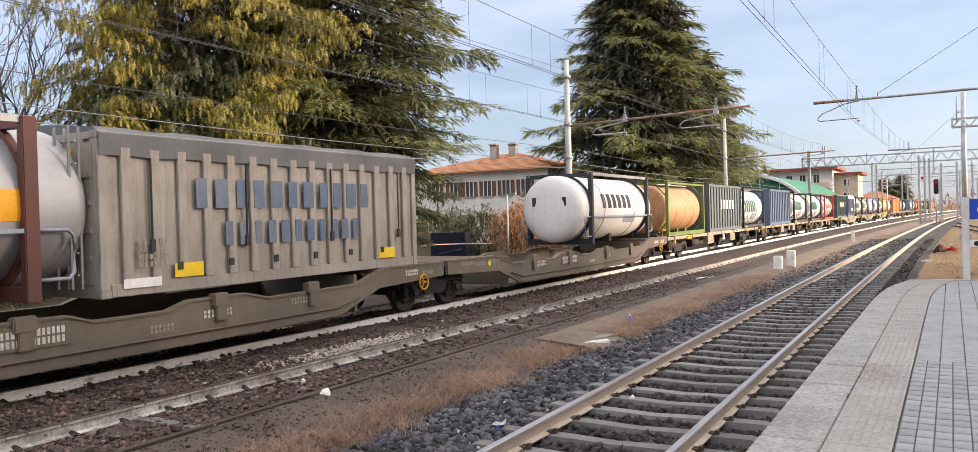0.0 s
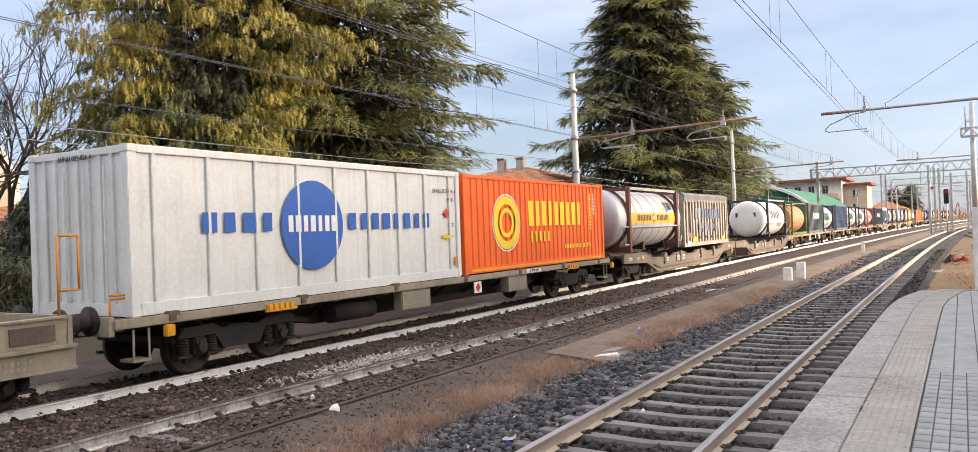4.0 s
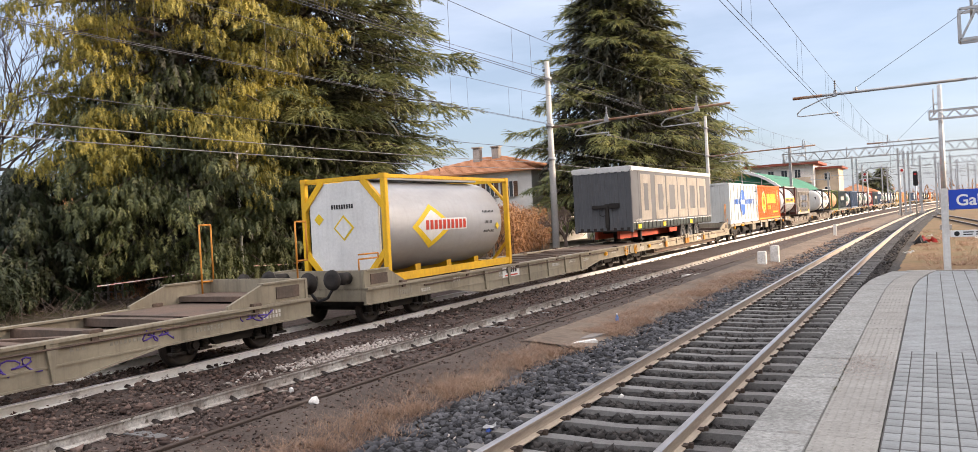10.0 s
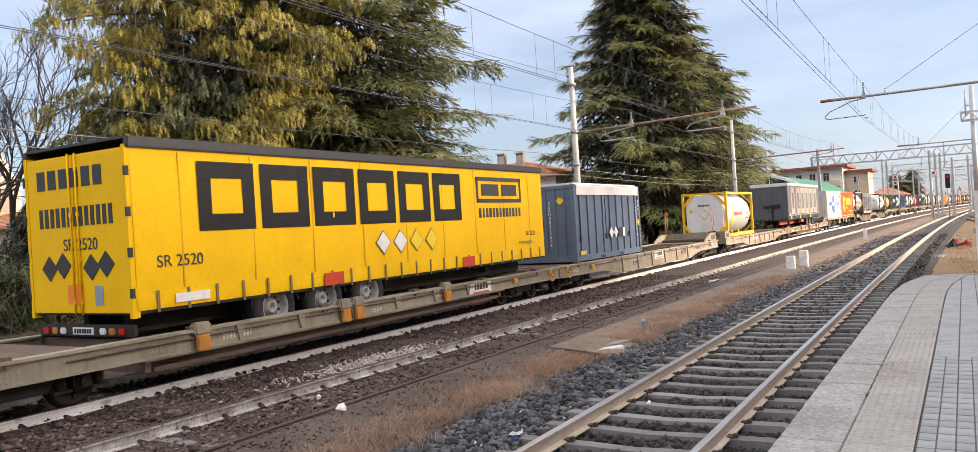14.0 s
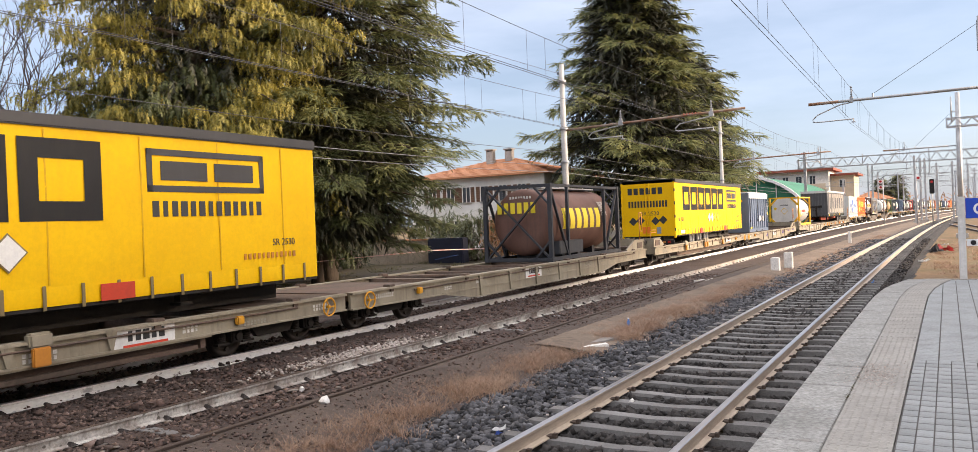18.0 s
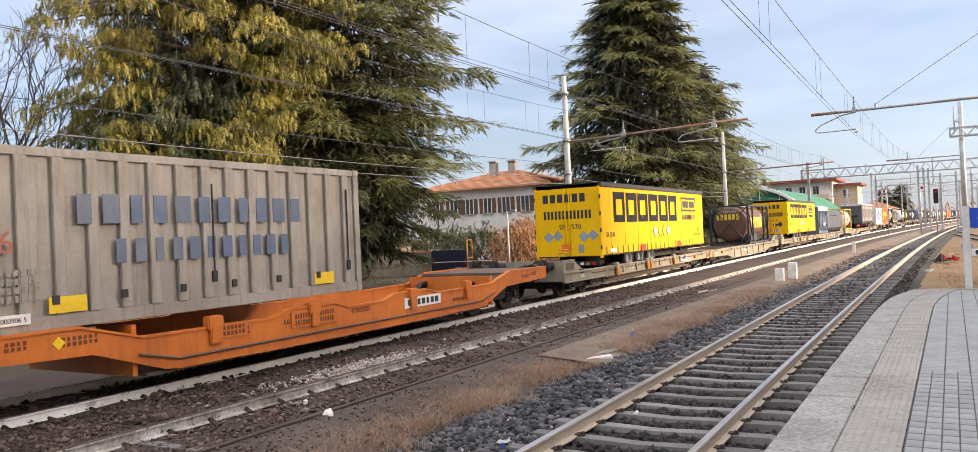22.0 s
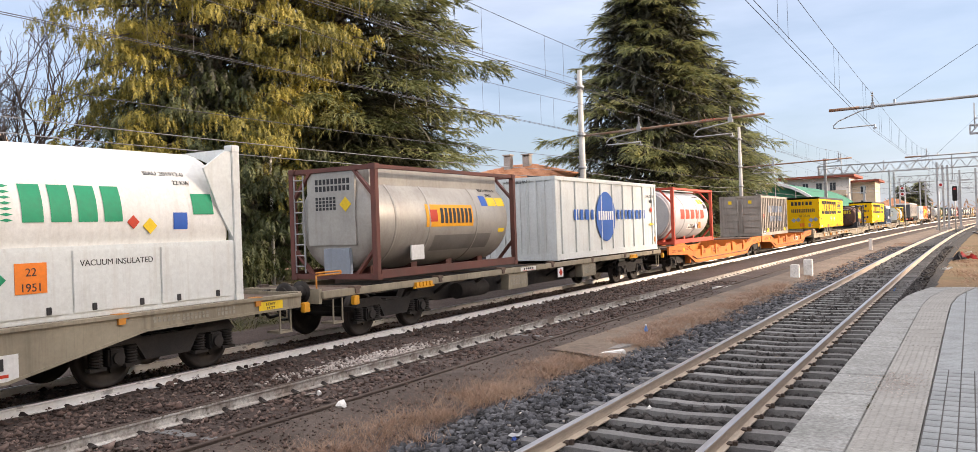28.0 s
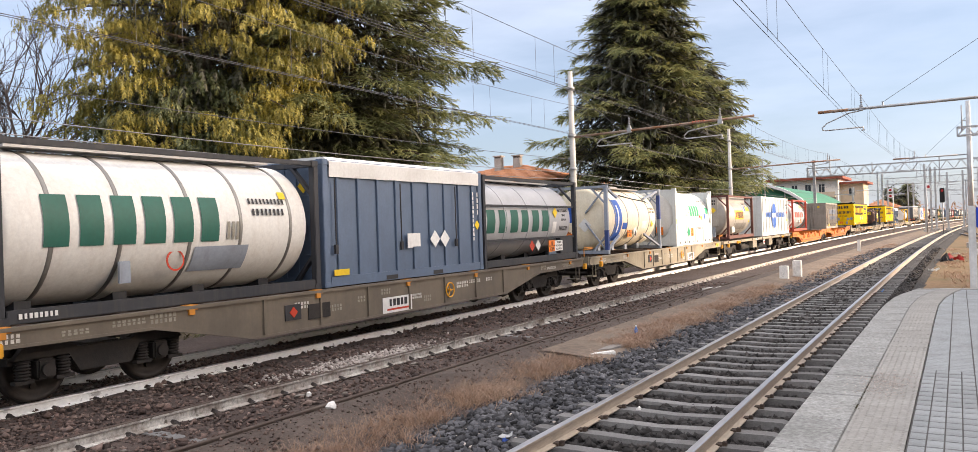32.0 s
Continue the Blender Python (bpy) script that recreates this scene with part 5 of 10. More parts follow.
def right_mast(x, y, top, z_arm, tip, wx, t0, tz0, tz1, reach, label, height_truss=True):
    m = thing("catenary_mast", label, "mast", "masts of the overhead line")
    bm = bmesh.new()
    rod(bm, (x, y, -0.45), (x, y, top), 0.21, 16, 0.15)
    part("shaft", bm, M_GALV, m, "smooth grey steel shaft")
    bm = a_box(x - 0.4, x + 0.4, y - 0.4, y + 0.4, -0.46, -0.1, 0.02)
    part("footing", bm, M_CONCRETE, m)
    bm = bmesh.new()
    rod(bm, (x - 0.42, y, tz1 - 0.3), (x - 0.42, y, top - 0.3), 0.05, 8)
    rod(bm, (x - 0.42, y, tz1 + 0.5), (x, y, tz1 + 0.5), 0.04, 8)
    part("riser", bm, M_GALV, m)
    bm = bmesh.new()
    truss(bm, t0, reach, y, tz0, tz1, 0.35, int((reach - t0) / 1.05))
    part("cross_truss", bm, M_GALV, m, "welded lattice beam")
    bm = bmesh.new()
    rod(bm, (tip, y, z_arm - 0.02), (x - 0.7, y, z_arm), 0.055, 10)
    part("bracket_tube", bm, M_GALV, m)
    bm = bmesh.new()
    rod(bm, (tip, y, z_arm - 0.02), (tip + 1.1, y, z_arm - 0.014), 0.06, 10)
    part("tube_end", bm, M_ARMRUST, m, "rust-brown end of the tube")
    insulator((x - 0.7, y, z_arm), (x - 0.15, y, z_arm), 0.07, m, M_INSUL)
    insulator((wx, y, z_arm + 0.1), (wx, y, z_arm + 0.55), 0.05, m, M_INSUL, 5)
    bm = bmesh.new()
    box(bm, wx - 0.06, wx + 0.06, y - 0.06, y + 0.06, z_arm - 0.09, z_arm + 0.11)
    part("hanger_bracket", bm, M_GALV, m)
    bm = bmesh.new()
    rod(bm, (wx + 0.75, y, z_arm), (wx + 0.75, y, z_arm + 0.18), 0.035, 6)
    part("stay_lug", bm, M_GALV, m)
    bm = bmesh.new()
    rod(bm, (wx + 0.75, y, z_arm + 0.15), (x - 0.15, y, z_arm + 2.75), 0.009, 5)
    part("stay", bm, M_WIRE, m)
    registration(wx, y, z_arm - 0.03, 5.42, m)
    return m


right_mast(1.98, 33.9, 10.2, 6.27, -4.66, -3.1, 1.16, 7.65, 8.75, 22.0, "grey steel mast with a lattice beam and long tube")
right_mast(0.86, 69.0, 10.4, 6.45, -4.2, -2.75, 0.13, 7.86, 8.47, 22.0, "grey steel mast with a lattice cross beam past the platform")


def line_wires(name, label, pts, sup, droop=0.9, xo=0.0, extra=True):
    """Contact wire and messenger over supports: sup holds (x, y, z messenger, z contact)."""
    w = thing(name, label, "wire")
    ms, dr, along = bmesh.new(), bmesh.new(), []
    for (x0, y0, m0, c0), (x1, y1, m1, c1) in zip(sup, sup[1:]):
        n = 8
        M = sagging((x0, y0, m0), (x1, y1, m1), droop, 12)
        along += M
        for k in range(n):
            f = (k + 0.5) / n
            i = f * 12
            p = M[int(i)].lerp(M[int(i) + 1], i - int(i))
            c = Vector((x0 + (x1 - x0) * f, y0 + (y1 - y0) * f, c0 + (c1 - c0) * f))
            for off in (0.0, 0.9 if extra else 0.0):
                rod(dr, p + Vector((0, off, 0)), c + Vector((0, off, 0)), 0.004, 3, None, False)
    wire_along(ms, [p for i, p in enumerate(along) if i == 0 or (p - along[i - 1]).length > 0.01], 0.0065)
    for dx in ((-0.05, 0.05) if extra else (0.0,)):
        cw = bmesh.new()
        wire_along(cw, [(x + dx, y, c) for x, y, m, c in sup], 0.0065)
        part("contact_wire", cw, M_WIRE, w)
    part("messenger_wire", ms, M_WIRE, w)
    tagged(part("dropper_wire", dr, M_WIRE, w), kind="stuff")
    return w


S1 = [(-2.05, -28.0, 6.75, 5.36), (-3.1, 33.9, 6.72, 5.36), (-2.75, 69.0, 6.9, 5.42), (TRACK_1(100), 100, 6.9, 5.4), (TRACK_1(150), 150, 6.9, 5.4), (TRACK_1(200), 200, 6.9, 5.4), (TRACK_1(260), 260, 6.9, 5.4)]
line_wires("overhead_line", "overhead contact wires above the platform track with thin droppers", None, S1, 0.4)
S2 = [(-7.6, -26, 6.5, 5.28), (-7.6, 3.0, 6.5, 5.28), (-7.77, 31.0, 6.5, 5.28), (-7.6, 59.0, 6.5, 5.28), (TRACK_2(100), 100, 6.5, 5.3), (TRACK_2(150), 150, 6.5, 5.3), (TRACK_2(210), 210, 6.5, 5.3)]
line_wires("overhead_line", "overhead contact wires above the middle track", None, S2, 0.35)
S3 = [(-11.3, -26, 6.5, 5.28), (-11.3, 3.0, 6.5, 5.28), (-11.45, 31.0, 6.5, 5.28), (-11.9, 59.0, 6.5, 5.28), (TRAIN_LINE(100), 100, 6.5, 5.3), (TRAIN_LINE(150), 150, 6.5, 5.3), (TRAIN_LINE(210), 210, 6.5, 5.3)]
line_wires("overhead_line", "overhead contact wires above the freight train", None, S3, 0.35)
feed = thing("feeder_cables", "bare feeder cables strung along the mast side", "wire")
for z in (8.3, 4.95, 4.38, 4.1):
    bm = bmesh.new()
    run = []
    for y0, y1 in ((-26, 3), (3, 31), (31, 59), (59, 100)):
        run += sagging((-14.16, y0, z), (-14.16, y1, z), 0.16)[0 if y0 < 0 else 1:]
    wire_along(bm, run, 0.008 if z > 4.5 else 0.010)
    part("cable", bm, M_WIRE if z > 4.5 else M_CABLE, feed)
for y in (3.0, 31.0, 59.0):
    for z in (8.3, 4.95, 4.38, 4.1):
        bm = bmesh.new()
        rod(bm, (-14.16, y, z - 0.06), (-14.16, y, z + 0.06), 0.05, 8)
        part("cable_insulator", bm, M_INSUL, feed)


def gantry(y, x0, x1, z0, z1, leg_top, label, drops=()):
    g = thing("gantry", label, "gantry", "gantries across the yard")
    bm = bmesh.new()
    truss(bm, x0 - 0.7, x1, y, z0, z1, 0.35, int((x1 - x0) / 1.3))
    part("lattice_beam", bm, M_GALV, g)
    for x in (x0, x1 - 0.5):
        bm = bmesh.new()
        bar(bm, (x, y, -0.46), (x, y, leg_top), 0.26, 0.3)
        part("leg", bm, M_GALV, g)
    for x, zt, zb in drops:
        bm = bmesh.new()
        bar(bm, (x, y - 0.45, zb), (x, y - 0.45, zt), 0.10)
        part("drop_post", bm, M_GALV, g)
    return g


gantry(100, -14.4, 16.0, 6.95, 7.95, 8.9, "long lattice gantry carrying wires across the yard", ((-12.6, 9.3, 7.0), (-8.2, 8.2, 6.9), (-1.6, 8.3, 5.6)))
gantry(158, -11.5, 24.0, 7.6, 8.7, 9.6, "lattice gantry further down the yard", ((-6, 9.6, 6.5), (3, 9.6, 6.5), (9, 9.6, 6.0)))
gantry(214, -9.0, 30.0, 7.7, 8.9, 9.8, "lattice gantry far down the yard", ((2, 10, 6.5), (9, 10, 6.5)))
gantry(275, -3.0, 46.0, 7.7, 9.0, 10.0, "lattice gantry near the end of the yard", ((8, 10, 6.5), (18, 10, 6.5)))


def yard_mast(x, y, top, arms, label):
    m = thing("yard_mast", label, "mast", "masts of the yard")
    bm = bmesh.new()
    bar(bm, (x, y, -0.46), (x, y, top), 0.2, 0.24)
    part("shaft", bm, M_GALV, m)
    part("footing", a_box(x - 0.35, x + 0.35, y - 0.35, y + 0.35, -0.46, 0.15, 0.02), M_CONCRETE, m)
    for z, dx in arms:
        bm = bmesh.new()
        rod(bm, (x, y, z), (x + dx, y, z + 0.1), 0.05, 6)
        rod(bm, (x, y, z + 1.1), (x + dx * 0.8, y, z + 0.1), 0.02, 5)
        part("bracket_arm", bm, M_GALV, m)
    return m


for x, y, top, arms in ((-3.6, 118, 8.6, ((6.2, -3.0),)), (-3.05, 121, 8.4, ()), (-2.6, 126, 8.6, ((6.3, 2.6),)), (-1.2, 128, 7.9, ()), (0.7, 131, 8.2, ((6.2, 3.0),)),
                        (-10.9, 141, 9.2, ((6.2, -3.2),)), (-11.6, 172, 9.0, ((6.2, 3.2),)), (-8.8, 186, 9.2, ((6.3, -3.2),)), (-12.4, 120, 6.2, ((5.2, -2.4),)),
                        (3.0, 152, 8.6, ((6.3, 3.0),)), (4.6, 178, 8.8, ((6.3, -3.0),)), (7.0, 196, 8.8, ((6.3, 3.0),)), (9.5, 226, 9.0, ((6.4, 3.0),)), (6.0, 248, 9.0, ((6.4, -3.0),)),
                        (5.2, 112, 8.6, ((6.3, 3.0),)), (8.0, 134, 8.6, ((6.3, -3.0),)), (13.0, 236, 9.0, ()), (1.5, 190, 9.0, ((6.4, 2.5),)), (11.5, 168, 9, ((6.3, 2.5),))):
    yard_mast(x, y, top, arms, "slim grey steel mast standing in the yard")


def signal_post(x, y, top, heads, label):
    s = thing("railway_signal", label, "signal")
    bm = bmesh.new()
    rod(bm, (x, y, -0.46), (x, y, top), 0.07, 8)
    part("post", bm, M_GALV, s)
    for dx, z, kind in heads:
        if kind == "lamps":
            body = part("signal_head", a_box(x + dx - 0.24, x + dx + 0.24, y - 0.25, y - 0.09, z - 0.8, z + 0.8, 0.05), M_BLACK, s, "black signal head")
            for k in (-0.5, 0.0, 0.5):
                bm = bmesh.new()
                rod(bm, (x + dx, y - 0.33, z + k), (x + dx, y - 0.252, z + k), 0.14, 12)
                part("lens", bm, M_SIGRED if k > 0.3 else M_BLACK, body)
        else:
            bm = bmesh.new()
            rod(bm, (x + dx, y - 0.16, z), (x + dx, y - 0.08, z), 0.27, 16)
            body = part("disc", bm, M_SIGNWHITE, s, "white disc with a red centre")
            bm = bmesh.new()
            rod(bm, (x + dx, y - 0.19, z), (x + dx, y - 0.162, z), 0.17, 16)
            part("disc_centre", bm, M_SIGRED, body)
    bm = bmesh.new()
    for dx, z, kind in heads:
        rod(bm, (x, y - 0.1, z - 0.3), (x + dx, y - 0.1, z - 0.3), 0.03, 6)
    part("bracket", bm, M_GALV, s)
    return s


signal_post(-1.45, 100.9, 5.0, ((0.0, 4.15, "lamps"),), "black three-lamp railway signal on a grey post")
signal_post(-7.6, 122.0, 6.0, ((-0.3, 5.6, "disc"), (-0.3, 4.8, "disc")), "signal post with round red and white discs")
signal_post(-3.3, 112.0, 6.0, ((0.25, 5.5, "disc"),), "signal post with one round red and white disc")

# station sign past the platform
sign = thing("station_sign", "blue station sign with white letters on a white post", "sign")
part("post", a_box(0.18, 0.325, 20.38, 20.52, -0.46, 2.24, 0.008), M_POSTWHITE, sign, "white painted square post")
part("post", a_box(3.3, 3.445, 20.38, 20.52, -0.46, 2.24, 0.008), M_POSTWHITE, sign)
part("board", a_box(0.335, 3.29, 20.40, 20.46, 1.76, 2.2, 0.006), M_SIGNBLUE, sign, "dark blue board")
part("notice_strip", a_box(0.335, 3.29, 20.41, 20.44, 1.15, 1.30, 0.004), M_SIGNWHITE, sign, "white notice strip")


def lettering(body, x, z, size, y, material, parent):
    cu = bpy.data.curves.new("lettering", "FONT")
    cu.body, cu.size, cu.extrude, cu.offset = body, size, 0.002, size * 0.018
    ob = new("lettering", cu)
    ob.data.materials.append(material)
    ob.parent = parent
    ob.matrix_basis = pose(x, y, z, 90, 0, 0)
    return ob


lettering("Gall", 0.47, 1.85, 0.34, 20.396, M_SIGNWHITE, sign)
bm = bmesh.new()
rod(bm, (0.46, 20.405, 1.225), (0.46, 20.409, 1.225), 0.055, 16)
rod(bm, (0.46, 20.400, 1.225), (0.46, 20.4045, 1.225), 0.02, 6)
part("symbol", bm, M_BLACK, sign, "black round prohibition symbol")
bm = bmesh.new()
for k, z in enumerate((1.255, 1.205)):
    for j in range(5):
        box(bm, 0.58 + 0.24 * j, 0.78 + 0.24 * j - 0.02 * k, 20.406, 20.409, z - 0.012, z + 0.012)
part("text_bars", bm, M_BLACK, sign)

# small things between the tracks
GR = -0.36
for x, y, h, w in ((-5.62, 31.0, 0.72, 0.15), (-5.42, 32.6, 0.84, 0.18)):
    b = tagged(part("marker_block", a_box(x - 0.15, x + 0.15, y - w, y + w, -0.46, GR + h, 0.02), M_STONEWHITE), "white painted concrete marker block", "marker")
p = thing("marker_post", "short white marker post on a concrete foot", "marker")
part("foot", a_box(-5.7, -5.3, 55.5, 55.9, -0.46, -0.2, 0.02), M_CONCRETE, p)
part("shaft", a_box(-5.6, -5.4, 55.6, 55.75, -0.2, 0.62, 0.02), M_STONEWHITE, p)


def flat_slab(name, outline, z0, z1, material, label, category):
    bm = slab(outline, z0, z1)
    bmesh.ops.bevel(bm, geom=[e for e in bm.edges if all(v.co.z > z1 - 0.001 for v in e.verts)], offset=0.015, segments=2, affect="EDGES")
    return tagged(part(name, bm, material), label, category)


M_PAD = surf("dirty_concrete", (0.27, 0.25, 0.23), (0.19, 0.17, 0.155), 0.95, scale=2.0, fine=16, amount=0.8, bump=0.4)
flat_slab("cable_cover", [(-7.05, 11.9), (-6.5, 12.0), (-5.4, 13.3), (-5.3, 14.0), (-6.0, 14.2), (-6.9, 13.2)], -0.46, -0.115, M_PAD, "worn concrete cable cover sunk in the ballast", "cover")
flat_slab("broken_slab", [(-5.70, 12.55), (-5.58, 12.5), (-5.22, 13.1), (-5.32, 13.25)], -0.46, -0.12, M_STONEWHITE, "broken strip of white concrete on the ballast", "slab")
flat_slab("broken_slab", [(-7.3, 26.0), (-6.9, 25.8), (-6.6, 26.6), (-6.9, 26.9)], -0.46, -0.075, M_STONEWHITE, "flat white slab lying between the tracks", "slab")


def stone_thing(x, y, z, s, material, label):
    v, f = STONES[int(abs(x * 10)) % 8]
    bm = bmesh.new()
    vs = [bm.verts.new(Vector(p) * s) for p in v]
    for a in f:
        bm.faces.new([vs[i] for i in a])
    bmesh.ops.subdivide_edges(bm, edges=bm.edges[:], cuts=1, smooth=0.6)
    ob = part("stone", bm, material)
    ob.location = (x, y, z)
    return tagged(ob, label, "stone")


stone_thing(-6.75, 7.5, -0.04, 0.085, M_STONEWHITE, "pale loose stone on the trodden path")
stone_thing(-8.0, 8.4, -0.19, 0.06, M_STONEWHITE, "small pale stone beside the rail")
stone_thing(-3.4, 9.2, -0.16, 0.05, M_STONEWHITE, "small pale stone on a sleeper")


def crumpled(name, x, y, z, s, col, label, seed, category="litter"):
    r = np.random.default_rng(seed)
    bm = bmesh.new()
    n = 5
    g = [[bm.verts.new((s * (i / (n - 1) - 0.5) + r.normal() * s * 0.08, s * 0.7 * (j / (n - 1) - 0.5) + r.normal() * s * 0.08, abs(r.normal()) * s * 0.28)) for j in range(n)] for i in range(n)]
    for i in range(n - 1):
        for j in range(n - 1):
            bm.faces.new((g[i][j], g[i + 1][j], g[i + 1][j + 1], g[i][j + 1]))
    bmesh.ops.solidify(bm, geom=bm.faces[:], thickness=0.003)
    ob = part(name, bm, surf("litter_" + str(seed), col, rough=0.5, amount=0.2))
    ob.matrix_basis = pose(x, y, z, 0, 0, seed * 37)
    return tagged(ob, label, category)


crumpled("paper_scrap", -4.24, 7.42, -0.15, 0.14, (0.75, 0.75, 0.75), "crumpled white paper scrap on the ballast", 1)
crumpled("plastic_scrap", -4.18, 7.30, -0.16, 0.07, (0.05, 0.12, 0.45), "crumpled blue plastic scrap on the ballast", 2)
crumpled("paper_scrap", -5.62, 9.86, -0.26, 0.13, (0.78, 0.78, 0.8), "crumpled white tissue on the ballast edge", 3)
crumpled("leaf", -6.0, 8.88, -0.22, 0.10, (0.55, 0.25, 0.02), "fallen yellow leaf on dry grass", 4, "leaf")
crumpled("cloth_rag", -0.25, 48.8, -0.42, 0.8, (0.5, 0.07, 0.06), "crumpled red rag lying on the dry field", 5, "rag")
crumpled("cloth_rag", -0.7, 47.6, -0.42, 0.7, (0.03, 0.03, 0.035), "crumpled black rag lying on the dry field", 6, "rag")
crumpled("plastic_scrap", -2.06, 26.5, -0.28, 0.28, (0.06, 0.25, 0.7), "crumpled bright blue plastic beside the rail", 7)
for k, (x, y) in enumerate(((0.9, 62.0), (-0.2, 57.0), (2.2, 52.0), (3.0, 66.0), (-1.0, 40.0))):
    crumpled("paper_scrap", x, y, -0.43, 0.35, (0.7, 0.7, 0.68), "pale paper litter on the dry field", 10 + k)
bottle = thing("plastic_bottle", "empty blue plastic bottle standing in the grass", "bottle")
bm = bmesh.new()
lathe(bm, [(0, 0.03), (0.02, 0.036), (0.15, 0.036), (0.19, 0.014), (0.21, 0.014)], 12, "z")
part("body", bm, surf("bottle_blue", (0.08, 0.2, 0.5), rough=0.25, amount=0.2), bottle)
bm = bmesh.new()
lathe(bm, [(0.21, 0.017), (0.235, 0.017)], 12, "z")
part("cap", bm, M_SIGNWHITE, bottle)
bottle.location = (-5.67, 15.35, -0.19)
track_r = thing("railway_track", "siding track curving across the far yard", "track", kind="structure")
SIDING = lambda y: 3.2 + (80 - y) * 0.075 + max(0, y - 80) ** 2 * 1.2e-4
for dx in (-0.75, 0.75):
    rail(SIDING, dx, -0.3, M_RAILRUST, M_RUN, track_r, "")
# ---- the train: paints and small helpers ----
def paint(name, c, alt=None, rough=0.5, streak=0.35, dirt=(0.10, 0.085, 0.065), amount=0.22, **k):
    return surf(name, c, alt or tuple(v * 0.85 for v in c), rough, scale=1.1, fine=16, amount=amount, bump=0.06, streak=streak, dirt=dirt, bump_scale=25, **k)


P_OLIVE = paint("olive_grey_paint", (0.16, 0.132, 0.10), (0.115, 0.096, 0.075), 0.6, 0.5)
P_GREYW = paint("wagon_grey_paint", (0.31, 0.272, 0.20), (0.22, 0.19, 0.138), 0.6, 0.6)
P_ORANGEW = paint("wagon_orange_paint", (0.60, 0.165, 0.022), (0.48, 0.125, 0.02), 0.5, 0.5, (0.16, 0.06, 0.025))
P_LOWER = surf("rust_brown_sill", (0.055, 0.036, 0.028), (0.08, 0.055, 0.042), 0.8, scale=1.5, fine=16, amount=0.5, bump=0.1)
P_DECK = surf("rusty_deck", (0.15, 0.10, 0.075), (0.095, 0.075, 0.06), 0.85, scale=1.0, fine=14, amount=0.6, bump=0.25)
P_BOGIE = surf("bogie_grime", (0.022, 0.020, 0.019), (0.04, 0.034, 0.030), 0.8, scale=2.5, fine=18, amount=0.6, bump=0.3)
P_WHEEL = surf("wheel_steel", (0.03, 0.026, 0.024), (0.06, 0.05, 0.043), 0.6, 0.4, scale=3, fine=20, amount=0.4)
P_BLACK = surf("black_rubber", (0.018, 0.018, 0.019), rough=0.7, amount=0.4, bump=0.15)
P_CASTING = surf("corner_casting", (0.11, 0.10, 0.09), rough=0.7, amount=0.5)
P_YELLOW = paint("yellow_fitting", (0.72, 0.34, 0.02), rough=0.5, streak=0.3)
P_ORANGEFIT = paint("orange_flap", (0.55, 0.22, 0.03), rough=0.6, streak=0.5)
P_MARK = surf("white_marking", (0.62, 0.60, 0.55), (0.42, 0.40, 0.36), 0.7, scale=6, fine=30, amount=0.5, bump=0)
P_MARKFAINT = surf("faded_marking", (0.30, 0.28, 0.23), (0.24, 0.22, 0.18), 0.7, scale=8, fine=30, amount=0.5, bump=0)
P_DARKMARK = surf("dark_marking", (0.035, 0.035, 0.038), rough=0.6, amount=0.3, bump=0)
P_PURPLE = paint("purple_spray", (0.09, 0.05, 0.32), streak=0.1)
P_ORDARK = paint("dark_print_on_orange", (0.16, 0.045, 0.012), streak=0.2)
P_RED = paint("red_marking", (0.55, 0.05, 0.02), streak=0.15)
P_HAZ = paint("hazard_orange", (0.85, 0.22, 0.02), streak=0.05)
P_SIGNYEL = paint("sign_yellow", (0.80, 0.55, 0.02), streak=0.15)
P_SIGNWHITE = paint("sign_white", (0.74, 0.74, 0.72), streak=0.15)
P_BLUE = paint("blue_marking", (0.02, 0.10, 0.42), streak=0.05)
P_SILVER = surf("brushed_steel_tank", (0.43, 0.435, 0.445), (0.34, 0.34, 0.35), 0.55, 0.45, scale=0.9, fine=9, amount=0.15, bump=0.04, streak=0.3, dirt=(0.28, 0.27, 0.26), stretch=(1, 0.35, 1))
P_GREYTANK = paint("grey_tank_paint", (0.42, 0.43, 0.45), (0.36, 0.37, 0.39), 0.4, 0.22, (0.25, 0.25, 0.25))
P_WARMTANK = paint("grey_beige_tank", (0.42, 0.40, 0.36), (0.34, 0.32, 0.29), 0.4, 0.4, (0.24, 0.21, 0.18), metal=0.35)
P_WHITETANK = paint("white_tank_paint", (0.72, 0.715, 0.68), (0.66, 0.645, 0.60), 0.42, 0.35, (0.45, 0.4, 0.33))
P_CREAMTANK = paint("cream_tank_paint", (0.74, 0.68, 0.54), (0.68, 0.60, 0.44), 0.45, 0.5, (0.45, 0.33, 0.2))
P_BROWNTANK = paint("brown_tank_paint", (0.115, 0.055, 0.04), (0.15, 0.08, 0.06), 0.6, 0.5, (0.06, 0.04, 0.035))
P_TANTANK = paint("tan_tank_paint", (0.45, 0.25, 0.12), (0.36, 0.19, 0.09), 0.5, 0.4)
P_FRYEL = paint("yellow_frame_paint", (0.80, 0.47, 0.015), (0.68, 0.38, 0.02), 0.5, 0.35, (0.25, 0.13, 0.04))
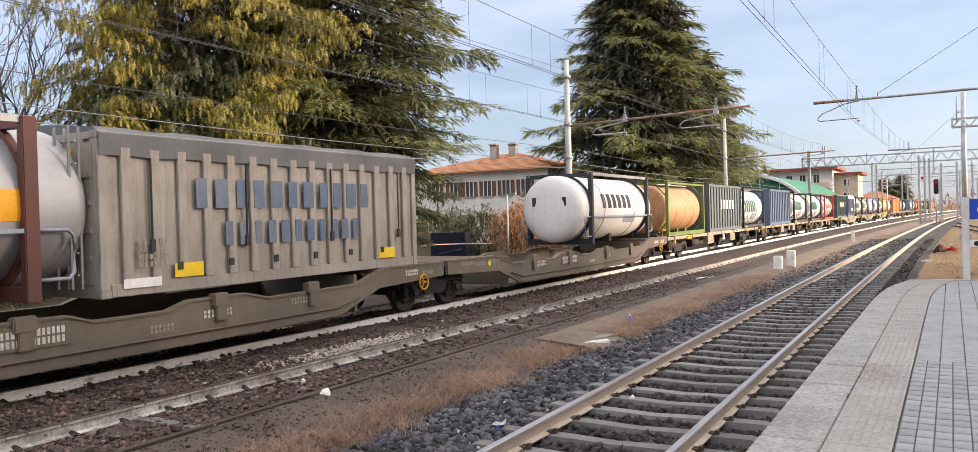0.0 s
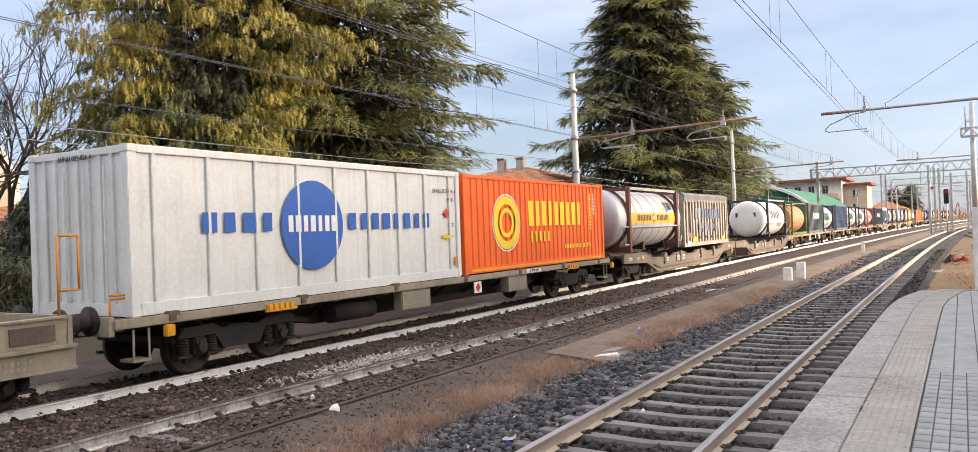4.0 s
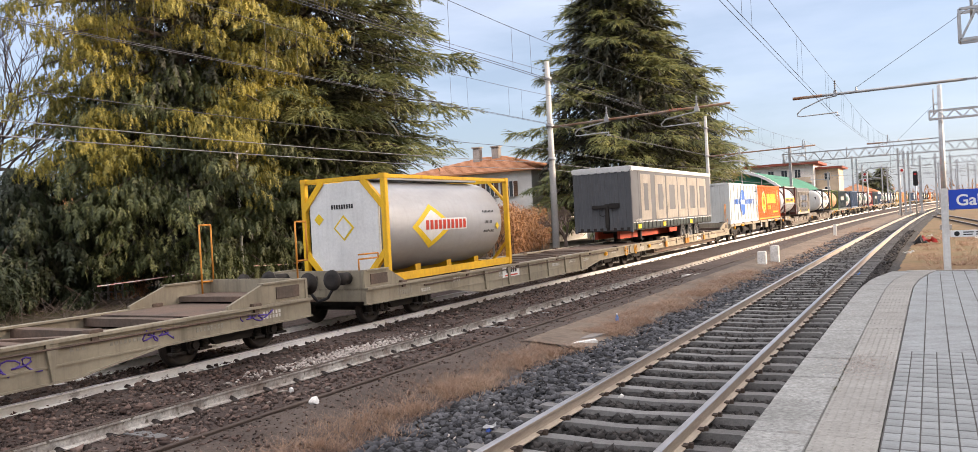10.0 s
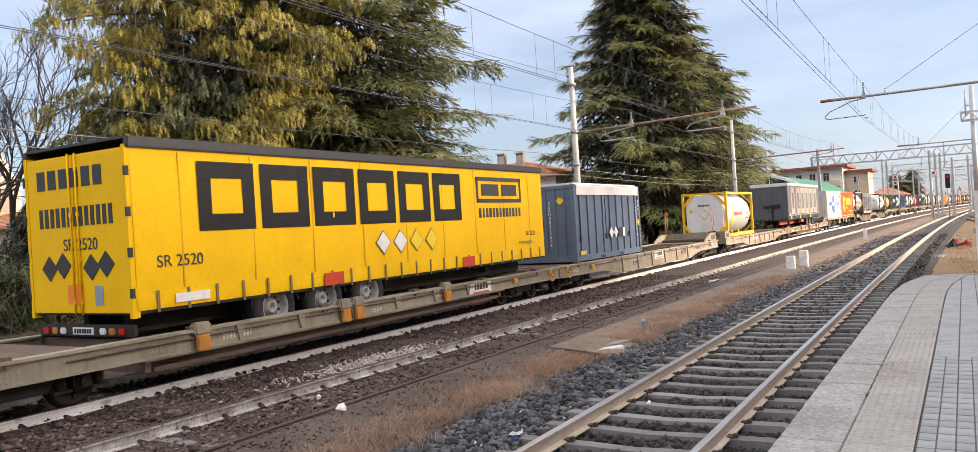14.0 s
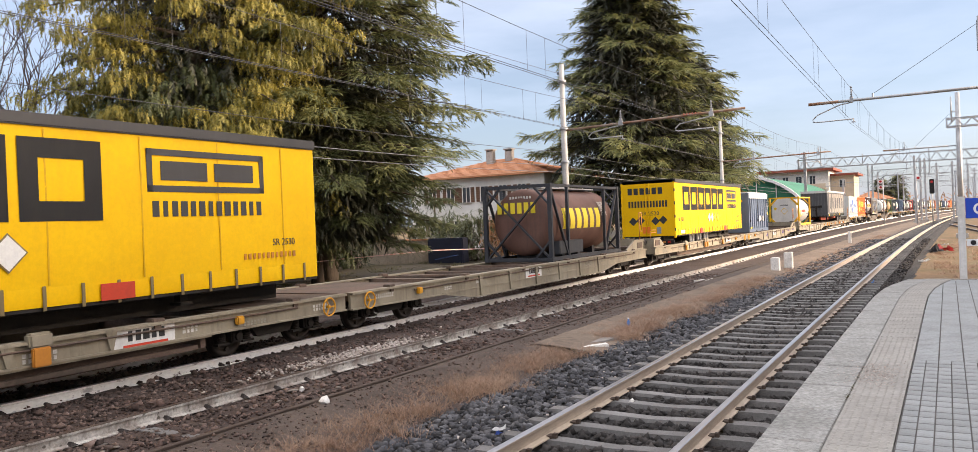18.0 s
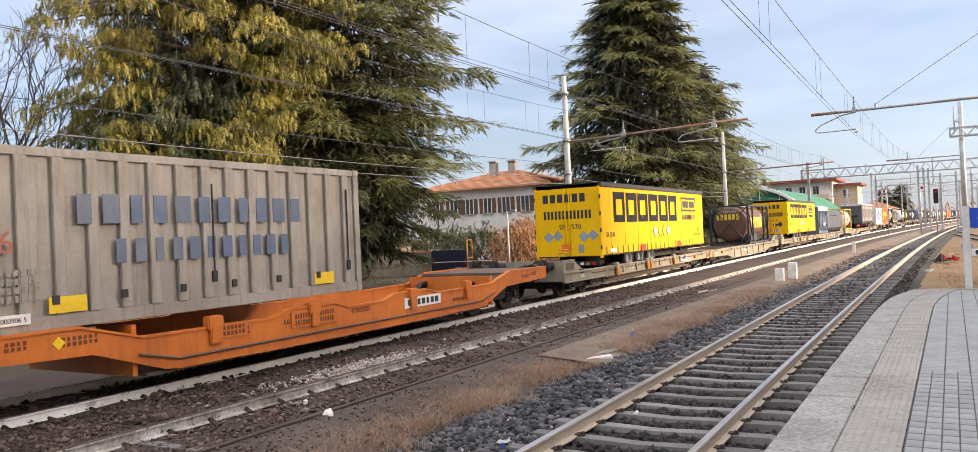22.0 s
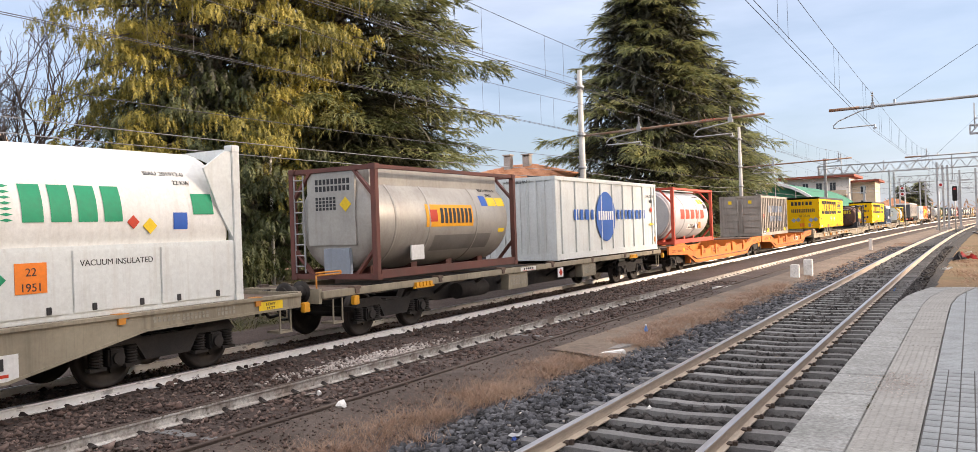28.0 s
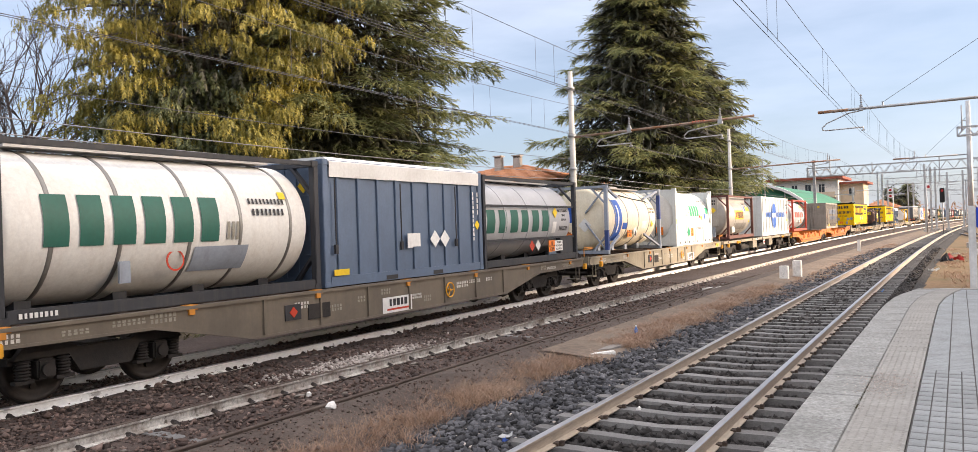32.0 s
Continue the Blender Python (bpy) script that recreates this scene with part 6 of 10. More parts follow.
P_FRRED = paint("red_frame_paint", (0.52, 0.075, 0.04), (0.42, 0.06, 0.035), 0.5, 0.3)
P_FRBROWN = paint("brown_frame_paint", (0.14, 0.05, 0.038), (0.10, 0.042, 0.034), 0.6, 0.3)
P_FRBLACK = paint("black_frame_paint", (0.022, 0.025, 0.032), (0.035, 0.037, 0.042), 0.55, 0.3)
P_FRGREY = paint("grey_frame_paint", (0.30, 0.34, 0.40), (0.24, 0.27, 0.31), 0.5, 0.3)
P_FRGREEN = paint("green_frame_paint", (0.13, 0.19, 0.04), (0.10, 0.15, 0.035), 0.5, 0.3)
P_FRBLUE = paint("blue_frame_paint", (0.03, 0.06, 0.20), streak=0.2)
P_STRAP = surf("cladding_band", (0.30, 0.29, 0.27), rough=0.45, metal=0.6, amount=0.3, bump=0)
P_ORANGEBOX = paint("container_orange_red", (0.82, 0.145, 0.02), (0.75, 0.125, 0.02), 0.5, 0.18, (0.35, 0.07, 0.03))
P_WHITEBOX = paint("container_white", (0.64, 0.67, 0.655), (0.58, 0.60, 0.585), 0.5, 0.45, (0.42, 0.39, 0.34))
P_GREYBOX = paint("container_dirty_grey", (0.34, 0.31, 0.27), (0.25, 0.225, 0.195), 0.7, 0.7, (0.12, 0.105, 0.09))
P_BLUEBOX = paint("container_slate_blue", (0.105, 0.15, 0.225), (0.088, 0.126, 0.19), 0.5, 0.2, (0.06, 0.075, 0.095))
P_DARKBOX = paint("container_dark_grey", (0.10, 0.13, 0.14), (0.075, 0.095, 0.10), 0.6, 0.4)
P_TARPGREY = paint("grey_tarpaulin", (0.13, 0.135, 0.14), (0.09, 0.095, 0.10), 0.7, 0.4)
P_TARPWHITE = paint("white_tarpaulin", (0.66, 0.67, 0.66), (0.58, 0.58, 0.57), 0.6, 0.25, (0.4, 0.38, 0.34))
P_CURTAIN = paint("dark_grey_curtain", (0.105, 0.11, 0.12), (0.088, 0.092, 0.10), 0.55, 0.2)
P_SKIRT = paint("dark_green_skirt", (0.022, 0.035, 0.033), rough=0.5, streak=0.25)
P_PALELET = surf("faded_lettering", (0.60, 0.56, 0.50), (0.50, 0.46, 0.41), 0.7, scale=1.5, fine=12, amount=0.4, bump=0, streak=0.6, dirt=(0.25, 0.22, 0.19))
P_STYEL = paint("yellow_curtain", (0.84, 0.50, 0.0), (0.79, 0.455, 0.0), 0.6, 0.13, (0.5, 0.27, 0.02), amount=0.15, spec=0.2)
P_STDARK = paint("charcoal_lettering", (0.035, 0.036, 0.04), streak=0.12)
P_ALU = surf("aluminium_edge", (0.36, 0.36, 0.36), rough=0.5, metal=0.5, amount=0.2, bump=0)
P_RINGREEN = paint("green_lettering", (0.02, 0.115, 0.085), streak=0.1)
P_SIGREEN = paint("bright_green_lettering", (0.0, 0.28, 0.13), streak=0.1)
P_BLUELET = paint("faded_blue_lettering", (0.085, 0.125, 0.20), (0.16, 0.18, 0.21), streak=0.6)
P_BRBLUE = paint("blue_lettering", (0.025, 0.115, 0.42), streak=0.05)
P_YELLET = paint("yellow_lettering", (0.80, 0.62, 0.03), streak=0.2)
P_ORSTRIPE = paint("amber_stripe", (0.82, 0.37, 0.015), streak=0.15)
P_KOGEL = paint("trailer_red_chassis", (0.42, 0.06, 0.025), streak=0.3)
P_REDSPRAY = paint("faded_red_spray", (0.36, 0.10, 0.075), streak=0.6)
P_CURTSEAM = paint("yellow_curtain_seam", (0.66, 0.37, 0.0), rough=0.6, streak=0.2)
P_GREYSEAM = paint("grey_curtain_seam", (0.075, 0.078, 0.085), rough=0.6, streak=0.2)
P_LAMP = paint("lamp_red", (0.5, 0.02, 0.01), rough=0.25, streak=0)
CACHE = {}
WHEELS = []   # (wheelset, place on its bogie, radius)


def shared(key, make, material):
    """Mesh data made once, for parts that repeat."""
    if key not in CACHE:
        bm = make()
        me = bpy.data.meshes.new(key)
        bm.to_mesh(me)
        bm.free()
        me.materials.append(material)
        CACHE[key] = me
    return CACHE[key]


def plate(parent, name, y0, y1, z0, z1, x, material, th=0.006, label=""):
    """A flat mark or plate on a side that faces +x."""
    return part(name, a_box(x, x + th, y0, y1, z0, z1), material, parent, label)


def end_plate(parent, name, x0, x1, z0, z1, y, material, th=0.006, label=""):
    """A flat mark on an end that faces -y."""
    return part(name, a_box(x0, x1, y - th, y, z0, z1), material, parent, label)


def bars(parent, name, y0, y1, z0, z1, x, n, material, fill=0.66, th=0.006, label="", rows=1):
    """A word as a row of plain upright bars on a +x side."""
    w = (y1 - y0) / n
    h = (z1 - z0) / rows
    if rows == 1 and h > 0.25:
        for i in range(n):
            f = fill * (0.78 + 0.4 * ((i * 7 + n) % 5) / 4)
            part("letter_bar", a_box(x, x + th, y0 + w * (i + 0.5 - f / 2), y0 + w * (i + 0.5 + f / 2), z0, z1), material, parent)
        return None
    bm = bmesh.new()
    for r in range(rows):
        for i in range(n):
            f = fill * (0.78 + 0.4 * ((i * 7 + r * 3 + n) % 5) / 4)
            box(bm, x, x + th, y0 + w * (i + 0.5 - f / 2), y0 + w * (i + 0.5 + f / 2), z0 + h * r + 0.12 * h * (rows > 1), z0 + h * (r + 1) - 0.12 * h * (rows > 1))
    return tagged(part(name, bm, material, parent, label), kind="stuff")


def end_bars(parent, name, x0, x1, z0, z1, y, n, material, fill=0.66, th=0.006, rows=1):
    bm = bmesh.new()
    w = (x1 - x0) / n
    h = (z1 - z0) / rows
    for r in range(rows):
        for i in range(n):
            box(bm, x0 + w * (i + 0.5 - fill / 2), x0 + w * (i + 0.5 + fill / 2), y - th, y, z0 + h * r + 0.12 * h * (rows > 1), z0 + h * (r + 1) - 0.12 * h * (rows > 1))
    return tagged(part(name, bm, material, parent), kind="stuff")


def ring_block(parent, y0, y1, z0, z1, x, stroke, material, label=""):
    """A large letter's place as a plain hollow block."""
    bm = bmesh.new()
    o = [bm.verts.new((x + 0.004, y, z)) for y, z in ((y0, z0), (y1, z0), (y1, z1), (y0, z1))]
    i = [bm.verts.new((x + 0.004, y, z)) for y, z in ((y0 + stroke, z0 + stroke), (y1 - stroke, z0 + stroke), (y1 - stroke, z1 - stroke), (y0 + stroke, z1 - stroke))]
    for a in range(4):
        b = (a + 1) % 4
        bm.faces.new((o[a], o[b], i[b], i[a]))
    bmesh.ops.solidify(bm, geom=bm.faces[:], thickness=0.003)
    return part("letter_block", bm, material, parent, label)


def diamond(parent, name, y, z, s, x, material, th=0.012, end=False):
    bm = bmesh.new()
    if end:
        c = [(y, z - s), (y + s, z), (y, z + s), (y - s, z)]
        a = [bm.verts.new((p, x, q)) for p, q in c]
        b = [bm.verts.new((p, x - th, q)) for p, q in c]
    else:
        c = [(y, z - s), (y + s, z), (y, z + s), (y - s, z)]
        a = [bm.verts.new((x, p, q)) for p, q in c]
        b = [bm.verts.new((x + th, p, q)) for p, q in c]
    for i in range(4):
        j = (i + 1) % 4
        bm.faces.new((a[i], a[j], b[j], b[i]))
    bm.faces.new(b)
    bmesh.ops.recalc_face_normals(bm, faces=bm.faces[:])
    return part(name, bm, material, parent)


def disc(parent, name, y, z, r, x, material, th=0.008, inner=0.0, seg=40):
    bm = bmesh.new()
    o = [(math.cos(2 * math.pi * i / seg), math.sin(2 * math.pi * i / seg)) for i in range(seg)]
    a = [bm.verts.new((x + th, y + r * c, z + r * s)) for c, s in o]
    b0 = [bm.verts.new((x, y + r * c, z + r * s)) for c, s in o]
    for i in range(seg):
        j = (i + 1) % seg
        bm.faces.new((a[i], a[j], b0[j], b0[i]))
    if inner:
        c0 = [bm.verts.new((x + th, y + inner * c, z + inner * s)) for c, s in o]
        for i in range(seg):
            j = (i + 1) % seg
            bm.faces.new((a[i], a[j], c0[j], c0[i]))
    else:
        bm.faces.new(a)
    bmesh.ops.recalc_face_normals(bm, faces=bm.faces[:])
    return part(name, bm, material, parent)


def text(parent, words, y, z, size, x, material, end=False, name="lettering"):
    """Readable words in the built-in font, flat on a +x side (or a -y end)."""
    cu = bpy.data.curves.new(name, "FONT")
    cu.body, cu.size, cu.extrude, cu.align_x = words, size, 0.002, "CENTER"
    tmp = bpy.data.objects.new("tmp", cu)
    me = bpy.data.meshes.new_from_object(tmp)
    bpy.data.objects.remove(tmp)
    me.materials.clear()
    me.materials.append(material)
    ob = new(name, me)
    ob.parent = parent
    ob.matrix_basis = (Matrix.Translation((y, x, z)) @ Euler((math.pi / 2, 0, 0)).to_matrix().to_4x4()) if end else \
        (Matrix.Translation((x, y, z)) @ Euler((math.pi / 2, 0, math.pi / 2)).to_matrix().to_4x4())
    return ob


def round_text(parent, words, y, z, size, R, cz, material):
    """Readable words wrapped round the +x side of a lying tank."""
    ob = text(parent, words, 0, 0, size, 0, material)
    a0 = math.asin(max(-1, min(1, (z - cz) / R)))
    for v in ob.data.vertices:
        a, r = a0 + v.co.y / R, R + 0.009 + v.co.z
        v.co = (r * math.cos(a), y + v.co.x, cz + r * math.sin(a))
    ob.matrix_basis = Matrix.Identity(4)
    return ob


def curved(parent, name, R, cz, y0, y1, z0, z1, material, lift=0.006, seg=8, label="", cut=None):
    """A mark laid round a lying tank: between heights z0 and z1 on its +x side."""
    bm = bmesh.new()
    a0, a1 = math.asin(max(-1, min(1, (z0 - cz) / R))), math.asin(max(-1, min(1, (z1 - cz) / R)))
    rows = []
    for i in range(seg + 1):
        a = a0 + (a1 - a0) * i / seg
        ya, yb = (y0, y1) if cut is None else cut(i / seg, y0, y1)
        rows.append([bm.verts.new(((R + lift) * math.cos(a), y, cz + (R + lift) * math.sin(a))) for y in (ya, yb)])
    for p, q in zip(rows, rows[1:]):
        if (p[0].co - p[1].co).length < 1e-5 and (q[0].co - q[1].co).length < 1e-5:
            continue
        bm.faces.new((p[0], p[1], q[1], q[0])).smooth = True
    bmesh.ops.remove_doubles(bm, verts=bm.verts[:], dist=1e-5)
    return part(name, bm, material, parent, label)


def curved_bars(parent, name, R, cz, y0, y1, z0, z1, n, material, fill=0.66):
    bm = bmesh.new()
    w = (y1 - y0) / n
    seg = 8
    a0, a1 = math.asin((z0 - cz) / R), math.asin((z1 - cz) / R)
    for k in range(n):
        ya, yb = y0 + w * (k + 0.5 - fill / 2), y0 + w * (k + 0.5 + fill / 2)
        rows = []
        for i in range(seg + 1):
            a = a0 + (a1 - a0) * i / seg
            rows.append([bm.verts.new(((R + 0.007) * math.cos(a), y, cz + (R + 0.007) * math.sin(a))) for y in (ya, yb)])
        for p, q in zip(rows, rows[1:]):
            bm.faces.new((p[0], p[1], q[1], q[0])).smooth = True
        if z1 - z0 > 0.2:
            part("letter_bar", bm, material, parent)
            bm = bmesh.new()
    if z1 - z0 > 0.2:
        bm.free()
        return None
    return tagged(part(name, bm, material, parent), kind="stuff")


# ---- bogies and wagons ----
def wheelset_bm(r):
    def make():
        bm = bmesh.new()
        for s in (-1, 1):
            x = s * 0.7535
            prof = [(-0.07, 0.09), (-0.07, 0.16), (-0.02, 0.18), (-0.015, r - 0.09), (-0.065, r - 0.07), (-0.065, r - 0.005), (0.0, r), (0.035, r + 0.005), (0.045, r + 0.028), (0.065, r + 0.02), (0.065, r - 0.08), (0.015, r - 0.09), (0.01, 0.18), (0.07, 0.15), (0.07, 0.09)]
            lathe(bm, [(x - s * a, b) for a, b in prof], 28, "x")
        rod(bm, (-0.98, 0, 0), (0.98, 0, 0), 0.08, 12)
        for k in range(4):
            a = math.pi / 2 * k
            for x in (-0.79, 0.79):
                rod(bm, (x - 0.02, 0.24 * math.cos(a), 0.24 * math.sin(a)), (x + 0.02, 0.24 * math.cos(a), 0.24 * math.sin(a)), 0.045, 8)
        return bm
    return make


def bogie_frame_bm(r, wb):
    def make():
        bm = bmesh.new()
        k = r / 0.46
        out = [(-wb / 2 - 0.42, 0.62 * k), (-wb / 2 - 0.30, 0.78 * k), (-wb / 2 + 0.30, 0.80 * k), (-0.42, 0.70 * k), (0.42, 0.70 * k), (wb / 2 - 0.30, 0.80 * k), (wb / 2 + 0.30, 0.78 * k), (wb / 2 + 0.42, 0.62 * k),
               (wb / 2 + 0.30, 0.62 * k), (wb / 2 - 0.34, 0.62 * k), (0.40, 0.36 * k), (-0.40, 0.36 * k), (-wb / 2 + 0.34, 0.62 * k), (-wb / 2 - 0.30, 0.62 * k)]
        for s in (-1, 1):
            prism(bm, out, s * 0.95, s * 1.05)
        box(bm, -0.98, 0.98, -0.25, 0.25, 0.45 * k, 0.72 * k)
        for y in (-wb / 2 - 0.4, wb / 2 + 0.4):
            box(bm, -0.95, 0.95, y - 0.05, y + 0.05, 0.55 * k, 0.65 * k)
        return bm
    return make


def axlebox_bm(r):
    def make():
        bm = bmesh.new()
        k = r / 0.46
        box(bm, -0.08, 0.1, -0.13, 0.13, r - 0.13 * k, r + 0.15 * k, 0.03)
        rod(bm, (0.1, 0, r), (0.15, 0, r), 0.09 * k, 12)
        for s in (-1, 1):
            box(bm, -0.06, 0.06, s * 0.28 - 0.13, s * 0.28 + 0.13, r - 0.16 * k, r - 0.11 * k)
        return bm
    return make


def spring_bm(r):
    def make():
        bm = bmesh.new()
        k = r / 0.46
        coil = []
        for i in range(6):
            z = r - 0.10 * k + i * 0.042 * k
            coil += [(z, 0.085 * k), (z + 0.012, 0.105 * k), (z + 0.024, 0.085 * k), (z + 0.033, 0.07 * k)]
        lathe(bm, coil, 12, "z")
        return bm
    return make


def bogie(parent, y, r=0.46, wb=1.8):
    key = "%.2f_%.1f" % (r, wb)
    b = piece("bogie", shared("bogie_frame" + key, bogie_frame_bm(r, wb), P_BOGIE), parent, pose(0, y, 0))
    b["label"] = "grimy black two-axle bogie"
    for sy in (-wb / 2, wb / 2):
        ws = piece("wheelset", shared("wheelset" + key, wheelset_bm(r), P_WHEEL), b, pose(0, sy, r))
        WHEELS.append((ws, sy, r))
        for s in (-1, 1):
            piece("axle_box", shared("axle_box" + key, axlebox_bm(r), P_BOGIE), b, pose(s * 1.0, sy, 0, 0, 0, 0 if s > 0 else 180))
        for d in (-0.28, 0.28):
            piece("spring", shared("spring" + key, spring_bm(r), P_BOGIE), b, pose(1.0, sy + d, 0))
    return b


def buffers(parent, y, way, z=1.06):
    for s in (-1, 1):
        bm = bmesh.new()
        lathe(bm, [(0, 0.13), (0.30 * way, 0.13), (0.30 * way, 0.095), (0.5 * way, 0.095), (0.5 * way, 0.22), (0.54 * way, 0.21), (0.56 * way, 0.12)], 18, "y", (s * 0.875, y, z))
        part("buffer", bm, P_BOGIE, parent, "black side buffer")
    bm = bmesh.new()
    bar(bm, (0, y, z - 0.02), (0, y + 0.42 * way, z - 0.06), 0.1, 0.14)
    rod(bm, (0, y + 0.38 * way, z), (0, y + 0.38 * way, z - 0.45), 0.04, 8)
    part("coupling_hook", bm, P_BOGIE, parent)
    bm = bmesh.new()
    pts = [(0.55, y + 0.05 * way, z - 0.15), (0.55, y + 0.3 * way, z - 0.4), (0.45, y + 0.5 * way, z - 0.45), (0.3, y + 0.6 * way, z - 0.2)]
    for p, q in zip(pts, pts[1:]):
        rod(bm, p, q, 0.03, 7)
    part("brake_hose", bm, P_BLACK, parent)


def handrail(parent, x, y, z, h=0.95, w=0.3, material=None):
    bm = bmesh.new()
    for p, q in (((x, y, z), (x, y, z + h)), ((x, y, z + h), (x, y + w, z + h)), ((x, y + w, z + h), (x, y + w, z + 0.35)), ((x, y + w, z + 0.35), (x, y, z + 0.35))):
        rod(bm, p, q, 0.018, 7)
    part("handrail", bm, material or P_ORANGEFIT, parent, "orange tube handrail")


def handwheel(parent, y, z, x=1.32, r=0.17):
    bm = bmesh.new()
    n = 20
    for i in range(n):
        a, b = 2 * math.pi * i / n, 2 * math.pi * (i + 1) / n
        rod(bm, (x, y + r * math.cos(a), z + r * math.sin(a)), (x, y + r * math.cos(b), z + r * math.sin(b)), 0.017, 6, None, False)
    for i in range(3):
        a = 2 * math.pi * i / 3
        rod(bm, (x, y, z), (x, y + r * math.cos(a), z + r * math.sin(a)), 0.013, 5)
    rod(bm, (x - 0.08, y, z), (x + 0.02, y, z), 0.03, 8)
    part("handwheel", bm, P_YELLOW, parent, "yellow spoked brake handwheel")


def sill_marks(parent, rr, y0, y1, z0, z1, x, n, logo=None, dark=False):
    """Small painted data panels, too small to read, as bars."""
    for i in range(n):
        y = y0 + (y1 - y0) * (i + rr.uniform(0.1, 0.7)) / n
        w, h = rr.uniform(0.25, 0.65), rr.uniform(0.08, 0.16)
        z = rr.uniform(z0, max(z0 + 0.01, z1 - h))
        bars(parent, "data_lettering", y, y + w, z, z + h, x, int(w * 14), P_ORDARK if dark else (P_MARKFAINT if rr.random() < 0.6 else P_MARK), 0.6, 0.004, rows=2)
    if logo is not None:
        pl = plate(parent, "logo_plate", logo, logo + 1.05, z0 - 0.06, z0 + 0.27, x, P_SIGNWHITE, 0.008)
        bars(pl, "logo_word", logo + 0.2, logo + 0.88, z0 + 0.08, z0 + 0.23, x + 0.008, 5, P_DARKMARK)
        plate(pl, "logo_stripe", logo + 0.15, logo + 0.92, z0 - 0.01, z0 + 0.03, x + 0.008, P_RED, 0.004)


def scribble(parent, y, z, w, h, seed):
    """A sprayed scrawl in purple, as one looping line."""
    r = np.random.default_rng(seed)
    a, b = r.uniform(0, 6, 2)
    bm = bmesh.new()
    n = 36
    tube(bm, [(1.343, y + w * (i / n - 0.5) + 0.13 * w * math.sin(i * 0.9 + a), z + h / 2 * math.sin(i * 0.62 + b) * (0.6 + 0.4 * math.cos(i * 0.37))) for i in range(n + 1)], 0.013, 5)
    return part("scrawl", bm, P_PURPLE, parent, "purple sprayed scrawl")


def locks(parent, ys, z, material):
    for y in ys:
        bm = a_box(1.18, 1.36, y - 0.11, y + 0.11, z - 0.05, z + 0.03, 0.012)
        box(bm, 1.30, 1.38, y - 0.09, y + 0.02, z - 0.12, z - 0.03)
        part("container_lock", bm, material, parent)
        bm = a_box(-1.36, -1.18, y - 0.11, y + 0.11, z - 0.05, z + 0.03, 0.012)
        part("container_lock", bm, material, parent)


def fold(bm, top, bottom, x, th):
    """A side sill from matching top and bottom lines of (y, z), with a rolled top edge."""
    prism(bm, top + bottom[::-1], x, x + th)


